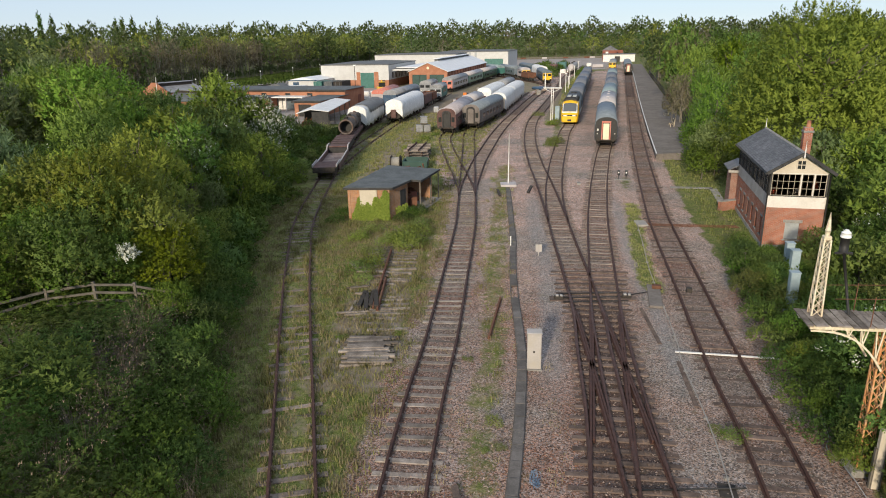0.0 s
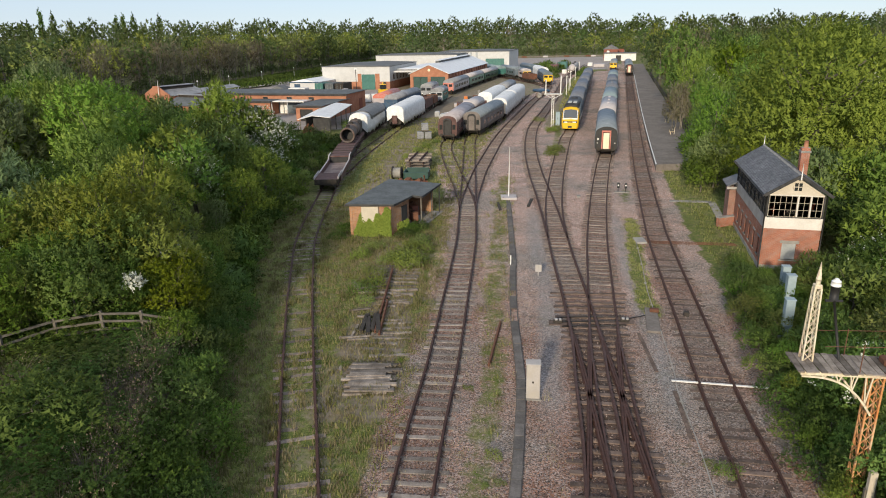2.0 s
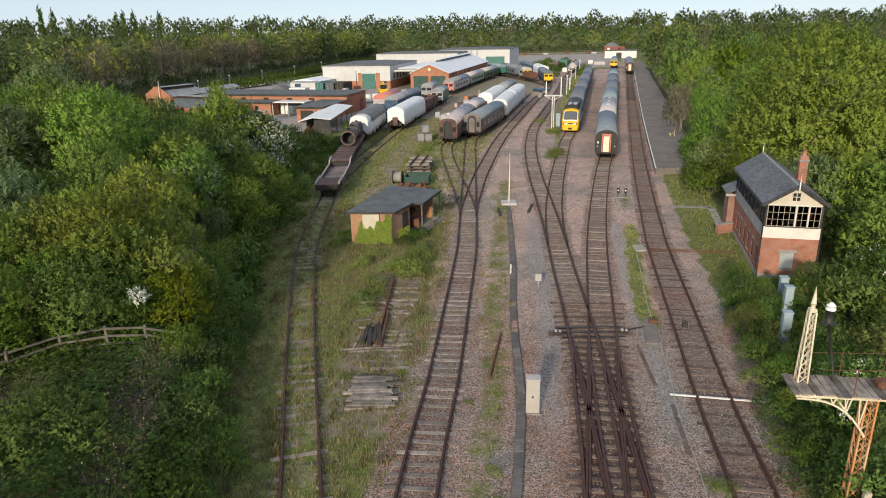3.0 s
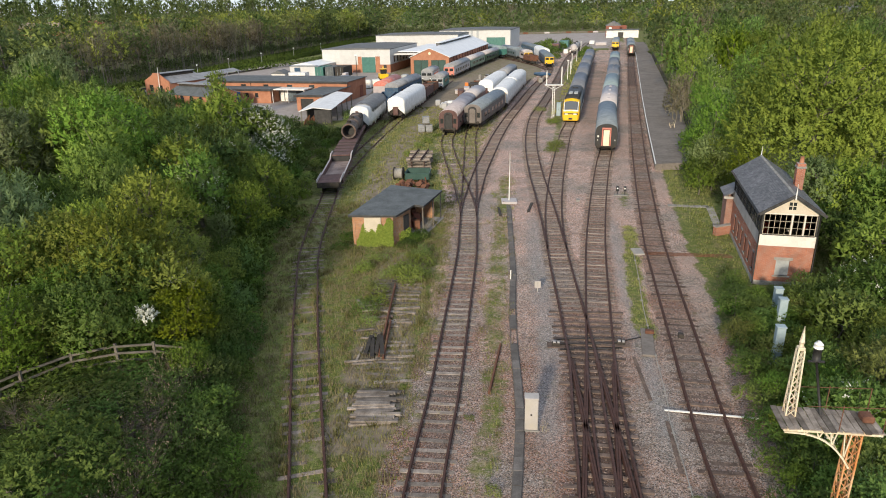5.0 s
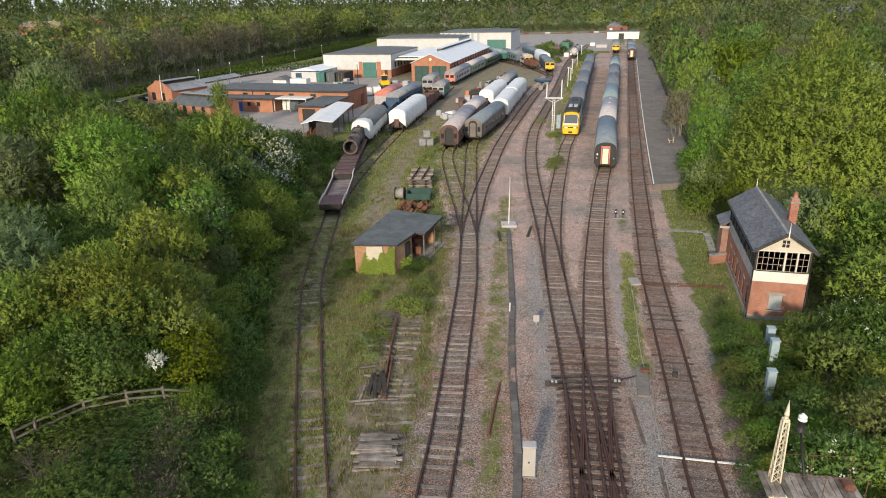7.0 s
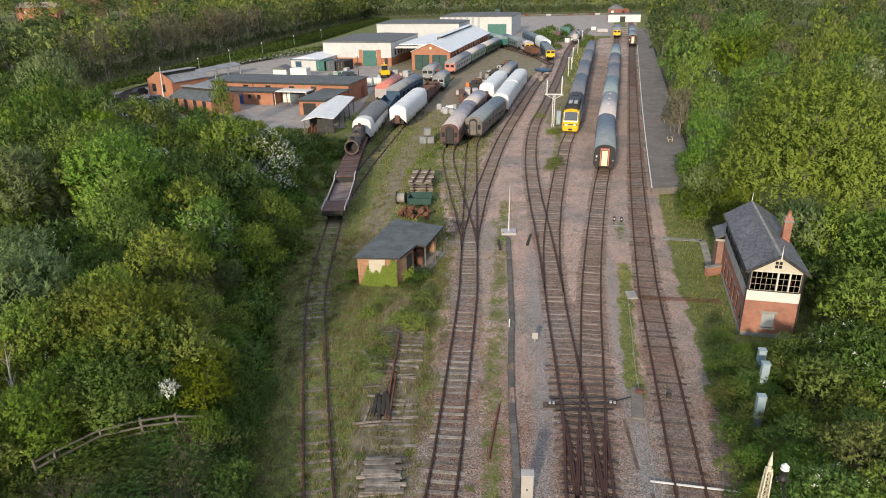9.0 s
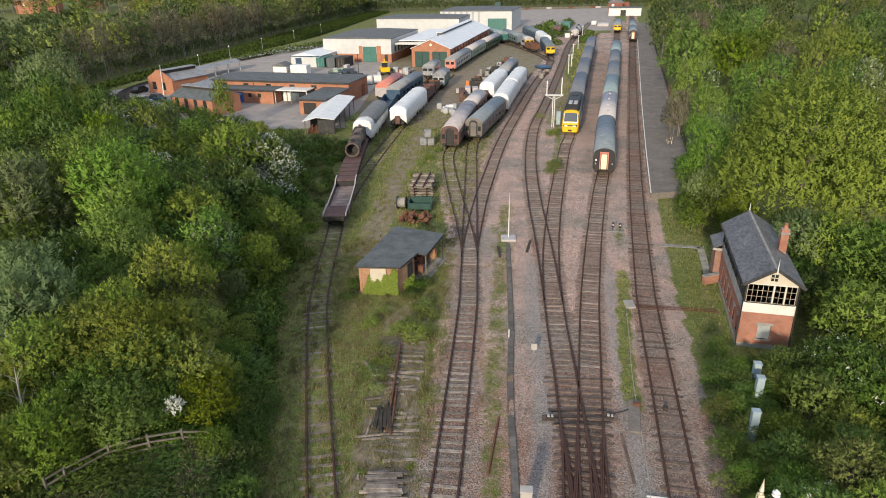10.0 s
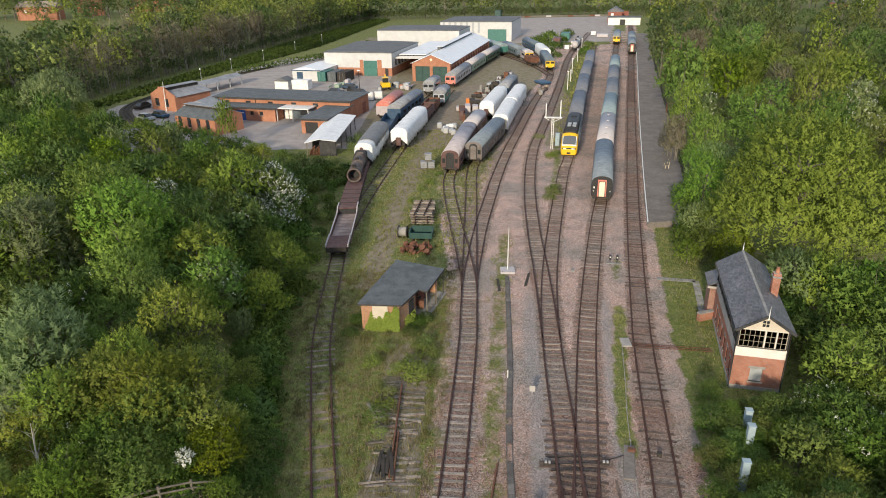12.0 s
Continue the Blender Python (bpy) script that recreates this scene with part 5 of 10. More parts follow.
    for k, x, y, s, sz in (("bigb", 53.0, 161.0, 1.0, 1.2), ("bigb", 58.0, 170.0, 1.0, 1.15), ("bigb", 60.5, 127.5, 0.95, 0.95), ("big1", 77.0, 189.0, 1.25, 1.12), ("big2", 56.7, 138.5, 1.25, 1.12), ("bigm", 44.2, 121.8, 0.9, 1.08), ("big1", 46.1, 103.0, 1.2, 1.05), ("bigm", 71.0, 119.6, 1.1, 1.12), ("bigm", 76.0, 117.0, 0.9, 1.0), ("bigd", 103.0, 176.0, 1.7, 1.2), ("bigd", 94.0, 163.0, 1.2, 0.95), ("bigd", 118.0, 172.0, 1.6, 1.2), ("bigw", 135.0, 313.0, 1.6, 1.1), ("bigw", 132.0, 292.0, 1.3, 0.95), ("bigw", 142.0, 290.0, 1.5, 1.1), ("bigw", 118.0, 223.0, 1.5, 1.05), ("bigw", 110.0, 218.0, 1.2, 0.8), ("giant", 34.6, 63.0, 1.0, 1.12), ("big1", 46.5, 55.0, 1.1, 1.15), ("bigw", 33.6, 84.0, 0.95, 0.9), ("bigm", 56.0, 79.0, 1.0, 1.2), ("big1", 29.6, 75.5, 0.72, 0.8), ("bigw", 27.0, 68.0, 0.62, 0.62), ("big2", 27.6, 60.6, 0.5, 0.55), ("bigm", 60.5, 100.0, 1.1, 1.2)):
        tall(k, x, y, s, sz)
    for i in range(1500):
        y = rnd.uniform(53, 124)
        f = rnd.random() ** 1.3
        x = edge(y) + 1.5 + 46 * f
        s = rnd.uniform(0.6, 0.8) if f < 0.1 else rnd.uniform(0.72, 1.3)
        if x < 0.76 * y + 8 and free(x, y, 5.3 * s) and x - 3.4 * s > edge(y) - 1.5:
            tall(rnd.choices(["big1", "big2", "big3", "bigw", "bigb"], [5, 4, 3, 0.5, 0.5])[0], x, y, s, s * rnd.uniform(0.74, 1.12) + 0.1)
    items = []
    for i in range(4000):
        y = rnd.uniform(122, 345)
        x = edge(y) + 2 + rnd.uniform(0, 100)
        s = rnd.uniform(0.7, 1.2)
        lane = abs(x - (1.9 + 0.474 * y)) < 5.5 and y > 155 or (y > 262 and abs(x - float(np.interp(y, [262, 281, 320, 345], [120, 135, 163, 178]))) < 9)
        if x < 0.74 * y + 10 and not lane and free(x, y, 4.6 * s):
            stood.append((x, y, 4.6 * s))
            k = rnd.choices(["far1", "far2", "far4", "far3"], [5, 4, 3, 1.2])[0]
            items.append((k if y < 180 and x < edge(y) + 40 else k + "_lo", x, y, s * 0.86, s * rnd.uniform(0.76, 1.1) + 0.12, rnd.random() * 6.28))
    for y in np.arange(160, 262, 4.5):
        for dx in (-3.2, 0.4, 3.6):
            s = 0.3 + 0.0006 * (262 - y)
            items.append((rnd.choice(["far1_lo", "far4_lo", "far3_lo"]), 1.9 + 0.474 * y + dx + rnd.uniform(-1, 1), y + rnd.uniform(-1.5, 1.5), s * 1.3, s * rnd.uniform(0.7, 1.1), rnd.random() * 6.28))
    wood("eastern_woodland", items, "mixed spring woodland east of the platform")


eastern_trees()


def far_woods():
    rnd = random.Random(31)
    items = []
    # the bare wood behind the hedge line
    for row in range(9):
        y = 118.0
        while y < 430:
            edge = float(np.interp(y, [110, 155, 214, 318, 378, 430], [-104, -94, -86, -68, -59, -50]))
            x = edge - row * 8.5 - 2 + rnd.uniform(-2, 2)
            green = rnd.random() < float(np.interp(y, [120, 148, 165, 262, 300], [0.9, 0.7, 0.10, 0.12, 0.85])) or (row > 0 and rnd.random() < 0.85)
            k = rnd.choice(["far1_lo", "far2_lo", "far4_lo", "far4_lo", "far4_lo"]) if green else ("far3" if row < 4 and y < 300 else "far3_lo")
            s = rnd.uniform(1.05, 1.3) * (1.0 if green else 0.9)
            items.append((k, x, y + rnd.uniform(-2, 2), s, s * rnd.uniform(0.86, 1.08), rnd.random() * 6.28))
            y += 6.6 + row * 2.4
    y = 140.0
    while y < 420:
        x = float(np.interp(y, [110, 155, 214, 318, 378, 430], [-104, -94, -86, -68, -59, -50])) + rnd.uniform(-2.5, 0.5)
        s = rnd.uniform(0.22, 0.42)
        items.append(("vfar", x, y, s, s * rnd.uniform(0.7, 1.1), rnd.random() * 6.28))
        y += 1.9
    wood("western_woodland", items, "tall brown wood with patches of spring green")
    items = []
    # trees between the thicket and the miniature line, lower towards the yard
    stood = []
    for x, y, r, k, s, sz in ((-79.0, 129.5, 4.2, "bigw", 1.05, 1.36), (-84.5, 133.0, 4.2, "bigw", 0.95, 1.2), (-69.5, 115.5, 3.0, "oak1_lo", 1.05, 0.92), (-63.0, 108.5, 2.6, "haw2_lo", 1.0, 0.95), (-70.0, 101.0, 3.0, "ash1_lo", 1.2, 1.2), (-76.0, 110.0, 3.0, "ash1_lo", 1.2, 1.15)):
        stood.append((x, y, r))
        items.append((k, x, y, s, sz, rnd.random() * 6.28))
    for i in range(2600):
        y = rnd.uniform(82, 154)
        x = rnd.uniform(-112, -31)
        room = float(np.interp(y, [82, 106, 112, 115, 120, 128, 138, 146, 154], [-30, -32, -40, -60, -67, -73, -78, -83, -89])) - x
        hh = float(np.interp(room, [0, 3, 9, 20, 34], [2.3, 3.3, 4.8, 7.4, 10.0])) * rnd.uniform(0.8, 1.12)
        k, h0, r0 = rnd.choices([("ash1_lo", 6.5, 2.8), ("haw1_lo", 5.0, 2.6), ("olive1_lo", 5.6, 2.9), ("oak1_lo", 7.0, 3.2), ("willow1_lo", 5.5, 2.6), ("dark1_lo", 4.0, 2.6)], [3, 5, 3, 2, 1.5, 4])[0]
        s = min(1.5, max(0.7, 0.5 * (hh / h0 + 0.9)))
        if room > 1.2 and all((x - a) ** 2 + (y - b) ** 2 > (0.78 * (r0 * s + c)) ** 2 for a, b, c in stood):
            stood.append((x, y, r0 * s))
            items.append((k, x, y, s, hh / h0, rnd.random() * 6.28))
    for x, y, s in ((-60.5, 106, 0.5), (-64.5, 115, 0.5), (-69.5, 123, 0.45), (-75, 131, 0.42), (-80, 138, 0.36)):
        items.append(("ash1_lo", x, y, s * 2, s * 2, x))
    for row in range(3):
        if row == 0:
            for k in range(210):
                x = -150 + k * 1.4
                s = rnd.uniform(0.32, 0.5)
                items.append(("vfar", x, 398.5 + rnd.uniform(-2, 2) - max(0, x - 110) * 0.1, s, s, rnd.random() * 6.28))
        x = -330.0
        while x < 330:
            y = 404 + row * 30 + rnd.uniform(-6, 6) + max(0, -60 - x) * 0.15 - max(0, x - 110) * 0.1
            s = rnd.uniform(1.2, 1.55) * (1 + 0.06 * row)
            items.append((rnd.choices(["far1_lo", "far2_lo", "far4_lo", "far3_lo"], [5, 5, 3, 0.6])[0], x, y, s, s * rnd.uniform(0.70, 0.84), rnd.random() * 6.28))
            x += rnd.uniform(9, 12)
    for x, sz in ((-486, 1.45), (-479, 1.5), (-464, 2.0), (-451, 1.85), (-431, 1.5), (-380, 1.65), (-372, 1.7), (-360, 1.7), (-332, 1.65)):
        items.append(("pop", x, 760, 1.7, sz * 1.25, x * 0.1))
    for row in range(3):
        x = -560.0
        while x < 560:
            s = rnd.uniform(1.5, 2.0)
            items.append(("vfar", x, 620 + row * 90 + rnd.uniform(-20, 20), s, s * rnd.uniform(0.95, 1.05) * float(np.interp(x, [-560, -100, 100], [1.30, 1.10, 1.04])), rnd.random() * 6.28))
            x += rnd.uniform(10, 13)
    wood("northern_woodland", items, "distant mixed woodland in spring green")


far_woods()


# ---- rolling stock ----
def bogie(root, y, wheels=2):
    bm = rbox(B(), -1.15, 1.15, y - 1.5, y + 1.5, 0.42, 0.78, 0.05)
    for s in (-1, 1):
        rbox(bm, s * 1.0 - 0.09, s * 1.0 + 0.09, y - 1.75, y + 1.75, 0.32, 0.62, 0.03)
    b = part("bogie", bm, "dark", root)
    for dy in (-1.3, 1.3):
        for s in (-0.75, 0.75):
            part("wheel", rod(B(), (s - 0.065, y + dy, 0.46), (s + 0.065, y + dy, 0.46), 0.46, n=14), "dark", b)
    return b


def buffers(root, y, sgn):
    for s in (-0.87, 0.87):
        bm = rod(B(), (s, y, 1.05), (s, y + sgn * 0.42, 1.05), 0.09, n=8)
        rod(bm, (s, y + sgn * 0.42, 1.05), (s, y + sgn * 0.47, 1.05), 0.24, n=12)
        part("buffer", bm, "dark", root)


def arc_roof(w, z0, rise, n=10):
    return [(-w * math.cos(math.pi * i / n), z0 + rise * math.sin(math.pi * i / n) ** 0.8) for i in range(n + 1)]


_pane = {}


def side_windows(root, y0, y1, n, w, h, z, half, mat="glass"):
    """Window panes along both sides, each a part on a shared mesh."""
    for s in (-1, 1):
        for i in range(n):
            y = lerp(y0, y1, (i + 0.5) / n)
            key = (round(w, 2), round(h, 2), mat)
            m = pose(s * half, y, z)
            if key in _pane:
                share("window", _pane[key], root, m)
            else:
                _pane[key] = part("window", rbox(B(), -0.02, 0.02, -w / 2, w / 2, -h / 2, h / 2, 0.012), mat, root, m=m)


def coach(line, y, L, body, roof, label, end="plain", windows=8, category="railway coach", group="stored rolling stock", low=None, ribs=0, vents=0, rise=0.95, band=None):
    """A bogie coach with its nearer end at y on a line."""
    x, _ = at_line(line, y)
    x2, _ = at_line(line, y + L * 0.97)
    h = math.degrees(math.atan2(-(x2 - x), L * 0.97))
    root = thing("coach", pose(x, y, RAIL_TOP, 0, 0, h), label, category, group)
    side = [(-1.30, 0.95), (1.30, 0.95), (1.40, 1.35), (1.40, 2.35), (1.34, 2.86), (-1.34, 2.86), (-1.40, 2.35), (-1.40, 1.35)]
    part("body", prism(B(), side, 0.08, L - 0.08), body, root)
    part("roof", prism(B(), arc_roof(1.36, 2.84, rise), 0.02, L - 0.02, True), roof, root)
    bm = rbox(B(), -1.2, 1.2, 0.1, L - 0.1, 0.78, 0.97, 0.03)
    rbox(bm, -0.8, 0.8, L * 0.36, L * 0.62, 0.38, 0.8, 0.03)
    part("underframe", bm, "dark", root)
    bogie(root, 2.6)
    bogie(root, L - 2.6)
    buffers(root, 0.1, -1)
    if band:
        for s in (-1, 1):
            part("side_band", box(B(), s * 1.404 - 0.012, s * 1.404 + 0.012, 0.15, L - 0.15, 1.55, 2.36), band, root)
    if windows:
        side_windows(root, 1.6, L - 1.6, windows, (L - 4) / windows * 0.62, 0.72, 1.96, 1.41 if not band else 1.42)
    for i in range(ribs):
        yy = L * (i + 0.5) / ribs
        part("roof_rib", prism(B(), [(a * 1.012, lerp(2.84, b, 1.012)) for a, b in arc_roof(1.36, 2.84, rise)], yy - 0.05, yy + 0.05, True), roof, root)
    for i in range(vents):
        yy = L * (i + 0.5) / vents
        part("roof_vent", rbox(B(), -0.2, 0.2, yy - 0.28, yy + 0.28, 2.84 + rise - 0.06, 2.84 + rise + 0.12, 0.04), roof, root)
    if end == "gangway":
        part("end_wall", prism(B(), [(-1.30, 0.95), (1.30, 0.95), (1.38, 1.4), (1.38, 2.4), (1.33, 2.86)] + [(-a, b) for a, b in arc_roof(1.33, 2.86, rise - 0.05)[1:-1]] + [(-1.33, 2.86), (-1.38, 2.4), (-1.38, 1.4)], 0.0, 0.08), "black", root, "black painted coach end")
        bm = rbox(B(), -0.56, -0.42, -0.20, 0.02, 1.02, 3.2, 0.03)
        rbox(bm, 0.42, 0.56, -0.20, 0.02, 1.02, 3.2, 0.03)
        rbox(bm, -0.56, 0.56, -0.20, 0.02, 3.08, 3.3, 0.04)
        part("gangway_surround", bm, "redpale", root, "orange-red gangway surround")
        part("gangway_door", rbox(B(), -0.36, 0.36, -0.16, -0.02, 1.04, 3.0, 0.02), "doorcream", root, "cream gangway door catching the sun")
        for s in (-1, 1):
            part("tail_lamp", rod(B(), (s * 1.05, -0.10, 1.75), (s * 1.05, 0.0, 1.75), 0.075), "cabinet", root, "small white tail lamp")
        part("jumper_cable", rbox(B(), -1.1, -0.9, -0.09, 0.0, 2.1, 2.35, 0.02), "whitepaint", root)
    elif end == "old":
        part("end_wall", prism(B(), [(-1.30, 0.95), (1.30, 0.95), (1.38, 1.4), (1.38, 2.4), (1.33, 2.86)] + [(-a, b) for a, b in arc_roof(1.33, 2.86, rise - 0.05)[1:-1]] + [(-1.33, 2.86), (-1.38, 2.4), (-1.38, 1.4)], 0.0, 0.08), low or body, root)
        bm = B()
        for a, b in (((-0.55, 1.0), (-0.55, 3.0)), ((0.55, 1.0), (0.55, 3.0)), ((-0.55, 3.0), (-0.3, 3.28)), ((0.55, 3.0), (0.3, 3.28)), ((-0.3, 3.28), (0.3, 3.28))):
            bar(bm, (a[0], -0.1, a[1]), (b[0], -0.1, b[1]), 0.14, 0.24)
        part("gangway_frame", bm, "darkwood", root)
        part("gangway_door", box(B(), -0.5, 0.5, -0.05, -0.005, 1.0, 3.1), "black" if body == "maroon" else "grimygrey", root)
        for s in (-1, 1):
            part("end_window", box(B(), s * 0.95 - 0.22, s * 0.95 + 0.22, -0.03, 0.0, 1.8, 2.5), "glass", root)
    return root


def sheeted(line, y, L, mat, label, z0=0.85, z1=3.75, w=1.5, hole=False, seed=0, flap=None):
    """A coach wrapped in a tarpaulin: folds, sagging hem and a torn opening at the end."""
    x, _ = at_line(line, y)
    x2, _ = at_line(line, y + L * 0.97)
    h = math.degrees(math.atan2(-(x2 - x), L * 0.97))
    root = thing("sheeted_coach", pose(x, y, RAIL_TOP, 0, 0, h), label, "railway coach", "stored rolling stock")
    r = random.Random(seed)
    prof = [(-w, z0), (-w * 1.01, 1.6), (-w * 0.99, 2.5), (-w * 0.97, 3.08), (-w * 0.78, 3.52), (-w * 0.36, z1), (0, z1 + 0.04), (w * 0.36, z1), (w * 0.78, 3.52), (w * 0.97, 3.08), (w * 0.99, 2.5), (w * 1.01, 1.6), (w, z0)]
    n = max(8, int(L / 0.45))
    bm = B()
    rows = []
    for i in range(n + 1):
        yy = L * i / n
        sag = 0.06 * math.sin(yy * 2.1 + seed) + 0.04 * math.sin(yy * 5.3)
        row = []
        for j, (px, pz) in enumerate(prof):
            k = 0.07 * math.sin(yy * 6 + j * 1.7 + seed) + 0.09 * r.uniform(-1, 1)
            zz = pz + (sag * 2.5 + r.uniform(-0.3, 0.22) if j in (0, len(prof) - 1) else sag * 0.5)
            end = 1 - 0.06 * (i in (0, n))
            row.append(bm.verts.new((px * end * (1 + k * 0.4), yy, zz)))
        rows.append(row)
    for a, b in zip(rows, rows[1:]):
        for j in range(len(prof) - 1):
            f = bm.faces.new((a[j], a[j + 1], b[j + 1], b[j]))
            f.smooth = True
    for row, k in ((rows[0], 1), (rows[-1], -1)):
        c = bm.verts.new((0.0, -0.05 * k + (0 if k > 0 else L), 2.2))
        for j in range(len(prof) - 1):
            if hole and k > 0 and j in (4, 5, 6):
                continue
            bm.faces.new((row[j], row[j + 1], c) if k < 0 else (row[j + 1], row[j], c))
    sh = part("tarpaulin", bm, mat, root, "wrinkled sheet over the body")
    md = sh.modifiers.new("thick", "SOLIDIFY")
    md.thickness = 0.03
    part("body", rbox(B(), -1.30, 1.30, 0.3, L - 0.3, 0.95, 2.6, 0.1), "dark", root, "dark body under the sheet")
    if not flap:
        part("torn_opening", rbox(B(), -0.5, 0.4, -0.16, -0.08, 0.85, 2.2, 0.1), "brownred", root, "brown gap torn in the sheet")
    part("underframe", rbox(B(), -1.1, 1.1, 0.1, L - 0.1, 0.7, 0.96, 0.03), "dark", root)
    bogie(root, 2.5)
    bogie(root, L - 2.5)
    buffers(root, 0.1, -1)
    if flap:
        bm = B()
        box(bm, -1.2, 1.2, -0.02, 0.5, 1.0, 2.9)
        part("cab_front", bm, "doorcream", root, "bare yellowish cab end")
        for s in (-0.6, 0.6):
            part("cab_window", box(B(), s - 0.3, s + 0.3, -0.05, -0.02, 1.9, 2.6), "glass", root)
    return root


def express_power_car(y, L=17.4):
    x, _ = at_line("set", y)
    x2, _ = at_line("set", y + L)
    h = math.degrees(math.atan2(-(x2 - x), L))
    root = thing("power_car", pose(x, y, RAIL_TOP, 0, 0, h), "diesel express power car with a wedge-shaped yellow nose", "locomotive", "express set")

    def ring(w, zl, zt):
        return [(-w * 0.93, zl), (-w, lerp(zl, zt, 0.3)), (-w, lerp(zl, zt, 0.66)), (-w * 0.90, lerp(zl, zt, 0.86)), (-w * 0.62, lerp(zl, zt, 0.97)), (0, zt), (w * 0.62, lerp(zl, zt, 0.97)), (w * 0.90, lerp(zl, zt, 0.86)), (w, lerp(zl, zt, 0.66)), (w, lerp(zl, zt, 0.3)), (w * 0.93, zl)]

    def loft(secs):
        bm = B()
        last = None
        for yy, w, zl, zt in secs:
            r = [bm.verts.new((a, yy, b)) for a, b in ring(w, zl, zt)]
            if last:
                for i in range(len(r)):
                    f = bm.faces.new((last[i - 1], last[i], r[i], r[i - 1]))
                    f.smooth = True
            else:
                bm.faces.new(r)
            last = r
        bm.faces.new(last[::-1])
        bmesh.ops.recalc_face_normals(bm, faces=bm.faces)
        return bm

    part("nose", loft([(0.0, 1.02, 0.42, 1.28), (0.08, 1.18, 0.34, 1.48), (0.30, 1.28, 0.32, 1.72), (0.62, 1.33, 0.32, 2.05), (1.10, 1.36, 0.32, 2.65), (1.55, 1.37, 0.32, 3.16), (1.95, 1.37, 0.32, 3.48), (2.5, 1.37, 0.32, 3.68), (3.3, 1.37, 0.32, 3.74)]), "yellow", root, "warning yellow wedge nose")
    bm = B()
    last = None
    for yy, w, zt in ((0.56, 1.335, 1.99), (0.84, 1.355, 2.33), (1.10, 1.37, 2.66), (1.36, 1.38, 2.96), (1.56, 1.385, 3.18)):
        row = [bm.verts.new((a * 0.985, yy - 0.03, b + 0.025)) for a, b in ring(w, 0.32, zt)[3:8]]
        if last:
            for i in range(4):
                bm.faces.new((last[i], last[i + 1], row[i + 1], row[i]))
        last = row
    part("windscreen", bm, "windscreen", root, "raked grey windscreen")
    for s in (-1, 1):
        part("windscreen_pillar", bar(B(), (s * 1.08, 0.50, 1.90), (s * 1.06, 1.52, 3.10), 0.09), "whitepaint", root, "white windscreen pillar")
        part("quarter_light", rbox(B(), s * 1.365 - 0.02, s * 1.365 + 0.02, 1.2, 2.0, 1.95, 2.5, 0.01), "glass", root)
        part("headlight", rbox(B(), s * 0.68 - 0.27, s * 0.68 + 0.27, -0.01, 0.16, 1.30, 1.46, 0.03), "lampwhite", root, "oblong headlight cluster")
        part("side_stripe", rbox(B(), s * 1.382 - 0.012, s * 1.382 + 0.012, 2.4, L - 0.3, 1.0, 1.5, 0.01), "whitepaint", root, "white stripe along the side")
    part("headlight_panel", rbox(B(), -1.10, 1.10, 0.02, 0.2, 1.26, 1.5, 0.03), "black", root, "black headlight panel")
    part("nose_band", bar(B(), (-1.16, 0.40, 1.86), (1.16, 0.40, 1.86), 0.05, 0.24), "whitepaint", root, "white band under the windscreen")
    part("cab_side", rbox(rbox(B(), -1.40, -1.36, 1.9, 3.3, 0.7, 2.95, 0.01), 1.36, 1.40, 1.9, 3.3, 0.7, 2.95, 0.01), "coachblue", root, "dark blue cab side")
    part("coupling_hatch", rbox(B(), -0.3, 0.3, -0.03, 0.05, 0.5, 0.8, 0.02), "black", root)
    part("body", loft([(3.3, 1.372, 0.4, 3.742), (L - 0.1, 1.372, 0.4, 3.742)]), "bluewhite", root, "blue and grey body side")
    part("roof_panel", prism(B(), [(-1.20, 3.36), (-0.8, 3.72), (0, 3.84), (0.8, 3.72), (1.20, 3.36)], 2.15, L - 0.4, True), "black", root, "sooty black roof")
    for yy in (6.0, 7.6):
        for s in (-0.42, 0.42):
            part("roof_grille", rbox(B(), s - 0.3, s + 0.3, yy - 0.5, yy + 0.5, 3.76, 3.9, 0.02), "steelgrey", root)
    part("exhaust", rbox(B(), -0.5, 0.5, L - 4.5, L - 3.2, 3.74, 3.95, 0.05), "black", root)
    for s in (-1, 1):
        part("cab_door", rbox(B(), s * 1.38 - 0.015, s * 1.38 + 0.015, 3.2, 3.9, 0.9, 2.9, 0.01), "coachblue", root)
        part("side_grille", rbox(B(), s * 1.385 - 0.015, s * 1.385 + 0.015, L - 6, L - 3, 1.4, 2.6, 0.01), "black", root)
    bogie(root, 3.4)
    bogie(root, L - 3.2)
    return root


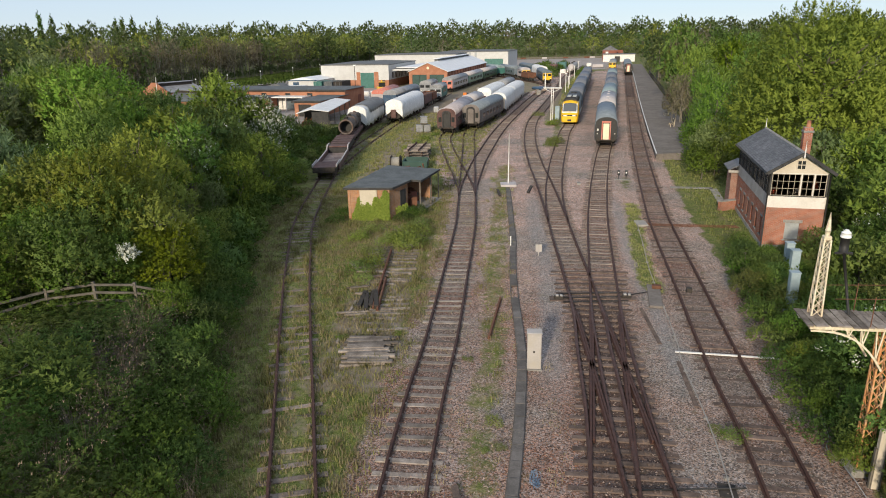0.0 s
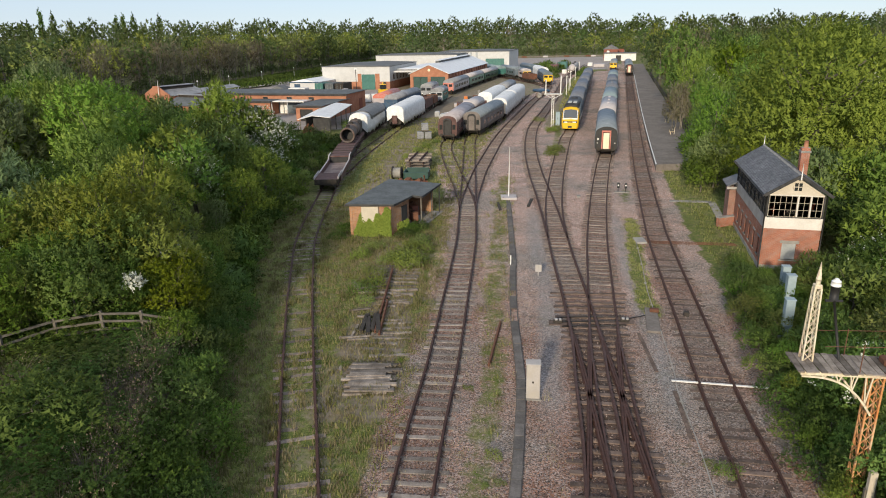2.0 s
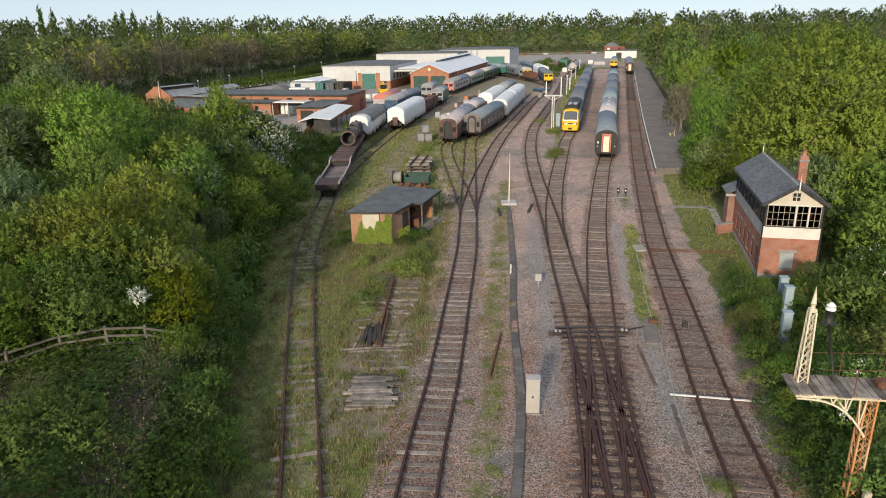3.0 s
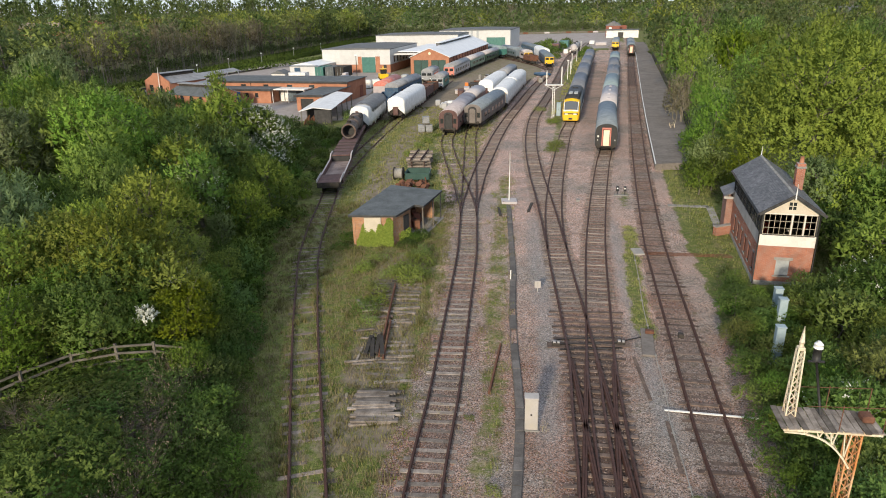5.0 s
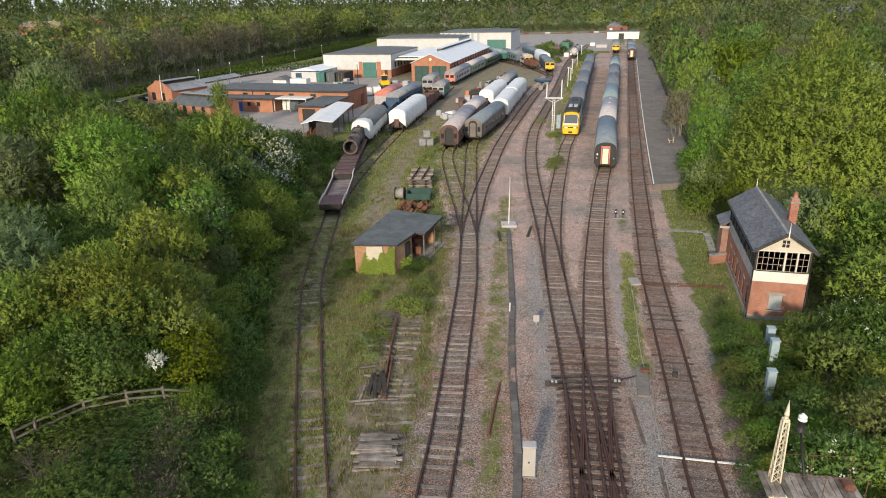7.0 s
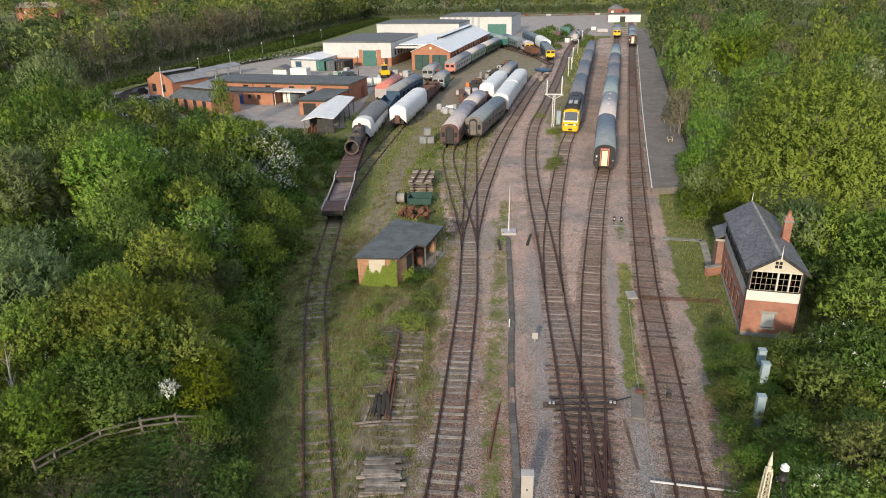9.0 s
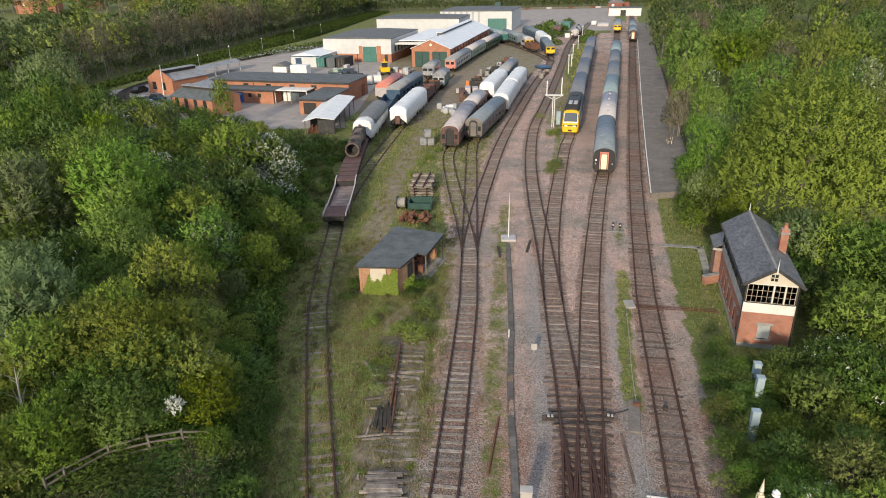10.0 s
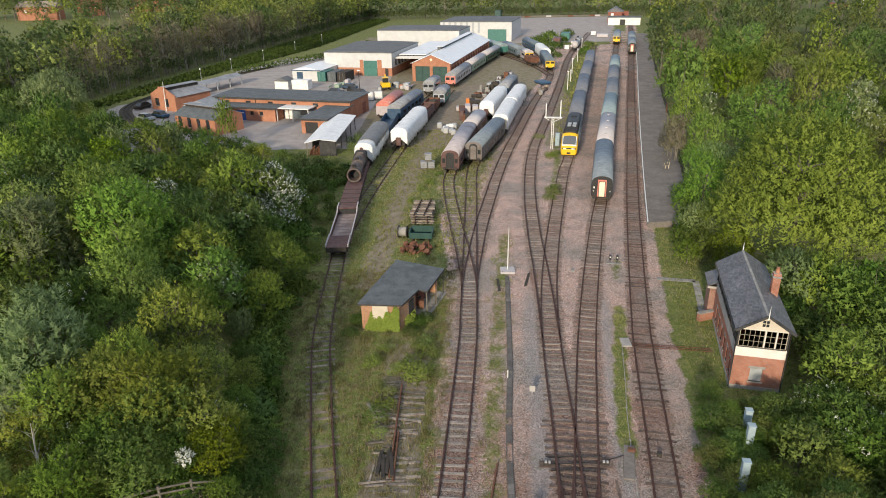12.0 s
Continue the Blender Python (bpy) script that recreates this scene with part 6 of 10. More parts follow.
def coupling_loco(x, y, h, L, body, nose, label, roof="roofgrey"):
    """A blunt-nosed diesel with a coloured warning end."""
    root = thing("locomotive", pose(x, y, RAIL_TOP, 0, 0, h), label, "locomotive", "stored rolling stock")
    part("body", prism(B(), [(-1.32, 0.95), (1.32, 0.95), (1.36, 2.8), (-1.36, 2.8)], 0.3, L), body, root)
    part("roof", prism(B(), arc_roof(1.36, 2.78, 0.85), 0.2, L, True), roof, root)
    part("nose", rbox(B(), -1.30, 1.30, 0.0, 0.5, 0.9, 2.75, 0.12), nose, root, "bright warning end")
    for s in (-0.65, 0.65):
        part("cab_window", rbox(B(), s - 0.5, s + 0.5, -0.02, 0.1, 2.0, 2.6, 0.02), "glass", root)
    for s in (-1, 1):
        part("marker_lamp", rod(B(), (s * 0.9, -0.05, 1.3), (s * 0.9, 0.02, 1.3), 0.12), "lampwhite", root)
    part("underframe", rbox(B(), -1.1, 1.1, 0.1, L - 0.1, 0.7, 0.96, 0.03), "dark", root)
    side_windows(root, 2, L - 2, 5, 1.2, 0.6, 2.1, 1.36)
    bogie(root, 2.6)
    bogie(root, L - 2.6)
    buffers(root, 0.05, -1)
    return root


def open_wagon(line, y, L, z0, z1, body, load, label, ends=True, hatch=False):
    x, h = at_line(line, y + L / 2)
    root = thing("wagon", pose(x, y + L / 2, RAIL_TOP, 0, 0, h), label, "railway wagon", "stored rolling stock")
    for s in (-1, 1):
        part("side", rbox(B(), s * 1.25 - 0.05, s * 1.25 + 0.05, -L / 2, L / 2, z0, z1, 0.015), body, root)
    for s in (-1, 1):
        part("end", rbox(B(), -1.2, 1.2, s * (L / 2 - 0.06) - 0.05, s * (L / 2 - 0.06) + 0.05, z0, z1, 0.015), body, root)
    part("floor", rbox(B(), -1.2, 1.2, -L / 2 + 0.1, L / 2 - 0.1, z0 - 0.12, z0 + 0.04, 0.01), load, root)
    part("underframe", rbox(B(), -1.0, 1.0, -L / 2, L / 2, z0 - 0.4, z0 - 0.12, 0.02), "dark", root)
    if load in ("rust", "earth"):
        r = random.Random(label)
        for i in range(14):
            bm = rbox(B(), *sorted((r.uniform(-1, 1), r.uniform(-1, 1))), *sorted((r.uniform(-L / 2 + 0.4, L / 2 - 0.4), r.uniform(-L / 2 + 0.4, L / 2 - 0.4))), z0, z1 - r.uniform(0.0, 0.5), 0.01)
            part("scrap_piece", bm, load, root)
    for yy in (-L * 0.3, L * 0.3):
        for s in (-0.75, 0.75):
            part("wheel", rod(B(), (s - 0.06, yy, 0.46), (s + 0.06, yy, 0.46), 0.46, n=12), "dark", root)
    buffers(root, -L / 2, -1)
    return root


# the blue and grey set beside the platform road
_roofs = ("roofblue", "roofpale", "roofteal", "roofslate", "roofslate", "roofteal")
_words = ("mottled blue-grey", "faded pale pinkish", "flat teal-grey", "sooty blue-grey", "sooty blue-grey", "teal-grey")
for i in range(6):
    coach("main", 82.0 + i * 19.72, 20.0, "coachblue", _roofs[i], f"blue passenger coach with a {_words[i]} roof", "gangway" if i == 0 else "plain", 8, group="coach set", band="bluewhite", ribs=0, vents=4 if i in (1, 3) else 0)
express_power_car(104.6)
for i in range(4):
    coach("set", 122.0 + i * 22.7, 23.0, "coachblue", "roofslate", "blue and grey express coach with a dark grey roof", "plain", 9, group="express set", band="bluewhite", rise=0.88)

# stored coaches on the yard roads
coach("yard", 95.6, 19.2, "maroon", "roofbrown", "derelict maroon coach with a brownish grey roof", "old", 8, low="brownred")
coach("yard", 115.2, 10.0, "maroon", "roofpale", "short faded coach with a pale grey roof", "plain", 3)
coach("carriage", 100.6, 18.0, "grimygrey", "roofblue", "weathered brown van with tied-down grey roof sheets", "old", 6, low="grimygrey", ribs=9)
sheeted("carriage", 120.5, 15.5, "tarp", "coach under white sheets with a bare yellow cab end", seed=3, hole=False, flap=True)
sheeted("carriage", 136.5, 16.5, "tarp", "coach wrapped in ragged white sheeting", seed=4, hole=False)
sheeted("yard", 133.0, 18.0, "tarp", "coach wrapped in taut white sheeting", seed=5, hole=False)
coach("yard", 152.5, 14.5, "coachblue", "roofgrey", "grey-roofed coach behind the sheeted ones", "plain", 5)

# the western siding: wagons, boiler, sheeted coach
def well_wagon():
    """A long wagon: raised decks at both ends, a pale floor in the well between."""
    x, h = at_line("west", 65.4)
    x2, _ = at_line("west", 86.0)
    h = math.degrees(math.atan2(-(x2 - x), 20.6))
    root = thing("well_wagon", pose(x, 65.3, RAIL_TOP, 0, 0, h), "long brown well wagon with pale dusty floor and white-edged sides", "railway wagon", "stored rolling stock")
    for a, b, z in ((0.0, 3.4, 1.22), (11.9, 21.2, 1.5)):
        part("deck", rbox(B(), -1.18, 1.18, a, b, z - 0.16, z, 0.03), "brownred", root, "raised brown end deck")
        part("deck_skirt", rbox(B(), -1.1, 1.1, a + 0.1, b - 0.1, 0.66, z - 0.16, 0.03), "dark", root)
    for y in (13.7, 15.5, 17.3, 19.1):
        part("deck_batten", rbox(B(), -1.18, 1.18, y, y + 0.12, 1.5, 1.55, 0.01), "dark", root)
    part("floor", rbox(B(), -1.1, 1.1, 3.4, 11.9, 0.62, 0.74, 0.02), "dustfloor", root, "pale dusty well floor")
    for k in range(7):
        part("floor_seam", box(B(), -1.08, 1.08, 4.4 + k, 4.44 + k, 0.742, 0.75), "brownred", root)
    part("bulkhead", rbox(B(), -1.1, 1.1, 11.72, 11.88, 0.74, 1.34, 0.02), "black", root, "dark step up to the rear deck")
    for s in (-1, 1):
        part("side", rbox(B(), s * 1.2 - 0.06, s * 1.2 + 0.06, 2.2, 12.4, 0.52, 1.16, 0.02), "brownred", root)
        edge = bar(B(), (s * 1.22, 2.2, 1.2), (s * 1.22, 11.0, 1.2), 0.13, 0.07)
        bar(edge, (s * 1.22, 11.0, 1.2), (s * 1.22, 12.0, 1.62), 0.13, 0.07)
        bar(edge, (s * 1.22, 12.0, 1.62), (s * 1.22, 13.6, 1.62), 0.13, 0.07)
        part("side_rail", edge, "roofpale", root, "pale worn top edge")
        part("deck_edge", rbox(B(), s * 1.22 - 0.05, s * 1.22 + 0.05, 0.0, 3.3, 1.22, 1.5, 0.02), "roofpale", root, "pale worn deck edge")
    part("headstock", rbox(B(), -1.2, 1.2, -0.12, 0.0, 0.66, 1.22, 0.02), "dark", root)
    for yy in (0.9, 1.9, 17.6, 19.8):
        for s in (-0.75, 0.75):
            part("wheel", rod(B(), (s - 0.06, yy, 0.42), (s + 0.06, yy, 0.42), 0.42, n=12), "dark", root)
    buffers(root, 0.0, -1)


well_wagon()


def boiler():
    x, h = at_line("west", 92)
    root = thing("steam_locomotive", pose(x, 88.3, RAIL_TOP, 0, 0, h), "stripped rusty steam locomotive with an open smokebox", "locomotive", "stored rolling stock")
    bm = B()
    n = 24
    for r, a, b in ((0.9, 1.9, 5.0), (0.94, 5.0, 9.0)):
        rod(bm, (0, a, 2.3), (0, b, 2.3), r, n=n)
    part("boiler", bm, "boilerrust", root)
    bm = B()
    rings = []
    for rr, yy in ((0.80, 1.7), (0.80, -0.04), (0.86, -0.10), (1.0, -0.10), (1.03, -0.02), (0.96, 0.04), (0.96, 1.9)):
        rings.append([bm.verts.new((math.cos(6.28319 * i / n) * rr, yy, 2.28 + math.sin(6.28319 * i / n) * rr)) for i in range(n)])
    for lo, hi in zip(rings, rings[1:]):
        for i in range(n):
            bm.faces.new((lo[i - 1], lo[i], hi[i], hi[i - 1]))
    bm.faces.new(rings[-1])
    bmesh.ops.recalc_face_normals(bm, faces=bm.faces)
    part("smokebox", bm, "boilerrust", root, "open rusty smokebox with a rolled rim")
    # black disc added inside the mouth, in place of its shade
    part("tube_plate", rod(B(), (0, 1.6, 2.28), (0, 1.66, 2.28), 0.79, n=n), "black", root, "black disc standing for the dark inside")
    part("chimney", rod(B(), (0, 1.0, 3.1), (0, 1.0, 3.55), 0.24, 0.28, 12), "dark", root)
    part("dome", rod(B(), (0, 5.0, 3.0), (0, 5.0, 3.5), 0.36, 0.2, 12), "dark", root)
    part("frame", rbox(B(), -1.15, 1.15, -1.0, 11.2, 0.75, 1.15, 0.04), "brownred", root)
    part("firebox", rbox(B(), -0.9, 0.9, 7.6, 11.0, 1.1, 3.1, 0.25), "dark", root)
    for yy in (1.2, 3.4, 5.4, 7.4):
        for s in (-0.75, 0.75):
            part("wheel", rod(B(), (s - 0.07, yy, 0.62), (s + 0.07, yy, 0.62), 0.62, n=16), "dark", root)
    buffers(root, -1.0, -1)


boiler()
SHEETED = sheeted("west", 100.2, 15.6, "tarp", "coach under grey sheeting with a white torn front", seed=1)
# the grey cover lashed over the top of the first sheet
_bm = B()
_rows = []
for i in range(28):
    yy = 2.4 + i * 0.48
    _rows.append([_bm.verts.new((px, yy, pz + 0.03 * math.sin(i * 1.9 + px * 4))) for px, pz in ((-1.57, 2.75 + 0.12 * math.sin(i * 1.3)), (-1.54, 3.12), (-1.24, 3.6), (-0.57, 3.86), (0, 3.9), (0.57, 3.86), (1.24, 3.6), (1.54, 3.12), (1.57, 2.6 + 0.14 * math.sin(i * 1.7)))])
for a, b in zip(_rows, _rows[1:]):
    for j in range(8):
        _bm.faces.new((a[j], a[j + 1], b[j + 1], b[j])).smooth = True
bmesh.ops.solidify(_bm, geom=_bm.faces[:], thickness=0.025)
part("grey_cover", _bm, "tarpgrey", SHEETED, "grey cover over the top")
part("torn_hole", rod(B(), (-0.35, -0.12, 2.75), (-0.3, -0.02, 2.75), 0.42, n=9), "brownred", SHEETED, "brown hole torn in the end")
open_wagon("west", 117.5, 12.5, 1.1, 2.3, "coachblue", "coachblue", "blue open wagon with a rusty patch")
coach("west", 131.0, 17.5, "coachblue", "roofgrey", "coach with a blue-grey curved roof", "plain", 5)
sheeted("loop", 110.3, 19.0, "tarp", "coach wrapped in clean white sheeting with a torn end", seed=2)
open_wagon("loop", 130.6, 8.0, 1.1, 2.6, "brownred", "rust", "brown open wagon loaded with scrap")
open_wagon("loop", 139.4, 5.0, 1.1, 2.5, "rust", "earth", "rusty wagon filled with sandy spoil")
coupling_loco(-4.6, 146.5, -8, 8.0, "teal", "tarpgrey", "small teal shunting engine with striped ends", "roofgrey")
coupling_loco(-7.6, 160.0, -10, 8.5, "roofpale", "roofgrey", "pale grey shunting engine", "roofgrey")
_d = coach("west", 133.5, 13.5, "roofbrown", "redpale", "coach with a faded red-edged roof", "plain", 4)
_d.matrix_basis = pose(-15.6, 133.8, RAIL_TOP, 0, 0, -8)


def railcar(x, y, h, L, body, roof, label, front=None):
    c = coach("west", 120, L, body, roof, label, "plain", 8, "railcar", "railcar set")
    c.matrix_basis = pose(x, y, RAIL_TOP, 0, 0, h)
    if front:
        part("cab_front", rbox(B(), -1.34, 1.34, -0.12, 0.1, 0.95, 2.9, 0.05), front, c, "faded red cab front")
        for s in (-0.62, 0.62):
            part("cab_window", rbox(B(), s - 0.45, s + 0.45, -0.15, -0.1, 1.95, 2.6, 0.01), "glass", c)
    return c


railcar(-2.5, 170.5, -12.5, 19.0, "roofpale", "roofgrey", "grey railcar with a faded red front", "redpale")
railcar(1.9, 190.2, -13.5, 19.0, "greenpale", "roofpale", "dull green railcar trailer", None)
railcar(6.6, 209.4, -15.0, 20.0, "green", "roofpale", "dark green railcar trailer", None)
coupling_loco(25.75, 196.0, -1.0, 19.5, "coachblue", "yellow", "blue diesel locomotive with a yellow end", "bluewhite")
sheeted("curve", 217.0, 16.0, "tarp", "white-sheeted coach on the curve", seed=8, hole=False)
coach("curve", 234.0, 18.0, "coachblue", "bluewhite", "blue and grey coach on the far curve", "plain", 6)
_e = coach("curve", 222.0, 17.0, "bluewhite", "roofblue", "blue-grey coach beside the shed road", "plain", 6)
_e.matrix_basis = pose(19.6, 224.0, RAIL_TOP, 0, 0, 14)
_f = coach("curve", 222.0, 18.0, "teal", "roofteal", "teal coach outside the far shed", "plain", 5)
_f.matrix_basis = pose(14.6, 232.0, RAIL_TOP, 0, 0, 18)
_w = open_wagon("shed", 205.5, 6.5, 1.1, 2.5, "rust", "rust", "rusty scrap wagon with an orange end")
coupling_loco(21.5, 214.5, 10, 6.0, "roofbrown", "yellow", "small pale rail vehicle with a yellow front", "roofpale")


def tank_wagon(x, y, h):
    root = thing("tank_wagon", pose(x, y, RAIL_TOP, 0, 0, h), "grimy silver tank wagon on the far siding", "railway wagon", "stored rolling stock")
    bm = rod(B(), (0, 0, 2.2), (0, 7.5, 2.2), 1.2, n=20)
    part("tank", bm, "roofgrey", root)
    part("tank_end", rod(B(), (0, -0.25, 2.2), (0, 0.0, 2.2), 0.8, 1.19, 20), "roofpale", root, "pale domed end")
    part("dome", rod(B(), (0, 3.6, 3.3), (0, 3.6, 3.75), 0.35, n=10), "dark", root)
    part("underframe", rbox(B(), -1.0, 1.0, -0.2, 7.7, 0.75, 1.05, 0.03), "dark", root)
    for yy in (1.5, 6.0):
        for s in (-0.75, 0.75):
            part("wheel", rod(B(), (s - 0.06, yy, 0.46), (s + 0.06, yy, 0.46), 0.46, n=12), "dark", root)


tank_wagon(39.6, 240.5, -14)
tank_wagon(41.7, 249.5, -14)
coupling_loco(57.6, 257.5, -13, 19, "coachblue", "yellow", "distant blue railcar with a yellow end", "roofblue")
_g = coach("platform", 228.0, 20.0, "coachblue", "roofblue", "blue coach with an orange door at the platform", "gangway", 7, band="bluewhite")
_g2 = coach("platform", 248.0, 20.0, "coachblue", "roofblue", "second blue coach at the far platform", "plain", 7, band="bluewhite")


# ---- buildings ----
def slab(bm, pts, z0, z1):
    """A flat slab over a plan polygon."""
    lo = [bm.verts.new((x, y, z0)) for x, y in pts]
    hi = [bm.verts.new((x, y, z1)) for x, y in pts]
    n = len(pts)
    for i in range(n):
        bm.faces.new((lo[i - 1], lo[i], hi[i], hi[i - 1]))
    bm.faces.new(lo[::-1])
    bm.faces.new(hi)
    bmesh.ops.recalc_face_normals(bm, faces=bm.faces)
    return bm


def walls(bm, w, d, h, t=0.23, gaps=()):
    """Four walls of a plan w x d (front at y = 0). gaps: (side, a, b, z0, z1) cut through."""
    for side in "fblr":
        n = w if side in "fb" else d
        cuts = sorted(g[1:] for g in gaps if g[0] == side)
        a = 0.0 if side in "fb" else t
        end = n if side in "fb" else n - t

        def piece(u0, u1, z0, z1):
            if u1 - u0 < 1e-4 or z1 - z0 < 1e-4:
                return
            if side == "f":
                box(bm, u0, u1, 0, t, z0, z1)
            elif side == "b":
                box(bm, u0, u1, d - t, d, z0, z1)
            elif side == "l":
                box(bm, 0, t, u0, u1, z0, z1)
            else:
                box(bm, w - t, w, u0, u1, z0, z1)
        for g0, g1, z0, z1 in cuts:
            piece(a, g0, 0, h)
            piece(g0, g1, 0, z0)
            piece(g0, g1, z1, h)
            a = g1
        piece(a, end, 0, h)
    return bm


def sash(root, m, w, h, nx, ny, bar_w=0.035, name="window", frame="whitepaint", glass="glass"):
    """A window with frame, glazing bars and one pane for each light; it lies in x and z, facing -y."""
    win = new(name)
    win.empty_display_size = 0.1
    win.parent = root
    win.matrix_basis = m
    bm = B()
    for i in range(nx + 1):
        x = w * i / nx
        e = 0.055 if i in (0, nx) else bar_w
        box(bm, x - e / 2, x + e / 2, -0.03, 0.03, 0, h)
    for j in range(ny + 1):
        z = h * j / ny
        e = 0.055 if j in (0, ny) else bar_w
        for i in range(nx):
            box(bm, w * i / nx + 0.02, w * (i + 1) / nx - 0.02, -0.026, 0.026, z - e / 2, z + e / 2)
    part("frame", bm, frame, win)
    pw, ph = w / nx, h / ny
    key = ("sash", round(pw, 3), round(ph, 3), glass)
    for i in range(nx):
        for j in range(ny):
            mm = pose(pw * (i + 0.5), 0, ph * (j + 0.5))
            if key in _pane:
                share("pane", _pane[key], win, mm)
            else:
                _pane[key] = part("pane", box(B(), -pw / 2, pw / 2, -0.006, 0.006, -ph / 2, ph / 2), glass, win, m=mm)
    return win


def signal_box():
    W, D, H1, H2, H3 = 3.42, 11.1, 2.85, 3.62, 5.12
    root = thing("signal_box", pose(20.78, 41.5, 0, 0, 0, -12.6), "two-storey brick signal box with cream timber cabin and slate roof", "building")
    gaps = [("f", 1.25, 2.1, 0.75, 1.85)]
    for i in range(6):
        gaps.append(("l", 0.8 + i * 1.6, 1.35 + i * 1.6, 0.75, 1.95))
    bmw = walls(B(), W, D, H1, 0.25, gaps)
    part("wall", bmw, "brickred", root, "red brick base walls")
    part("plinth", box(B(), -0.04, W + 0.04, -0.04, D + 0.04, 0, 0.32), "concrete", root)
    # boarded window and lintels
    part("boarded_window", box(B(), 1.25, 2.1, 0.10, 0.14, 0.75, 1.85), "steelgrey", root, "grey board in the window opening")
    part("lintel", rbox(B(), 1.1, 2.25, -0.03, 0.12, 1.86, 2.06, 0.01), "concrete", root)
    part("sill", rbox(B(), 1.15, 2.2, -0.07, 0.12, 0.66, 0.75, 0.01), "concrete", root)
    for i in range(6):
        y0 = 0.8 + i * 1.6
        part("window", box(B(), 0.12, 0.16, y0, y0 + 0.55, 0.75, 1.95), "brickdark", root, "bricked-up narrow window")
        part("lintel", rbox(B(), -0.03, 0.12, y0 - 0.1, y0 + 0.65, 1.955, 2.11, 0.01), "concrete", root)
        part("sill", rbox(B(), -0.06, 0.12, y0 - 0.05, y0 + 0.6, 0.67, 0.75, 0.01), "concrete", root)
    # weatherboards, each a plank
    n = 5
    for j in range(n):
        z0 = H1 + (H2 - H1) * j / n
        z1 = H1 + (H2 - H1) * (j + 1) / n
        bm = B()
        v = [bm.verts.new(p) for p in ((0, -0.035, z0), (W, -0.035, z0), (W, -0.008, z1), (0, -0.008, z1), (0, 0.1, z0), (W, 0.1, z0), (W, 0.1, z1), (0, 0.1, z1))]
        for q in ((0, 1, 2, 3), (5, 4, 7, 6), (4, 0, 3, 7), (1, 5, 6, 2), (4, 5, 1, 0), (3, 2, 6, 7)):
            bm.faces.new([v[i] for i in q])
        part("board", bm, "whiteboard", root)
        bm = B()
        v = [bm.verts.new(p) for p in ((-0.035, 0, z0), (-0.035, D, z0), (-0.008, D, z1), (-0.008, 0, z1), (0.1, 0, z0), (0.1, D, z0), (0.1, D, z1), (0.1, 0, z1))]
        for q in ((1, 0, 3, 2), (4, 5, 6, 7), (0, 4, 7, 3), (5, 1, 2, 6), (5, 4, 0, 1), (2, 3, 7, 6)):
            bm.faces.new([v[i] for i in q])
        # side boards greyer than the front: the side's shade put into the colour
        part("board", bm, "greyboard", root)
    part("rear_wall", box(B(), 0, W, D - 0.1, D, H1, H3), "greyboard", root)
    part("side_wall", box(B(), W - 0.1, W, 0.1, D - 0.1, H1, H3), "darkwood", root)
    part("floor", box(B(), 0.26, W - 0.26, 0.26, D - 0.26, H1 - 0.1, H1), "fencewood", root)
    # windows of the cabin
    for x, w, n in ((0.13, 1.66, 5), (1.88, 0.67, 2), (2.63, 0.66, 2)):
        sash(root, pose(x, 0.05, H2 + 0.03), w, H3 - H2 - 0.10, n, 3, 0.028, frame="windowcream", glass="clearglass")
    for x, mt in ((0.0, "darkwood"), (1.8, "whiteboard"), (2.555, "whiteboard"), (3.31, "darkwood")):
        part("window_post", box(B(), x, x + (0.11 if mt == "darkwood" else 0.07), -0.02, 0.10, H2 if mt == "darkwood" else H2 + 0.045, H3), mt, root)
    part("window_sill", box(B(), 0.11, 3.31, -0.05, 0.10, H2 - 0.02, H2 + 0.03), "darkwood", root)
    part("window_head", box(B(), 0.11, 3.31, -0.015, 0.095, H3 - 0.06, H3), "whiteboard", root)
    part("desk", rbox(B(), 1.3, 2.4, 0.5, 1.1, H1, H2 + 0.25, 0.02), "fencewood", root, "wooden desk inside the cabin")
    part("notice", box(B(), 1.62, 1.9, 0.3, 0.32, H2 + 0.15, H2 + 0.42), "whitepaint", root, "white notice behind the glass")
    part("block_instrument", rbox(B(), 2.7, 3.0, 0.55, 0.9, H2 + 0.3, H2 + 0.9, 0.03), "red", root, "red block instrument")
    part("curtain", box(B(), 0.18, 0.24, 0.3, 0.9, H2 + 0.1, H3 - 0.2), "cream", root)
    # side windows framed darker too, for the shade on that side
    for i in range(8):
        sash(root, pose(0.05, 0.18 + (i + 1) * 1.36, H2 + 0.02, 0, 0, -90), 1.24, H3 - H2 - 0.2, 3, 3, frame="darkwood", glass="glassgrey")
    for i in range(9):
        part("window_post", box(B(), -0.02, 0.1, 0.1 + i * 1.36, 0.18 + i * 1.36 if i < 8 else D, H2, H3), "darkwood", root)
    part("window_head", box(B(), -0.018, 0.1, 0.1, D, H3 - 0.16, H3 + 0.02), "darkwood", root)
    # inside things seen through the glass
    part("instrument_shelf", box(B(), 0.5, 2.9, 0.6, 0.75, 4.3, 4.36), "fencewood", root)
    part("lever_frame", box(B(), 0.6, 1.1, 2.5, 8.0, H1, 3.7), "red", root)
    # gable and roof
    ridge, eave, ov = 6.5, 5.18, 0.3
    bm = B()
    prism(bm, [(0.0, H3), (W, H3), (W, H3 + 0.03), (W / 2, ridge - 0.12), (0, H3 + 0.03)], 0.0, 0.12)
    part("gable", bm, "cream", root, "cream boarded gable")
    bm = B()
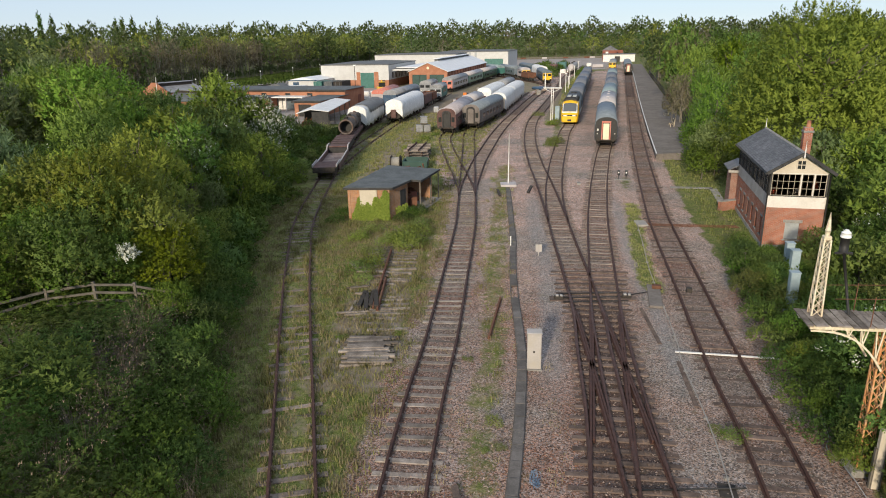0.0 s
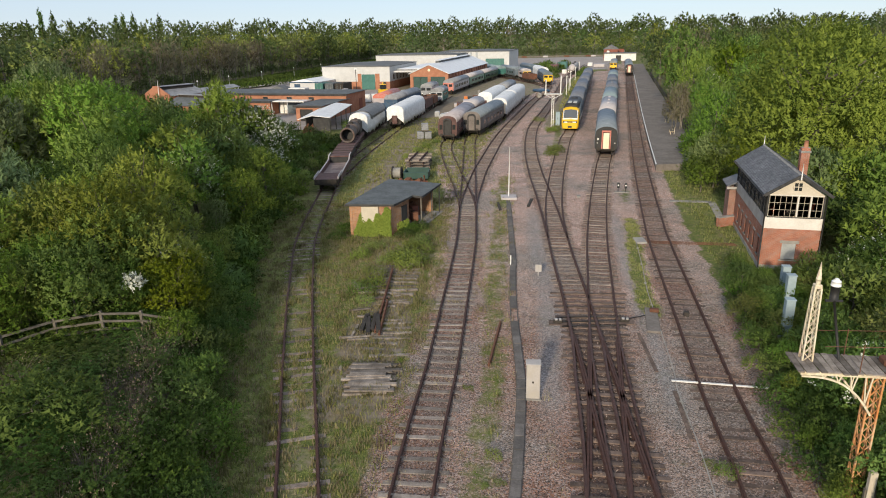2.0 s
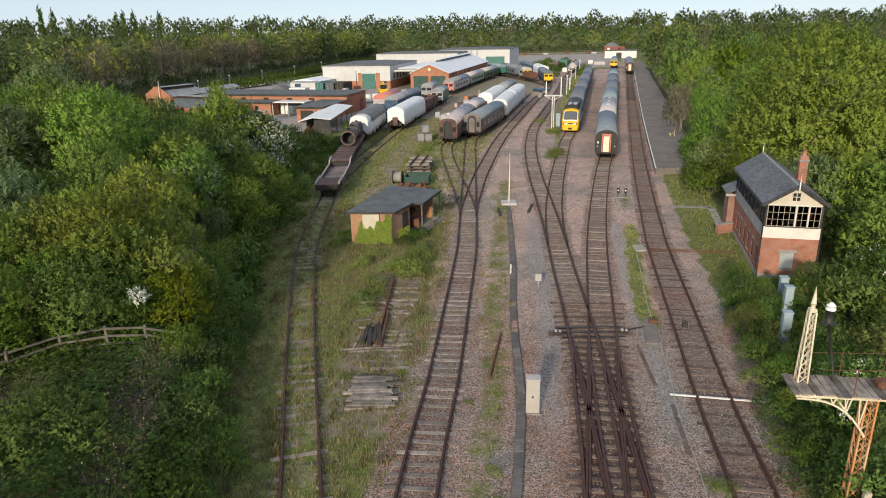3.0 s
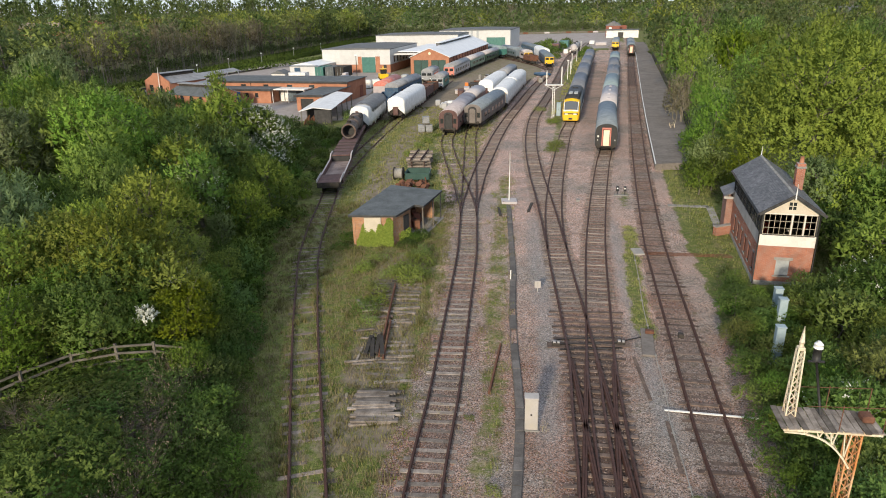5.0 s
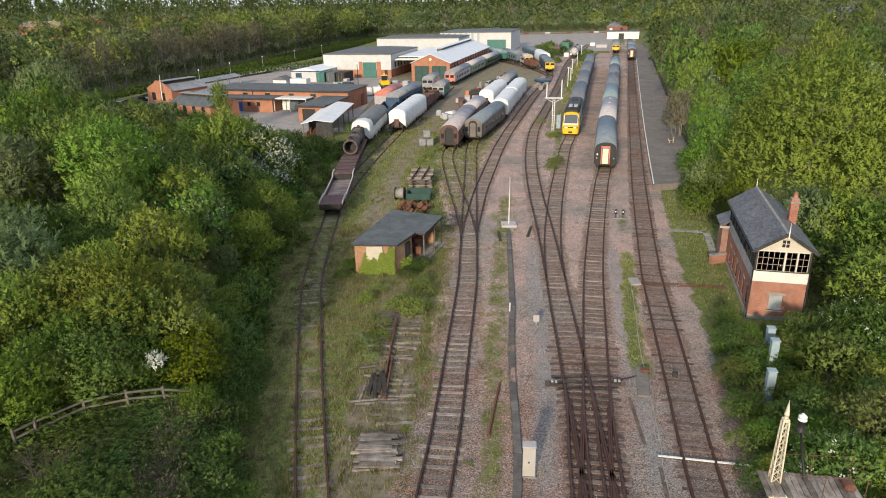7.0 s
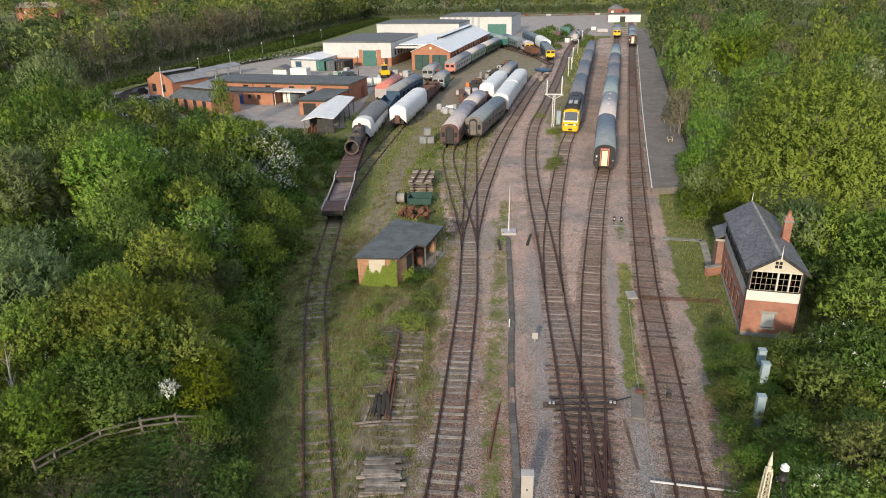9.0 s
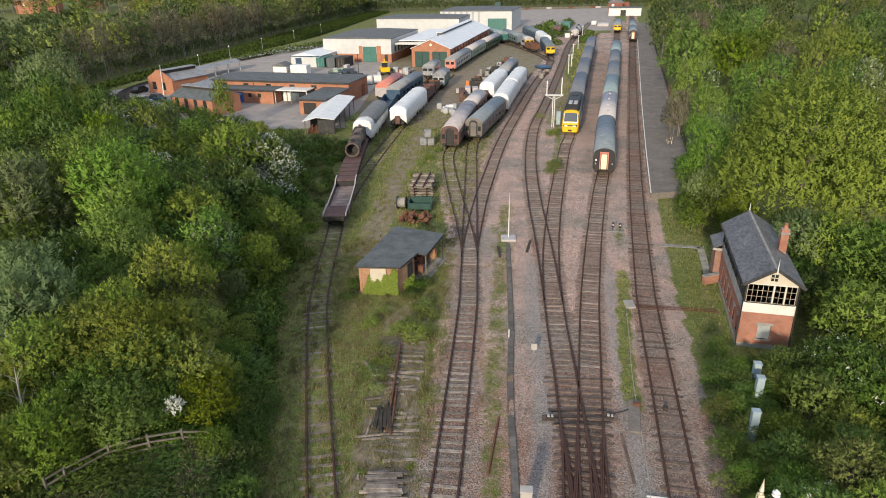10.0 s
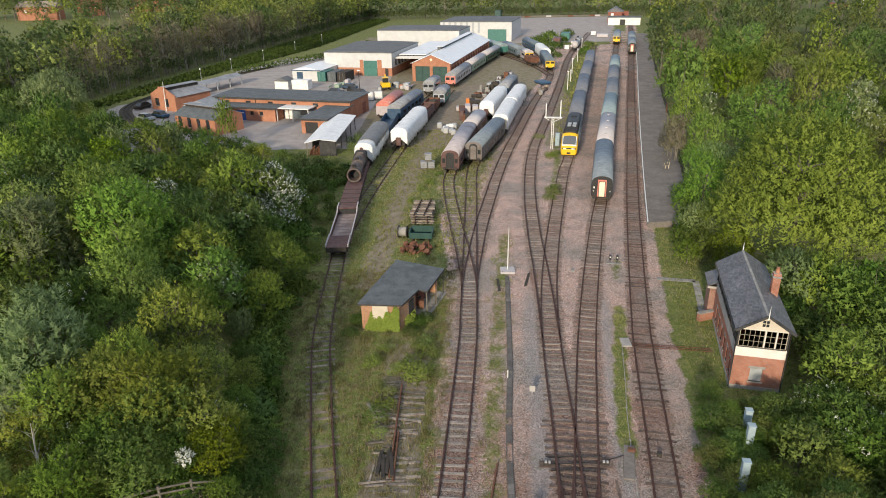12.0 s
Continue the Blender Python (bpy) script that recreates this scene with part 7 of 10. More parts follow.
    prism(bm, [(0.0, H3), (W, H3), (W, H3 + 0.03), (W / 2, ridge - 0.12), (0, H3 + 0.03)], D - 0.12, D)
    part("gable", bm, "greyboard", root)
    sash(root, pose(W / 2 - 0.25, -0.03, H3 + 0.26), 0.5, 0.56, 2, 2, 0.045, frame="cream")
    rows = 17
    for side in (0, 1):
        deck = B()
        a = (-ov, eave) if side == 0 else (W + ov, eave)
        prism(deck, [a, (W / 2, ridge), (W / 2, ridge - 0.05), (a[0], a[1] - 0.05)], -0.42, D + 0.3)
        rf = part("roof", deck, "slate", root, "grey slate roof slope")
        # courses of slate
        bm = B()
        for j in range(rows):
            t0, t1 = j / rows, (j + 1.0) / rows
            x0, z0 = lerp(a[0], W / 2, t0), lerp(a[1], ridge, t0)
            x1, z1 = lerp(a[0], W / 2, t1), lerp(a[1], ridge, t1)
            y = -0.42 + (0.14 if j % 2 else 0)
            while y < D + 0.28:
                y2 = min(y + 0.285, D + 0.3)
                dz = 0.028 + random.random() * 0.008
                v = [bm.verts.new(p) for p in ((x0, y + 0.004, z0 + dz), (x0, y2 - 0.004, z0 + dz), (x1, y2 - 0.004, z1 + 0.010), (x1, y + 0.004, z1 + 0.010), (x0, y + 0.004, z0 + 0.002), (x0, y2 - 0.004, z0 + 0.002))]
                bm.faces.new(v[:4] if side == 0 else v[:4][::-1])
                bm.faces.new((v[4], v[5], v[1], v[0]))
                y += 0.285
        tagged(part("slate_cover", bm, SLATE, rf), kind="stuff")
    part("ridge", prism(B(), [(W / 2 - 0.10, ridge - 0.03), (W / 2, ridge + 0.06), (W / 2 + 0.10, ridge - 0.03)], -0.42, D + 0.3), "concrete", root, "pale ridge tiles")
    for s in (0, 1):
        bm = B()
        xe = -ov if s == 0 else W + ov
        bar(bm, (xe, -0.44, eave - 0.05), (W / 2, -0.44, ridge - 0.05), 0.05, 0.2)
        part("bargeboard", bm, "darkwood", root)
    part("finial", rod(B(), (W / 2, -0.44, ridge - 0.3), (W / 2, -0.44, ridge + 0.75), 0.05, 0.02, 8), "whitepaint", root, "white wooden finial")
    part("finial", rod(B(), (W / 2, D + 0.3, ridge - 0.1), (W / 2, D + 0.3, ridge + 0.7), 0.045, 0.02, 8), "whitepaint", root, "white wooden finial")
    bm = B()
    rod(bm, (-ov - 0.04, -0.4, eave - 0.06), (-ov - 0.04, D + 0.3, eave - 0.06), 0.06, n=8)
    part("gutter", bm, "darkwood", root)
    part("downpipe", rod(B(), (-0.06, -0.06, 0.1), (-0.06, -0.06, eave - 0.1), 0.045, n=8), "black", root)
    part("downpipe", rod(B(), (W + 0.06, -0.06, 0.1), (W + 0.06, -0.06, eave - 0.1), 0.045, n=8), "black", root)
    ch = part("chimney", rbox(B(), W - 0.55, W, 5.0, 5.55, 3.0, 7.35, 0.015), "brickred", root, "tall red brick chimney stack")
    part("chimney_cap", rbox(B(), W - 0.61, W + 0.06, 4.94, 5.61, 7.0, 7.15, 0.02), "concrete", ch)
    part("chimney_pot", rod(B(), (W - 0.27, 5.27, 7.35), (W - 0.27, 5.27, 7.8), 0.16, 0.13, 12), "brickfar", ch)
    # rear porch and steps
    bm = walls(B(), 0.8, 1.9, 3.0, 0.2)
    # porch brick duller than the box walls
    part("porch", bm, "brickdull", root, "small brick porch", m=pose(-0.5, D - 0.1, 0))
    bm = B()
    prism(bm, [(-0.78, 3.25), (0.3, 3.75), (0.3, 3.67), (-0.78, 3.17)], D - 0.5, D + 2.2)
    part("porch_roof", bm, "slate", root)
    part("porch_fascia", box(B(), -0.8, -0.05, D - 0.55, D - 0.51, 3.0, 3.2), "greyboard", root)
    return root


def slate_mat():
    k = Nodes("separate_grey_slates")
    isl = k.pos.outputs["Random Per Island"]
    col = k.mix(isl, (0.085, 0.086, 0.093), (0.165, 0.165, 0.172))
    col = k.hsv(col, val=k.ramp(k.noise(0.8, 5, 0.7), 0.3, 0.7, 0.75, 1.3))
    return k.done(col, 0.55, spec=0.4)


SLATE = slate_mat()
signal_box()


def lamp_hut():
    """The flat-roofed brick hut with an open store."""
    root = thing("brick_hut", pose(-8.05, 50.15, 0, 0, 0, 0), "small orange brick hut with felt roof and open store", "building")
    # plan: main room and store; corners from the ground plan
    a, b, c, d = Vector((0, 0, 0)), Vector((3.35, -0.25, 0)), Vector((6.35, 6.9, 0)), Vector((2.2, 8.7, 0))

    def wall(p, q, z0, z1, mat, name="wall", t=0.22):
        bm = B()
        u = (q - p).normalized()
        n = Vector((u.y, -u.x, 0)) * t
        v = [bm.verts.new(w) for w in ((p.x, p.y, z0), (q.x, q.y, z0), (q.x - n.x, q.y - n.y, z0), (p.x - n.x, p.y - n.y, z0))]
        f = bm.faces.new(v)
        bmesh.ops.recalc_face_normals(bm, faces=[f])
        ex = bmesh.ops.extrude_face_region(bm, geom=[f])
        bmesh.ops.translate(bm, vec=(0, 0, z1 - z0), verts=[e for e in ex["geom"] if isinstance(e, bmesh.types.BMVert)])
        bmesh.ops.recalc_face_normals(bm, faces=bm.faces)
        return part(name, bm, mat, root)

    H = 2.55
    e = b + (c - b) * 0.40
    e2 = e + (d - c).normalized() * 1.4
    wall(a, b, 0, H, "brickhut")
    wall(b, e, 0, H, "brickhut")
    wall(e, e2, 0, H, "brickhut")
    g = d + (c - d) * 0.22
    wall(e2, g, 0, H, "brickhut")
    wall(c + (d - c) * 0.0, d, 0, H, "brickhut")
    wall(d, a, 0, H, "brickhut")
    part("panel", box(B(), 1.0, 2.35, -0.32, -0.10, 1.15, 2.45), "cream", root, "pale rendered patch")
    bm = B()
    o = 0.28
    pts = [(a.x - o, a.y - o), (b.x + o, b.y - o), (e.x + 0.35, e.y - 0.15), (e.x + 1.15, e.y - 0.55), (c.x + 0.75, c.y - 0.1), (d.x + 0.1, d.y + o), ]
    slab(bm, pts, H, H + 0.13)
    part("roof", bm, "felt", root, "grey mineral felt roof")
    bm = B()
    P = [Vector((x, y, 0)) for x, y in pts]
    for p, q in zip(P, P[1:] + P[:1]):
        bar(bm, (p.x, p.y, H + 0.04), (q.x, q.y, H + 0.04), 0.05, 0.15)
    part("fascia", bm, "darkwood", root)
    for t, pp in ((0.0, (e.x + 1.05, e.y - 0.35)), (0.5, ((e.x + c.x) / 2 + 0.9, (e.y + c.y) / 2 - 0.2)), (1, (c.x + 0.6, c.y - 0.2))):
        part("post", bar(B(), (*pp, 0), (*pp, H), 0.1), "fencewood", root)
    part("slab", slab(B(), [(e2.x, e2.y), (e.x + 1.2, e.y - 0.5), (c.x + 0.9, c.y - 0.1), (g.x, g.y)], 0.0, 0.1), "concrete", root)
    part("door", bar(B(), b + (e - b) * 0.55 + Vector((0.03, -0.01, 1.0)), b + (e - b) * 0.85 + Vector((0.03, -0.01, 1.0)), 0.06, 2.0), "darkwood", root, "dark timber door")
    r = random.Random(3)
    for i in range(12):
        t = r.random()
        p = e2 + (g - e2) * t + Vector((r.uniform(0.4, 1.8), r.uniform(-0.5, 0.3), 0.1))
        nm, mt = r.choice((("scrap", "rust"), ("crate", "darkwood"), ("scrap", "brickdark")))
        ob = part("stored_" + nm, rbox(B(), -0.3, 0.3, -0.25, 0.25, 0, r.uniform(0.4, 1.0), 0.03), mt, None, m=pose(root.location.x + p.x, root.location.y + p.y, 0.1, 0, 0, r.uniform(0, 90)))
        tagged(ob, "rusty scrap kept under the hut roof" if nm == "scrap" else "dark crate kept under the hut roof", "scrap" if nm == "scrap" else "crate", "things in the open store")
    # ivy
    rr = np.random.default_rng(4)
    n = 4600
    u = 0.35 + rr.random(n) ** 0.85 * 2.95
    top = np.where(u < 1.0, 0.6 + 1.9 * (u - 0.35), np.where(u < 2.2, 1.75 - 0.5 * np.sin((u - 1.0) * 2.6), 1.6 + 0.75 * (u - 2.2))) + 0.22 * np.sin(u * 9)
    z = rr.random(n) * top
    cc = np.stack([u, -0.16 - 0.07 * u - 0.16 * rr.random(n) * np.clip(1.2 - z / 2.5, 0.3, 1), z], 1)
    cc2 = np.stack([3.7 + 0.9 * rr.random(900), 0.3 + rr.random(900) * 1.8, rr.random(900) ** 2 * 0.8], 1)
    cc = np.concatenate([cc, cc2])
    n = len(cc)
    nr = np.stack([rr.normal(size=n) * 0.5, -np.ones(n), 0.5 + rr.normal(size=n) * 0.5], 1)
    nr /= np.linalg.norm(nr, axis=1)[:, None]
    t1 = np.cross(nr, rng_dirs(rr, n))
    t1 /= np.linalg.norm(t1, axis=1)[:, None]
    t2 = np.cross(nr, t1)
    s = (0.07 + 0.07 * rr.random(n))[:, None]
    q = np.stack([cc - t1 * s, cc + t2 * s * 0.9, cc + t1 * s], 1).reshape(-1, 3)
    iv = new("ivy", cloud_mesh("ivy", q, "leaf_ivy"))
    iv.matrix_basis = pose(-8.05, 50.15, 0)
    tagged(iv, "bright green ivy covering the hut's front wall", "ivy", kind="stuff")


lamp_hut()


def clad_building(name, x, y, h, W, D, H, wall, roof, label, brick=0.0, pitch=0.35, brickmat="brickfar"):
    root = thing(name, pose(x, y, 0, 0, 0, h), label, "building", "works buildings")
    if brick:
        part("base_wall", walls(B(), W, D, brick, 0.3), brickmat, root, "brick lower wall")
    bm = B()
    box(bm, -0.06, W + 0.06, -0.06, 0.25, brick, H)
    box(bm, -0.06, W + 0.06, D - 0.25, D + 0.06, brick, H)
    box(bm, -0.06, 0.25, 0.25, D - 0.25, brick, H)
    box(bm, W - 0.25, W + 0.06, 0.25, D - 0.25, brick, H)
    part("cladding", bm, wall, root, "ribbed sheet walls" if "clad" in wall else "")
    bm = B()
    k = int(W / 1.2)
    for i in range(k + 1):
        box(bm, W * i / k - 0.03, W * i / k + 0.03, -0.085, -0.06, brick, H)
    part("cladding_ribs", bm, wall, root)
    part("roof", prism(B(), [(-0.25, H - 0.1), (-0.25, H + 0.06), (W / 2, H + pitch), (W + 0.25, H + 0.06), (W + 0.25, H - 0.1)], -0.25, D + 0.25), roof, root)
    return root


def works():
    # white warehouse with dark roof
    r = clad_building("warehouse", -39.4, 196.3, -12.5, 20.4, 27.0, 6.4, "cladwhite", "roofdark", "white clad warehouse with a dark sheet roof", 2.2)
    part("door", rbox(B(), 12.0, 16.0, -0.16, 0.0, 0, 4.2, 0.02), "teal", r, "tall green roller door")
    part("brick_pier", box(B(), 10.8, 11.9, -0.14, 0.0, 0, 4.4), "brickfar", r)
    part("brick_pier", box(B(), 16.1, 17.4, -0.14, 0.0, 0, 4.4), "brickfar", r)
    part("doorway", box(B(), 18.4, 19.3, -0.12, -0.07, 0, 2.1), "black", r)
    for i in range(8):
        part("window", box(B(), 20.42, 20.5, 3 + i * 3, 4.2 + i * 3, 2.6, 4.2), "glassgrey", r)
    # link roof
    r = thing("link_canopy", pose(-18.9, 192.8, 0, 0, 0, -12.5), "white flat canopy between warehouse and engine shed", "canopy", "works buildings")
    part("roof", box(B(), 0.2, 8.2, 4.5, 38.0, 5.2, 5.4), "cladroof", r)
    for i in range(3):
        part("beam", box(B(), 0.2, 8.4, 1.0 + i * 1.6, 1.3 + i * 1.6, 4.6, 4.95), "cladwhite", r)
    for i in range(4):
        part("post", bar(B(), (8.0, 2 + i * 9, 0), (8.0, 2 + i * 9, 5.2), 0.25), "steelgrey", r)
    # brick engine shed
    W, D, H, R = 10.6, 57.0, 4.7, 6.9
    r = thing("engine_shed", pose(-13.0, 182.6, 0, 0, 0, -12.5), "red brick engine shed with green doors and white roof", "building", "works buildings")
    part("wall", walls(B(), W, D, H, 0.4, [("f", 0.9, 4.9, 0, 4.0), ("f", 5.7, 9.7, 0, 4.0)] + [("r", 2.5 + i * 3.6, 3.7 + i * 3.6, 1.4, 3.6) for i in range(15)]), "brickfar", r)
    part("gable", prism(B(), [(0, H), (W, H), (W / 2, R)], 0.0, 0.4), "brickfar", r)
    part("gable", prism(B(), [(0, H), (W, H), (W / 2, R)], D - 0.4, D), "brickfar", r)
    part("rose_window", rod(B(), (W / 2, -0.04, 5.7), (W / 2, 0.1, 5.7), 0.35, n=16), "doorcream", r)
    for a in (0.9, 5.7):
        for k2 in (0, 1):
            part("door", rbox(B(), a + k2 * 2.0 + 0.02, a + k2 * 2.0 + 1.98, 0.1, 0.2, 0.05, 3.98, 0.02), "tealdark", r, "tall dark green shed door")
    for i in range(15):
        part("window", box(B(), W - 0.2, W - 0.15, 2.5 + i * 3.6, 3.7 + i * 3.6, 1.4, 3.6), "glassgrey", r)
        part("pilaster", box(B(), W, W + 0.14, 1.4 + i * 3.6, 1.9 + i * 3.6, 0, H), "brickdark", r)
    for s in (0, 1):
        xe = -0.35 if s == 0 else W + 0.35
        part("roof", prism(B(), [(xe, H - 0.05), (W / 2, R + 0.1), (W / 2, R + 0.22), (xe, H + 0.07)], -0.3, D + 0.3), "cladroof", r, "white sheet roof slope")
    lant = part("roof_lantern", box(B(), W / 2 - 1.3, W / 2 - 0.2, 12, D - 3, R - 0.6, R + 0.75), "roofdark", r, "dark glazed roof lantern")
    part("lantern_roof", box(B(), W / 2 - 1.5, W / 2 + 0.3, 11.7, D - 2.7, R + 0.75, R + 0.85), "cladroof", lant)
    # long white buildings behind
    r = clad_building("store_building", -30.0, 247.0, -12.5, 30.0, 18.0, 7.6, "cladwhite", "roofdark", "long white store behind the shed")
    r = clad_building("far_workshop", -8.5, 281.0, -12.5, 29.0, 26.0, 7.4, "cladwhite", "roofdark", "white workshop with a big teal door")
    part("door", rbox(B(), 19.5, 27.0, -0.2, -0.09, 0, 4.6, 0.02), "teal", r, "wide teal door")
    for i in range(7):
        part("cladding_panel", box(B(), 1 + i * 2.4, 1.9 + i * 2.4, -0.12, -0.08, 3.2, 7.2), "steelgrey", r)
    # offices: stepped flat-roofed brick ranges
    def brick_range(nm, x, y, h, W, D, H, lab, openings=()):
        """Brick walls with openings on the front (u0, u1, z0, z1, filling)."""
        r = thing(nm, pose(x, y, 0, 0, 0, h), lab, "building", "office range")
        part("wall", walls(B(), W, D, H, 0.28, [("f",) + o[:4] for o in openings]), "brickfar", r)
        for u0, u1, z0, z1, fill in openings:
            if z0 > 0:
                part("window", box(B(), u0, u1, 0.14, 0.18, z0, z1), fill, r)
                part("sill", box(B(), u0 - 0.08, u1 + 0.08, -0.06, 0.14, z0 - 0.08, z0), "concrete", r)
            else:
                part("door", box(B(), u0, u1, 0.14, 0.2, z0, z1), fill, r)
        return r

    def flat_roof(r, W, D, H):
        part("roof", rbox(B(), -0.35, W + 0.35, -0.4, D + 0.35, H, H + 0.12, 0.03), "felt", r, "flat felt roof")
        part("fascia", box(B(), -0.38, W + 0.38, -0.44, -0.40, H - 0.22, H + 0.14), "darkwood", r, "dark painted fascia")

    r = brick_range("office", -53.8, 142.9, -14.2, 32.4, 10.0, 3.8, "long single-storey orange brick office with felt roof", [(u, u + 1.2, 2.5, 3.2, "glass") for u in (3.0, 8.2, 13.5, 19.0, 24.0)])
    flat_roof(r, 32.4, 10.0, 3.8)
    part("downpipe", rod(B(), (10.6, -0.08, 0), (10.6, -0.08, 3.7), 0.06, n=6), "dark", r)
    part("end_door", box(B(), 32.4, 32.46, 6.6, 8.2, 0, 2.4), "brickdark", r, "brown end door")
    r = brick_range("office", -53.2, 138.2, -14.2, 15.8, 4.4, 2.7, "low brick wing of the office range with a blue door", [(6.9, 8.9, 0.0, 2.2, "blue"), (10.0, 10.8, 1.2, 2.0, "glass"), (12.2, 13.0, 1.2, 2.0, "glass")])
    flat_roof(r, 15.8, 4.4, 2.7)
    # black sheet in the open garage mouth, its inside darkness put into colour
    r = brick_range("office", -30.1, 124.0, -12.0, 5.2, 13.4, 2.8, "flat-roofed brick wing with a dark garage doorway", [(0.8, 3.4, 0.0, 2.2, "black")])
    flat_roof(r, 5.2, 13.4, 2.8)
    r = thing("office_canopy", pose(-37.7, 135.2, 0, 0, 0, -14.2), "white canopy over a blue and white office front", "canopy", "office range")
    part("roof", rbox(B(), 0, 7.3, -0.3, 3.6, 2.55, 2.75, 0.02), "whitepaint", r)
    part("front", box(B(), 0.1, 7.2, 2.6, 2.75, 0, 2.55), "bluewhite", r, "pale blue panelled front")
    for u in (0.4, 1.4):
        part("white_panel", box(B(), u, u + 0.8, 2.5, 2.6, 0, 2.3), "whitepaint", r)
    part("window", box(B(), 4.0, 5.6, 2.5, 2.6, 0.9, 2.0), "glass", r)
    for u in (0.1, 3.6, 7.2):
        part("post", bar(B(), (u, -0.2, 0), (u, -0.2, 2.55), 0.12), "whitepaint", r)
    # workshop with its ridge along the front, dark roof light on top
    arch = [(0.9 + i * 2.6, 1.9 + i * 2.6, 1.0, 2.5, "glass") for i in range(4)]
    r = brick_range("workshop", -56.0, 127.9, -29.0, 11.2, 7.0, 3.1, "small brick workshop with arched windows and a dark roof", arch)
    for o in arch:
        part("window_arch", rod(B(), ((o[0] + o[1]) / 2, -0.03, 2.5), ((o[0] + o[1]) / 2, 0.06, 2.5), 0.5, n=12), "glass", r)
    for nm2, prof, mt in (("roof", [(-0.35, 3.0), (2.7, 4.2), (2.7, 4.32), (-0.35, 3.12)], "felt"), ("roof", [(4.1, 4.2), (7.35, 3.0), (7.35, 3.12), (4.1, 4.32)], "roofgrey")):
        o = part(nm2, prism(B(), prof, -0.3, 11.5), mt, r)
        o.matrix_basis = Matrix(((0, 1, 0, 0), (1, 0, 0, 0), (0, 0, 1, 0), (0, 0, 0, 1)))
    for u in (0.0, 10.92):
        o = part("gable", prism(B(), [(0.0, 3.1), (7.0, 3.1), (4.1, 4.25), (2.7, 4.25)], u, u + 0.28), "brickfar", r)
        o.matrix_basis = Matrix(((0, 1, 0, 0), (1, 0, 0, 0), (0, 0, 1, 0), (0, 0, 0, 1)))
    lan = part("roof_lantern", box(B(), 0.2, 11.0, 2.7, 4.1, 4.15, 4.75), "dark", r, "dark glazed roof light along the ridge")
    part("lantern_roof", rbox(B(), 0.0, 11.2, 2.45, 4.35, 4.75, 4.85, 0.02), "roofgrey", lan)
    # grey-roofed outbuilding behind it
    r = brick_range("outbuilding", -57.9, 137.8, -10.0, 6.2, 12.5, 2.9, "small grey-roofed brick outbuilding")
    part("roof", prism(B(), [(-0.3, 2.85), (6.5, 2.85), (6.5, 2.95), (3.1, 4.0), (-0.3, 2.95)], -0.3, 12.8), "roofgrey", r, "pale grey low-pitched roof")
    # gabled workshop beyond
    gw = [(1.3, 2.7, 0.9, 2.6, "glass"), (4.4, 5.8, 0.9, 2.6, "glass")]
    r = brick_range("workshop", -70.4, 149.6, -28.5, 8.2, 10.0, 3.2, "gabled brick workshop with grey roof and dark roof light", gw)
    part("gable", prism(B(), [(0, 3.2), (8.2, 3.2), (8.2, 3.45), (5.2, 4.9), (5.2, 5.2), (3.0, 5.2), (3.0, 4.9), (0, 3.45)], -0.02, 0.27), "brickfar", r, "stepped brick gable")
    part("roof", prism(B(), [(-0.3, 3.1), (8.5, 3.1), (8.5, 3.2), (4.1, 4.6), (-0.3, 3.2)], 0.27, 10.3), "roofgrey", r, "grey low-pitched roof")
    lan = part("roof_lantern", box(B(), 3.3, 4.9, 0.6, 9.6, 4.0, 5.0), "dark", r, "dark raised roof light")
    part("lantern_roof", rbox(B(), 3.0, 5.2, 0.4, 9.8, 5.0, 5.12, 0.02), "roofgrey", lan)
    # open shelter with pale sheet roof
    r = thing("lean_to_shelter", pose(-25.6, 107.6, 0, 0, 0, -1), "open shelter with pale sheet roof and black front", "shelter")
    part("roof", prism(B(), [(-0.2, 2.35), (2.2, 2.95), (5.2, 2.6), (5.2, 2.5), (2.2, 2.85), (-0.2, 2.25)], -0.3, 20.0), "tarp", r, "pale grey sheet roof")
    part("front", box(B(), 2.3, 5.0, 0.0, 0.15, 0, 2.5), "darkwood", r, "black boarded front")
    part("post", bar(B(), (0.1, 0.1, 0), (0.1, 0.1, 2.3), 0.14), "fencewood", r)
    for i in range(14):
        ob = part("stored_iron", bar(B(), (-25.2 + 0.14 * i, 107.9 + 0.25 * (i % 5), 0.0), (-25.0 + 0.13 * i, 108.3 + 0.3 * (i % 4), 0.9 + 0.13 * (i % 6)), 0.12), "rust")
        tagged(ob, "rusty iron leaning under the shelter", "scrap", "iron under the shelter")
    part("side_wall", box(B(), 0, 0.15, 4.0, 19.5, 0, 2.25), "darkwood", r)
    for i in range(5):
        part("post", bar(B(), (5.0, 0.3 + i * 4.7, 0), (5.0, 0.3 + i * 4.7, 2.5), 0.14), "fencewood", r)
    # cabins, containers, plant
    r = thing("site_cabin", pose(-46.8, 186.6, 0, 0, 0, -14), "white and blue site cabin with pitched white roof", "cabin")
    part("wall", walls(B(), 8.6, 16.0, 2.9, 0.15), "cladwhite", r)
    part("roof", prism(B(), [(-0.2, 2.9), (8.8, 2.9), (4.3, 3.7)], -0.2, 16.2), "cladroof", r)
    part("door", box(B(), 1.4, 3.2, -0.06, 0, 0, 2.4), "coachblue", r)
    part("fascia", box(B(), -0.1, 8.7, -0.25, -0.2, 2.75, 3.0), "coachblue", r)
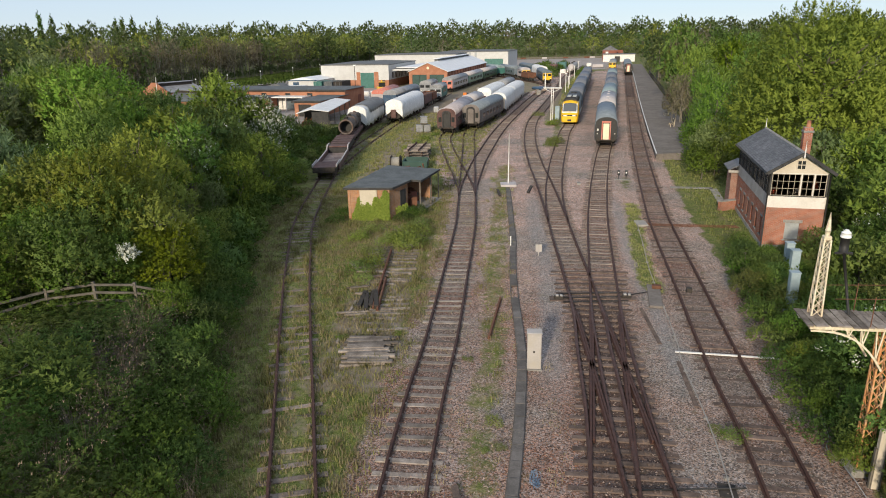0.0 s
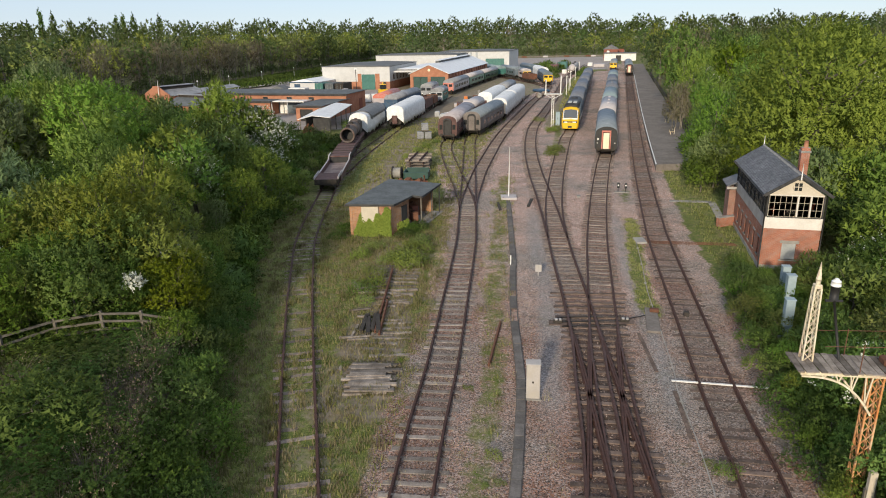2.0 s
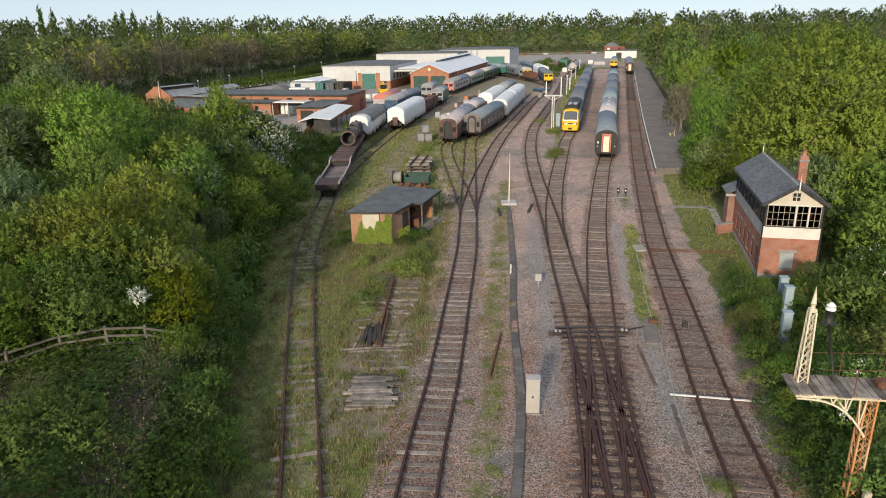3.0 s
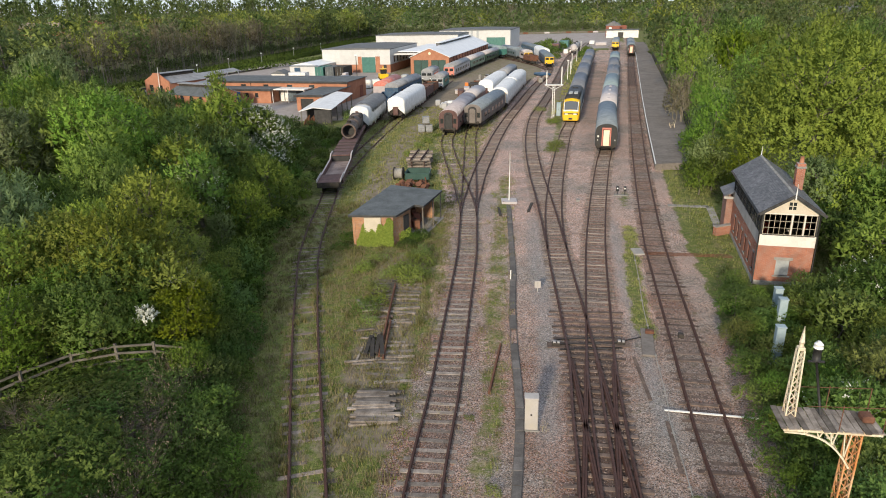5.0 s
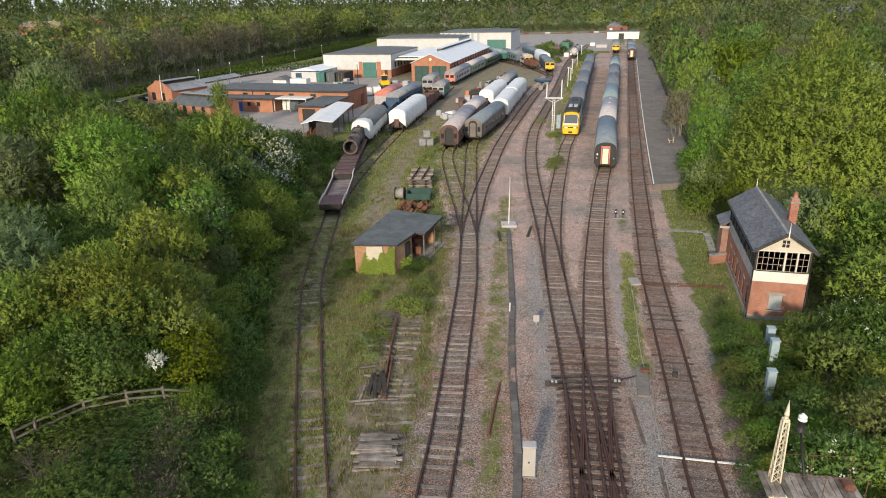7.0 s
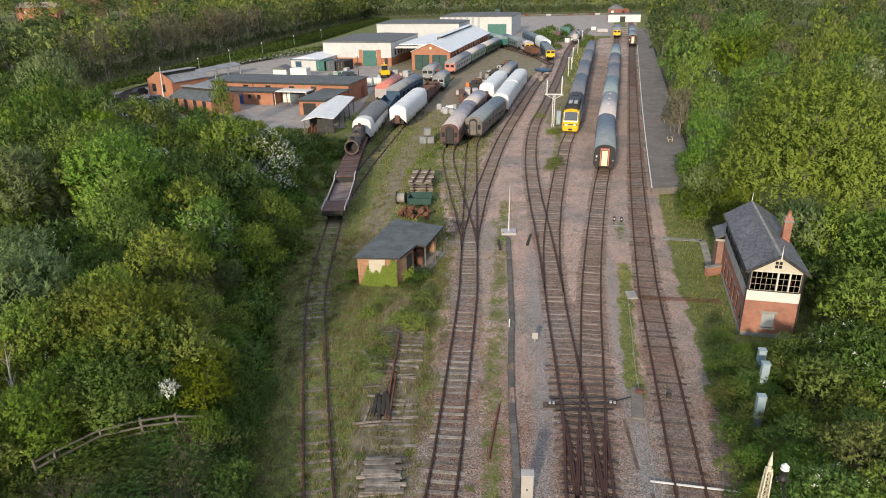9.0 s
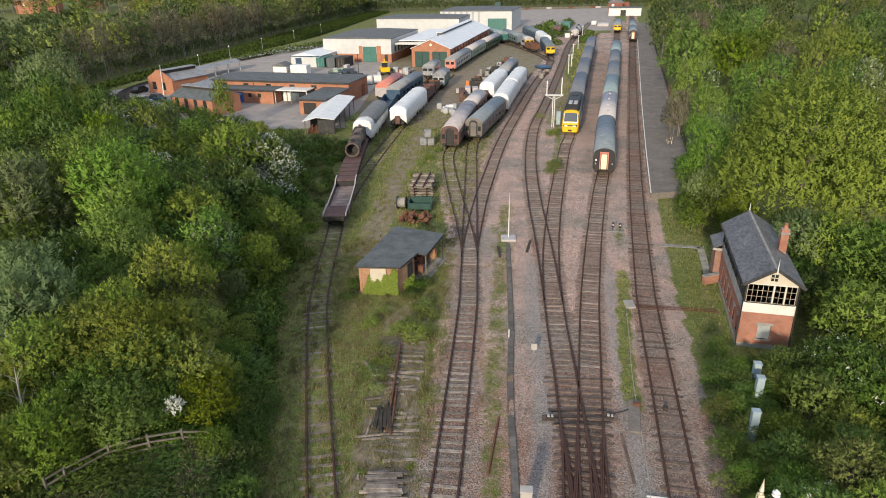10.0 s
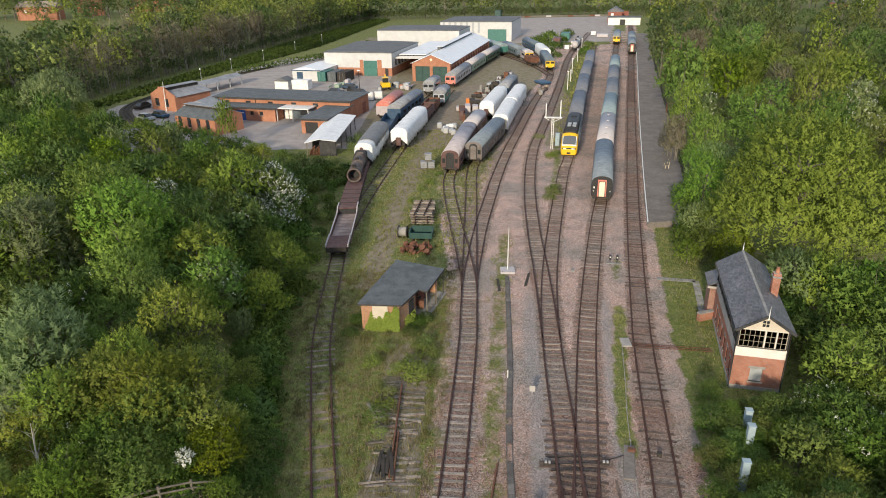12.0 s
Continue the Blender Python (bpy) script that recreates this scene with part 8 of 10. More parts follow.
    for x, y, mt, lab in ((-39.4, 184.4, "teal", "teal steel shipping container"), (-36.4, 183.4, "felt", "dark grey shipping container"), (-33.6, 182.8, "dark", "dark steel shipping container")):
        r = thing("container", pose(x, y, 0, 0, 0, -14), lab, "container", "containers")
        part("body", rbox(B(), 0, 2.44, 0, 6.06, 0.05, 2.6, 0.03), mt, r)
        bm = B()
        for i in range(8):
            box(bm, 0.1 + i * 0.3, 0.24 + i * 0.3, -0.04, 0.0, 0.2, 2.5)
        part("end_ribs", bm, mt, r)
        for s in (0.7, 1.7):
            part("lock_bar", rod(B(), (s, -0.06, 0.2), (s, -0.06, 2.5), 0.03, n=6), "steelgrey", r)
    r = thing("garden_shed", pose(-48.2, 172.9, 0, 0, 0, -14), "small white shed with a dark pitched roof", "shed")
    part("wall", walls(B(), 3.8, 3.4, 2.1, 0.12), "whitepaint", r)
    part("roof", prism(B(), [(-0.25, 2.1), (4.05, 2.1), (1.9, 3.0)], -0.25, 3.65), "roofdark", r)
    r = thing("container", pose(-43.6, 172.2, 0, 0, 0, -14), "white steel shipping container", "container", "containers")
    part("body", rbox(B(), 0, 4.6, 0, 2.44, 0.05, 2.4, 0.03), "whitepaint", r)
    r = thing("excavator", pose(-18.6, 168.5, 0, 0, 0, 15), "yellow wheeled loading shovel parked in the yard", "excavator")
    part("body", rbox(B(), -1.1, 1.1, 0, 3.2, 0.8, 1.9, 0.1), "yellow", r)
    part("cab", rbox(B(), -0.7, 0.7, 0.9, 2.3, 1.9, 3.0, 0.08), "glass", r)
    part("cab_roof", rbox(B(), -0.8, 0.8, 0.8, 2.4, 3.0, 3.12, 0.03), "yellow", r)
    part("arm", bar(bar(B(), (0.3, 3.0, 1.6), (0.5, 5.0, 3.2), 0.3), (0.5, 5.0, 3.2), (0.6, 6.2, 1.0), 0.25), "yellow", r)
    part("bucket", rbox(B(), 0.1, 1.1, 5.9, 6.6, 0.3, 1.0, 0.08), "yellow", r)
    for sx in (-1.0, 1.0):
        for yy in (0.6, 2.6):
            part("wheel", rod(B(), (sx - 0.2, yy, 0.55), (sx + 0.2, yy, 0.55), 0.55, n=14), "black", r)
    for x, y in ((-21.3, 156.0), (-19.3, 157.0)):
        r = thing("water_tank", pose(x, y, 0, 0, 0, 12), "white cube-shaped storage tank on a pallet", "tank", "white storage tanks")
        part("tank", rbox(B(), -0.9, 0.9, -0.9, 0.9, 0.15, 1.9, 0.12), "whitepaint", r)
        part("pallet", box(B(), -0.95, 0.95, -0.95, 0.95, 0, 0.14), "fencewood", r)


works()


# ---- platform ----
def platform():
    L = [(22.75, 73.6), (27.55, 95.4), (36.5, 134.9), (56.6, 222.0), (72.0, 290.0)]
    R = [(28.4, 74.3), (33.3, 96.0), (42.0, 134.9), (61.5, 222.0), (77.0, 290.0)]
    root = tagged(new("platform"), "old tarmac station platform with a white edge line", "platform", kind="structure")
    bm = B()
    top, bot = [], []
    for (a, b), (c, d) in zip(L, R):
        top.append((bm.verts.new((a, b, 0.78)), bm.verts.new((c, d, 0.78))))
        bot.append((bm.verts.new((a + 0.1, b, -0.1)), bm.verts.new((c, d, -0.1))))
    for i in range(len(L) - 1):
        bm.faces.new((top[i][0], top[i][1], top[i + 1][1], top[i + 1][0]))
        bm.faces.new((bot[i][0], top[i][0], top[i + 1][0], bot[i + 1][0]))
        bm.faces.new((top[i][1], bot[i][1], bot[i + 1][1], top[i + 1][1]))
    bm.faces.new((bot[0][0], bot[0][1], top[0][1], top[0][0]))
    bmesh.ops.recalc_face_normals(bm, faces=bm.faces)
    part("surface", bm, "tar", root, "worn grey tarmac")
    # coping slabs with the painted line
    S = spline(L, 0.92)
    first = None
    for i, (x, y, h) in enumerate(S[:230]):
        m = pose(x, y, 0.78, 0, 0, math.degrees(h))
        if first is None:
            first = part("coping_slab", rbox(B(), -0.06, 0.18, -0.45, 0.45, -0.06, 0.03, 0.01), "lid", root, m=m)
        else:
            share("coping_slab", first, root, m)
    bm = B()
    T = spline(L, 6.0)
    for a, b in zip(T, T[1:]):
        bar(bm, (a[0] + 0.06, a[1], 0.812), (b[0] + 0.06, b[1], 0.812), 0.13, 0.012)
    part("edge_line", bm, "whitepaint", root, "worn white edge line")


platform()


def platform_fence():
    root = thing("platform_fence", Matrix(), "dark rusty fence along the back of the platform", "fence")
    S = spline([(27.0, 66.0), (28.5, 74.3), (33.4, 96.0), (42.1, 134.9), (61.6, 222.0)], 2.4)
    for x, y, h in S:
        if y < 74:
            part("post", bar(B(), (x, y, 0), (x, y, 1.3), 0.09), "darkwood", root)
        else:
            part("post", bar(B(), (x, y, 0.7), (x, y, 2.1), 0.09), "darkwood", root)
    for z in (0.45, 1.1):
        bm = B()
        for a, b in zip(S, S[1:]):
            zz = z if a[1] < 74 else z + 0.8
            bar(bm, (a[0], a[1], zz), (b[0], b[1], z if b[1] < 74 else z + 0.8), 0.04, 0.09)
        part("rail", bm, "darkwood", root)
    first = None
    for a, b in zip(S, S[1:]):
        if a[1] < 73:
            for i in range(14):
                m = pose(lerp(a[0], b[0], i / 14), lerp(a[1], b[1], i / 14), 0, 0, 0, -12)
                if first is None:
                    first = part("paling", bar(B(), (0, 0, 0.05), (0, 0, 1.25), 0.10, 0.02), "darkwood", root, m=m)
                else:
                    share("paling", first, root, m)


platform_fence()


def bench(x, y, h):
    root = thing("platform_bench", pose(x, y, 0.78, 0, 0, h), "weathered wooden platform bench", "bench", "platform benches")
    for i in range(4):
        part("seat_slat", box(B(), -0.9, 0.9, 0.05 + i * 0.12, 0.14 + i * 0.12, 0.44, 0.47), "fencewood", root)
    for i in range(3):
        part("back_slat", box(B(), -0.9, 0.9, 0.55, 0.58, 0.58 + i * 0.14, 0.68 + i * 0.14), "fencewood", root)
    for s in (-0.8, 0.8):
        bm = bar(B(), (s, 0.08, 0), (s, 0.08, 0.44), 0.07)
        bar(bm, (s, 0.55, 0), (s, 0.6, 1.0), 0.07)
        bar(bm, (s, 0.05, 0.42), (s, 0.56, 0.42), 0.06)
        part("leg", bm, "latticecream", root)


bench(31.0, 96.5, -100)
bench(34.0, 109.5, -100)
for _x, _y in ((38.6, 120.5), (41.7, 134.0)):
    _r = thing("platform_sign", pose(_x, _y, 0.78, 0, 0, -100), "red-brown platform sign on two posts", "sign", "platform signs")
    for _s in (-0.6, 0.6):
        part("post", bar(B(), (_s, 0, 0), (_s, 0, 2.2), 0.08), "rust", _r)
    part("board", rbox(B(), -0.7, 0.7, -0.03, 0.03, 1.5, 2.1, 0.01), "brownred", _r)


# ---- bracket signal beside the line ----
def gantry():
    root = thing("bracket_signal", pose(14.36, 17.92, 0, 0, 0, -7), "derelict lattice bracket signal with flaking cream paint and rust", "railway signal")
    zt = 5.3

    def lattice(bm, x0, x1, y0, y1, z0, z1, n, w=0.05, taper=1.0):
        cs = [(x0, y0), (x1, y0), (x1, y1), (x0, y1)]
        cx, cy = (x0 + x1) / 2, (y0 + y1) / 2
        tp = [(cx + (a - cx) * taper, cy + (b - cy) * taper) for a, b in cs]

        def at(i, t):
            return (lerp(cs[i][0], tp[i][0], t), lerp(cs[i][1], tp[i][1], t), lerp(z0, z1, t))
        for i in range(4):
            bar(bm, at(i, 0), at(i, 1), w)
        for i in range(4):
            for k in range(n):
                a, b = at(i, k / n), at((i + 1) % 4, (k + 1) / n)
                bar(bm, a, b, w * 0.7, w * 0.35)
                a, b = at((i + 1) % 4, k / n), at(i, (k + 1) / n)
                bar(bm, a, b, w * 0.7, w * 0.35)

    bm = B()
    lattice(bm, -0.60, -0.26, -0.17, 0.17, 0.0, zt, 12, 0.055)
    part("lattice_post", bm, "latticerust", root, "rust-streaked lattice post")
    part("foot", rbox(B(), -0.82, -0.02, -0.4, 0.4, 0, 0.25, 0.03), "concrete", root)
    # curved brackets under the deck
    for sy in (-0.5, 0.5):
        bm = B()
        bar(bm, (-2.85, sy, zt), (0.16, sy, zt), 0.09, 0.12)
        last = None
        for i in range(11):
            t = i / 10
            p = (lerp(-2.8, -0.64, t), sy, zt - 0.12 - 1.25 * t ** 3.0)
            if last:
                bar(bm, last, p, 0.07, 0.06)
                bar(bm, ((last[0] + p[0]) / 2, sy, zt), p if i % 2 else last, 0.035)
            last = p
        part("bracket", bm, "latticecream", root, "cream curved truss bracket")
    bm = B()
    for x in (-2.8, -2.0, -1.2, -0.5, 0.1):
        bar(bm, (x, -0.5, zt - 0.02), (x, 0.5, zt - 0.02), 0.07)
    part("cross_beams", bm, "latticecream", root)
    r = random.Random(8)
    for i in range(15):
        x = -2.85 + i * 0.21
        part("deck_plank", rbox(B(), -0.095, 0.095, -0.62 - r.uniform(0, 0.06), 0.62 + r.uniform(0, 0.06), 0, 0.045, 0.008), "sleeperold", root, m=pose(x, 0, zt + 0.065 + r.uniform(-0.01, 0.012), r.uniform(-1, 1), r.uniform(-2, 2), r.uniform(-2, 2)))
    # handrail
    for x in (-1.2, 0.1):
        for sy in (-0.58, 0.58):
            part("stanchion", bar(B(), (x, sy, zt + 0.05), (x, sy, zt + 1.05), 0.022), "rust", root)
    for sy in (-0.58, 0.58):
        part("handrail", rod(B(), (-2.3, sy, zt + 0.95), (0.12, sy, zt + 1.03), 0.011, n=6), "rust", root)
    # doll post with finial
    bm = B()
    lattice(bm, -2.62, -2.32, 0.08, 0.38, zt + 0.08, zt + 2.55, 8, 0.045, 0.62)
    doll = part("doll_post", bm, "latticecream", root, "cream lattice doll post")
    bm = rbox(B(), -2.58, -2.36, 0.12, 0.34, zt + 2.53, zt + 2.66, 0.02)
    rod(bm, (-2.47, 0.23, zt + 2.66), (-2.47, 0.23, zt + 2.82), 0.06, 0.09, 8)
    rod(bm, (-2.47, 0.23, zt + 2.82), (-2.47, 0.23, zt + 3.38), 0.085, 0.01, 8)
    part("finial", bm, "latticecream", doll, "spiked cream finial")
    # lamp post
    bm = rod(B(), (-1.45, 0.30, zt + 0.08), (-1.92, 0.30, zt + 2.2), 0.045, 0.04, 8)
    rod(bm, (-1.92, 0.30, zt + 2.15), (-1.92, 0.30, zt + 2.6), 0.13, 0.13, 10)
    bar(bm, (-2.15, 0.30, zt + 2.1), (-1.65, 0.30, zt + 2.1), 0.06)
    part("lamp_post", bm, "black", root, "black leaning lamp post")
    bm = rod(B(), (-1.92, 0.30, zt + 2.60), (-1.92, 0.30, zt + 2.74), 0.15, 0.14, 12)
    rod(bm, (-1.92, 0.30, zt + 2.74), (-1.92, 0.30, zt + 2.84), 0.14, 0.05, 12)
    part("lamp_globe", bm, "lampwhite", root, "white lamp globe")
    bm = rbox(B(), -0.3, 0.08, -0.1, 0.35, zt + 0.1, zt + 0.34, 0.05)
    part("rusty_box", bm, "rust", root)
    # concrete post below
    ob = part("concrete_post", rbox(B(), -0.09, 0.09, -0.09, 0.09, 0, 2.3, 0.015), "latticecream", m=pose(13.75, 15.9, 0, 0, 0, 10))
    tagged(ob, "pale concrete post among the bushes", "post")


gantry()


def thicket_fence():
    root = thing("wooden_fence", Matrix(), "weathered three-rail wooden fence half lost in brambles", "fence")
    pts = [(-19.75, 24.05)] + FENCE[3:]
    zs = [float(bank(x, y)) for x, y in pts]
    r = random.Random(17)
    for (x, y), z in zip(pts, zs):
        part("post", bar(B(), (x, y, z - 0.3), (x + r.uniform(-0.04, 0.04), y, z + 1.28), 0.12), "fencewood", root)
    for k in (0.38, 0.76, 1.14):
        for (a, b), za, zb in zip(zip(pts, pts[1:]), zs, zs[1:]):
            part("rail", bar(B(), (a[0], a[1] - 0.06, za + k + r.uniform(-0.03, 0.03)), (b[0], b[1] - 0.06, zb + k + r.uniform(-0.03, 0.03)), 0.05, 0.11), "fencewood", root)


thicket_fence()


# ---- lineside things ----
def cabinet(x, y, h, w, d, hh, mat, label, group=""):
    root = thing("lineside_cabinet", pose(x, y, 0, 0, 0, h), label, "cabinet", group)
    part("body", rbox(B(), -w / 2, w / 2, -d / 2, d / 2, 0.08, hh, 0.015), mat, root)
    part("lid", rbox(B(), -w / 2 - 0.03, w / 2 + 0.03, -d / 2 - 0.03, d / 2 + 0.03, hh, hh + 0.06, 0.015), mat, root)
    part("plinth", box(B(), -w / 2 - 0.05, w / 2 + 0.05, -d / 2 - 0.05, d / 2 + 0.05, -0.05, 0.08), "concrete", root)
    part("door", box(B(), -w / 2 + 0.04, w / 2 - 0.04, -d / 2 - 0.012, -d / 2, 0.14, hh - 0.06), mat, root)
    part("handle", rbox(B(), -0.05, 0.03, -d / 2 - 0.04, -d / 2 - 0.01, hh * 0.5, hh * 0.5 + 0.09, 0.01), "dark", root)
    return root


cabinet(4.06, 25.15, -4, 0.60, 0.45, 1.72, "cabinet", "tall pale grey lineside cabinet standing in the ballast")
for _x, _y, _h in ((19.75, 35.8, 2.2), (19.25, 34.1, 2.3), (17.7, 30.9, 2.2)):
    cabinet(_x, _y, -8, 0.44, 0.4, _h, "bluegrey", "pale blue-grey equipment cabinet among the bushes", "cabinets in the bushes")


def trough():
    root = thing("cable_trough", Matrix(), "run of grey concrete cable trough lids, some out of place", "cable trough")
    S = spline([(1.9, 12.5), (2.46, 16.45), (3.00, 20.2), (3.58, 25.5), (3.75, 29.0), (3.85, 32.7), (4.05, 36.9), (4.40, 41.7), (4.60, 44.5), (5.26, 59.0), (5.30, 60.5)], 0.92)
    r = random.Random(6)
    first = None
    for i, (x, y, h) in enumerate(S):
        if 33.2 < y < 34.6 or 36.8 < y < 37.5:
            continue
        m = pose(x + r.uniform(-0.015, 0.015), y, 0.03 + r.uniform(0, 0.02), r.uniform(-1, 1), r.uniform(-1, 1), math.degrees(h) + r.uniform(-1.5, 1.5))
        if first is None:
            first = part("trough_lid", rbox(B(), -0.19, 0.19, -0.45, 0.45, 0, 0.07, 0.012), "lid", root, m=m)
        else:
            share("trough_lid", first, root, m)
    for s in (-0.2, 0.2):
        bm = B()
        for (a, b, _), (c, d, _) in zip(S, S[1:]):
            bar(bm, (a + s, b, 0.0), (c + s, d, 0.0), 0.05, 0.12)
        bmesh.ops.remove_doubles(bm, verts=bm.verts, dist=0.012)
        part("trough_side", bm, "lid", root)


trough()


def timber_piles():
    r = random.Random(12)
    # the low stack of grey planks
    root = thing("plank_stack", pose(-3.4, 26.8, 0, 0, 0, 2), "low stack of rotting grey sleepers in the grass", "timber stack")
    for lay in range(2):
        for i in range(14 if lay else 15):
            L = r.uniform(1.5, 2.6)
            w = r.uniform(0.088, 0.106)
            if lay and r.random() < 0.2:
                continue
            part("plank", rbox(B(), -L / 2, L / 2, -w, w, 0, r.uniform(0.07, 0.13), 0.015), "sleeperold", root, m=pose(r.uniform(-0.2, 0.2), -1.3 + i * 0.19, 0.01 + lay * 0.125 + r.uniform(-0.015, 0.015), r.uniform(-5, 5), r.uniform(-1.5, 1.5), r.uniform(-5, 5)))
    # the row of loose sleepers with a stub of rail
    root = thing("lifted_track", Matrix(), "old lifted track panel with one rusty rail and rotting sleepers", "railway track")
    y = 29.2
    while y < 43.5:
        L = r.uniform(1.9, 2.5)
        if r.random() < 0.85:
            part("sleeper", rbox(B(), -L / 2, L / 2, -0.12, 0.12, 0, 0.12, 0.015), "sleeperold", root, m=pose(-3.1 + r.uniform(-0.35, 0.35) - 0.012 * (y - 30), y, -0.055 + r.uniform(-0.03, 0.04), r.uniform(-3, 3), r.uniform(-2, 2), r.uniform(-9, 9)))
        y += r.uniform(0.5, 0.75)
    for a, b in (((-3.78, 31.6), (-3.82, 41.6)), ((-3.52, 31.3), (-3.58, 36.0))):
        h = math.atan2(-(b[0] - a[0]), b[1] - a[1])
        n = 12
        part("rail", rail_mesh([(lerp(a[0], b[0], i / n), lerp(a[1], b[1], i / n), h) for i in range(n + 1)], 0.0, 0.1), "rust", root)
    root = thing("rotten_timbers", Matrix(), "litter of broken rotten sleepers in rough grass", "timber stack")
    for i in range(34):
        L, x, y = r.uniform(0.5, 1.7), -4.3 + r.uniform(-0.9, 1.4), r.uniform(27.8, 43.0)
        part("timber", rbox(B(), -L / 2, L / 2, -0.07, 0.07, 0, 0.1, 0.015), "sleeperold", root, m=pose(x, y, r.uniform(-0.03, 0.03), r.uniform(-4, 4), r.uniform(-3, 3), r.choice((0, 0, 4, 85)) + r.uniform(-12, 12)))
    root = thing("dark_timber", pose(-4.2, 32.9, 0, 0, 0, 0), "pile of black tarred timber baulks", "timber stack")
    for i in range(4):
        part("baulk", rbox(B(), -0.12, 0.12, -1.1, 1.1, 0, 0.22, 0.02), "dark", root, m=pose(-0.35 + i * 0.27, r.uniform(-0.3, 0.2), 0.0 + (0.0 if i < 3 else 0.12), 0, 0, r.uniform(-8, 8)))
    for nm, lab, x, y, rot, L, mt in (("loose_timber", "single dark timber lying across the old sleepers", -4.5, 36.6, -80, 2.0, "sleeperdark"), ("loose_timber", "weathered timber lying in the grass", -5.8, 38.5, 25, 1.8, "sleeperold"), ("loose_timber", "dark sleeper end lying beside the track", 0.85, 15.9, 8, 2.4, "sleeperdark"), ("loose_timber", "dark timber lying beside the trough", 4.35, 58.6, 2, 2.6, "dark"), ("loose_timber", "dark timber in the ballast by the lamp", 7.3, 59.8, -12, 2.8, "dark")):
        ob = part(nm, rbox(B(), -0.12, 0.12, -L / 2, L / 2, 0, 0.14, 0.015), mt, m=pose(x, y, 0.01, 0, 0, rot))
        tagged(ob, lab, "timber", "loose timbers")
    ob = part("loose_rail", rail_mesh([(lerp(2.22, 3.06, i / 8), lerp(28.0, 33.0, i / 8), -0.165) for i in range(9)], 0.0, 0.0), "rust")
    tagged(ob, "short length of rusty rail lying in grass", "rail")


timber_piles()


def points_gear():
    """The motors, rods and boxes that work the slip."""
    for x, y, h in ((6.25, 33.0, -4), (9.95, 33.05, -10)):
        root = thing("point_motor", pose(x, y, 0, 0, 0, h), "grey point motor case on long timbers", "point motor", "point motors")
        part("case", rbox(B(), -0.24, 0.24, -0.16, 0.16, 0.06, 0.22, 0.03), "dark", root)
        part("cover", rbox(B(), -0.18, -0.02, -0.12, 0.12, 0.21, 0.28, 0.02), "cabinet", root)
        part("cover", rbox(B(), 0.06, 0.2, -0.12, 0.12, 0.21, 0.27, 0.02), "cabinet", root)
        part("base", box(B(), -0.5, 0.5, -0.3, 0.3, -0.02, 0.06), "sleeperdark", root)
    root = thing("point_rodding", Matrix(), "black stretcher bars and rods across the slip", "point rodding")
    for y in (32.4, 33.0, 33.6, 16.9):
        part("rod", rod(B(), (6.4, y, 0.09), (9.9, y + 0.1, 0.09), 0.03, n=6), "black", root)
    ob = part("cable_bundle", rod(B(), (9.9, 33.3, 0.06), (12.2, 34.2, 0.06), 0.03, n=6), "black")
    tagged(ob, "black cables running across the ballast", "cable")
    # equipment tray beside the track
    root = thing("equipment_base", pose(11.5, 33.2, 0, 0, 0, -12), "cracked dark concrete equipment base", "concrete base")
    part("slab", rbox(B(), -0.35, 0.35, -1.6, 1.6, 0, 0.14, 0.02), "tar", root)
    part("bracket", rbox(B(), -0.1, 0.4, 0.9, 1.2, 0.14, 0.32, 0.02), "rust", root)
    for a, b, lab in (((10.35, 31.6), (10.15, 27.4), "dark iron strip lying in the ballast"), ((10.45, 25.6), (10.0, 21.9), "long dark iron strip in the ballast")):
        ob = part("iron_strip", bar(B(), (*a, 0.03), (*b, 0.03), 0.16, 0.06), "sleeperdark")
        tagged(ob, lab, "iron strip", "iron strips")
    # pale pipe along the platform road
    root = thing("cable_pipe", Matrix(), "pale weathered pipe laid along the track side", "pipe")
    S = spline([(8.9, 14), (9.3, 16.5), (9.8, 19.2), (10.2, 22.2), (10.55, 25.5), (11.0, 27.8), (12.3, 37.1), (13.2, 42.0), (14.15, 47.6)], 1.2)
    part("pipe", tube(B(), [(p[0], p[1], 0.10) for p in S], 0.026), "greyboard", root)
    for a in S[::3]:
        part("support", box(B(), a[0] - 0.08, a[0] + 0.08, a[1] - 0.05, a[1] + 0.05, -0.02, 0.08), "concrete", root)
    # white tube across the platform road
    root = thing("white_tube", pose(0, 0, 0), "white painted tube laid across the track", "pipe")
    part("tube", bar(B(), (10.55, 26.45, 0.10), (11.72, 26.25, 0.10), 0.10, 0.05), "whitepaint", root)
    part("tube", bar(B(), (11.82, 26.23, 0.10), (13.15, 26.0, 0.10), 0.10, 0.05), "whitepaint", root)
    part("tube", bar(B(), (13.25, 25.98, 0.10), (14.85, 25.7, 0.10), 0.10, 0.05), "whitepaint", root)
    # cross trench at the far end
    root = thing("point_rodding", Matrix(), "rusty rods and crank beside the platform road", "point rodding")
    for k in range(3):
        part("rod", rod(B(), (14.4, 47.2 + 0.25 * k, 0.08), (21.2, 46.2 + 0.25 * k, 0.10), 0.025, n=6), "rust", root)
    part("crank_base", rbox(B(), 14.1, 14.9, 47.1, 48.4, 0, 0.14, 0.02), "greyboard", root)


points_gear()


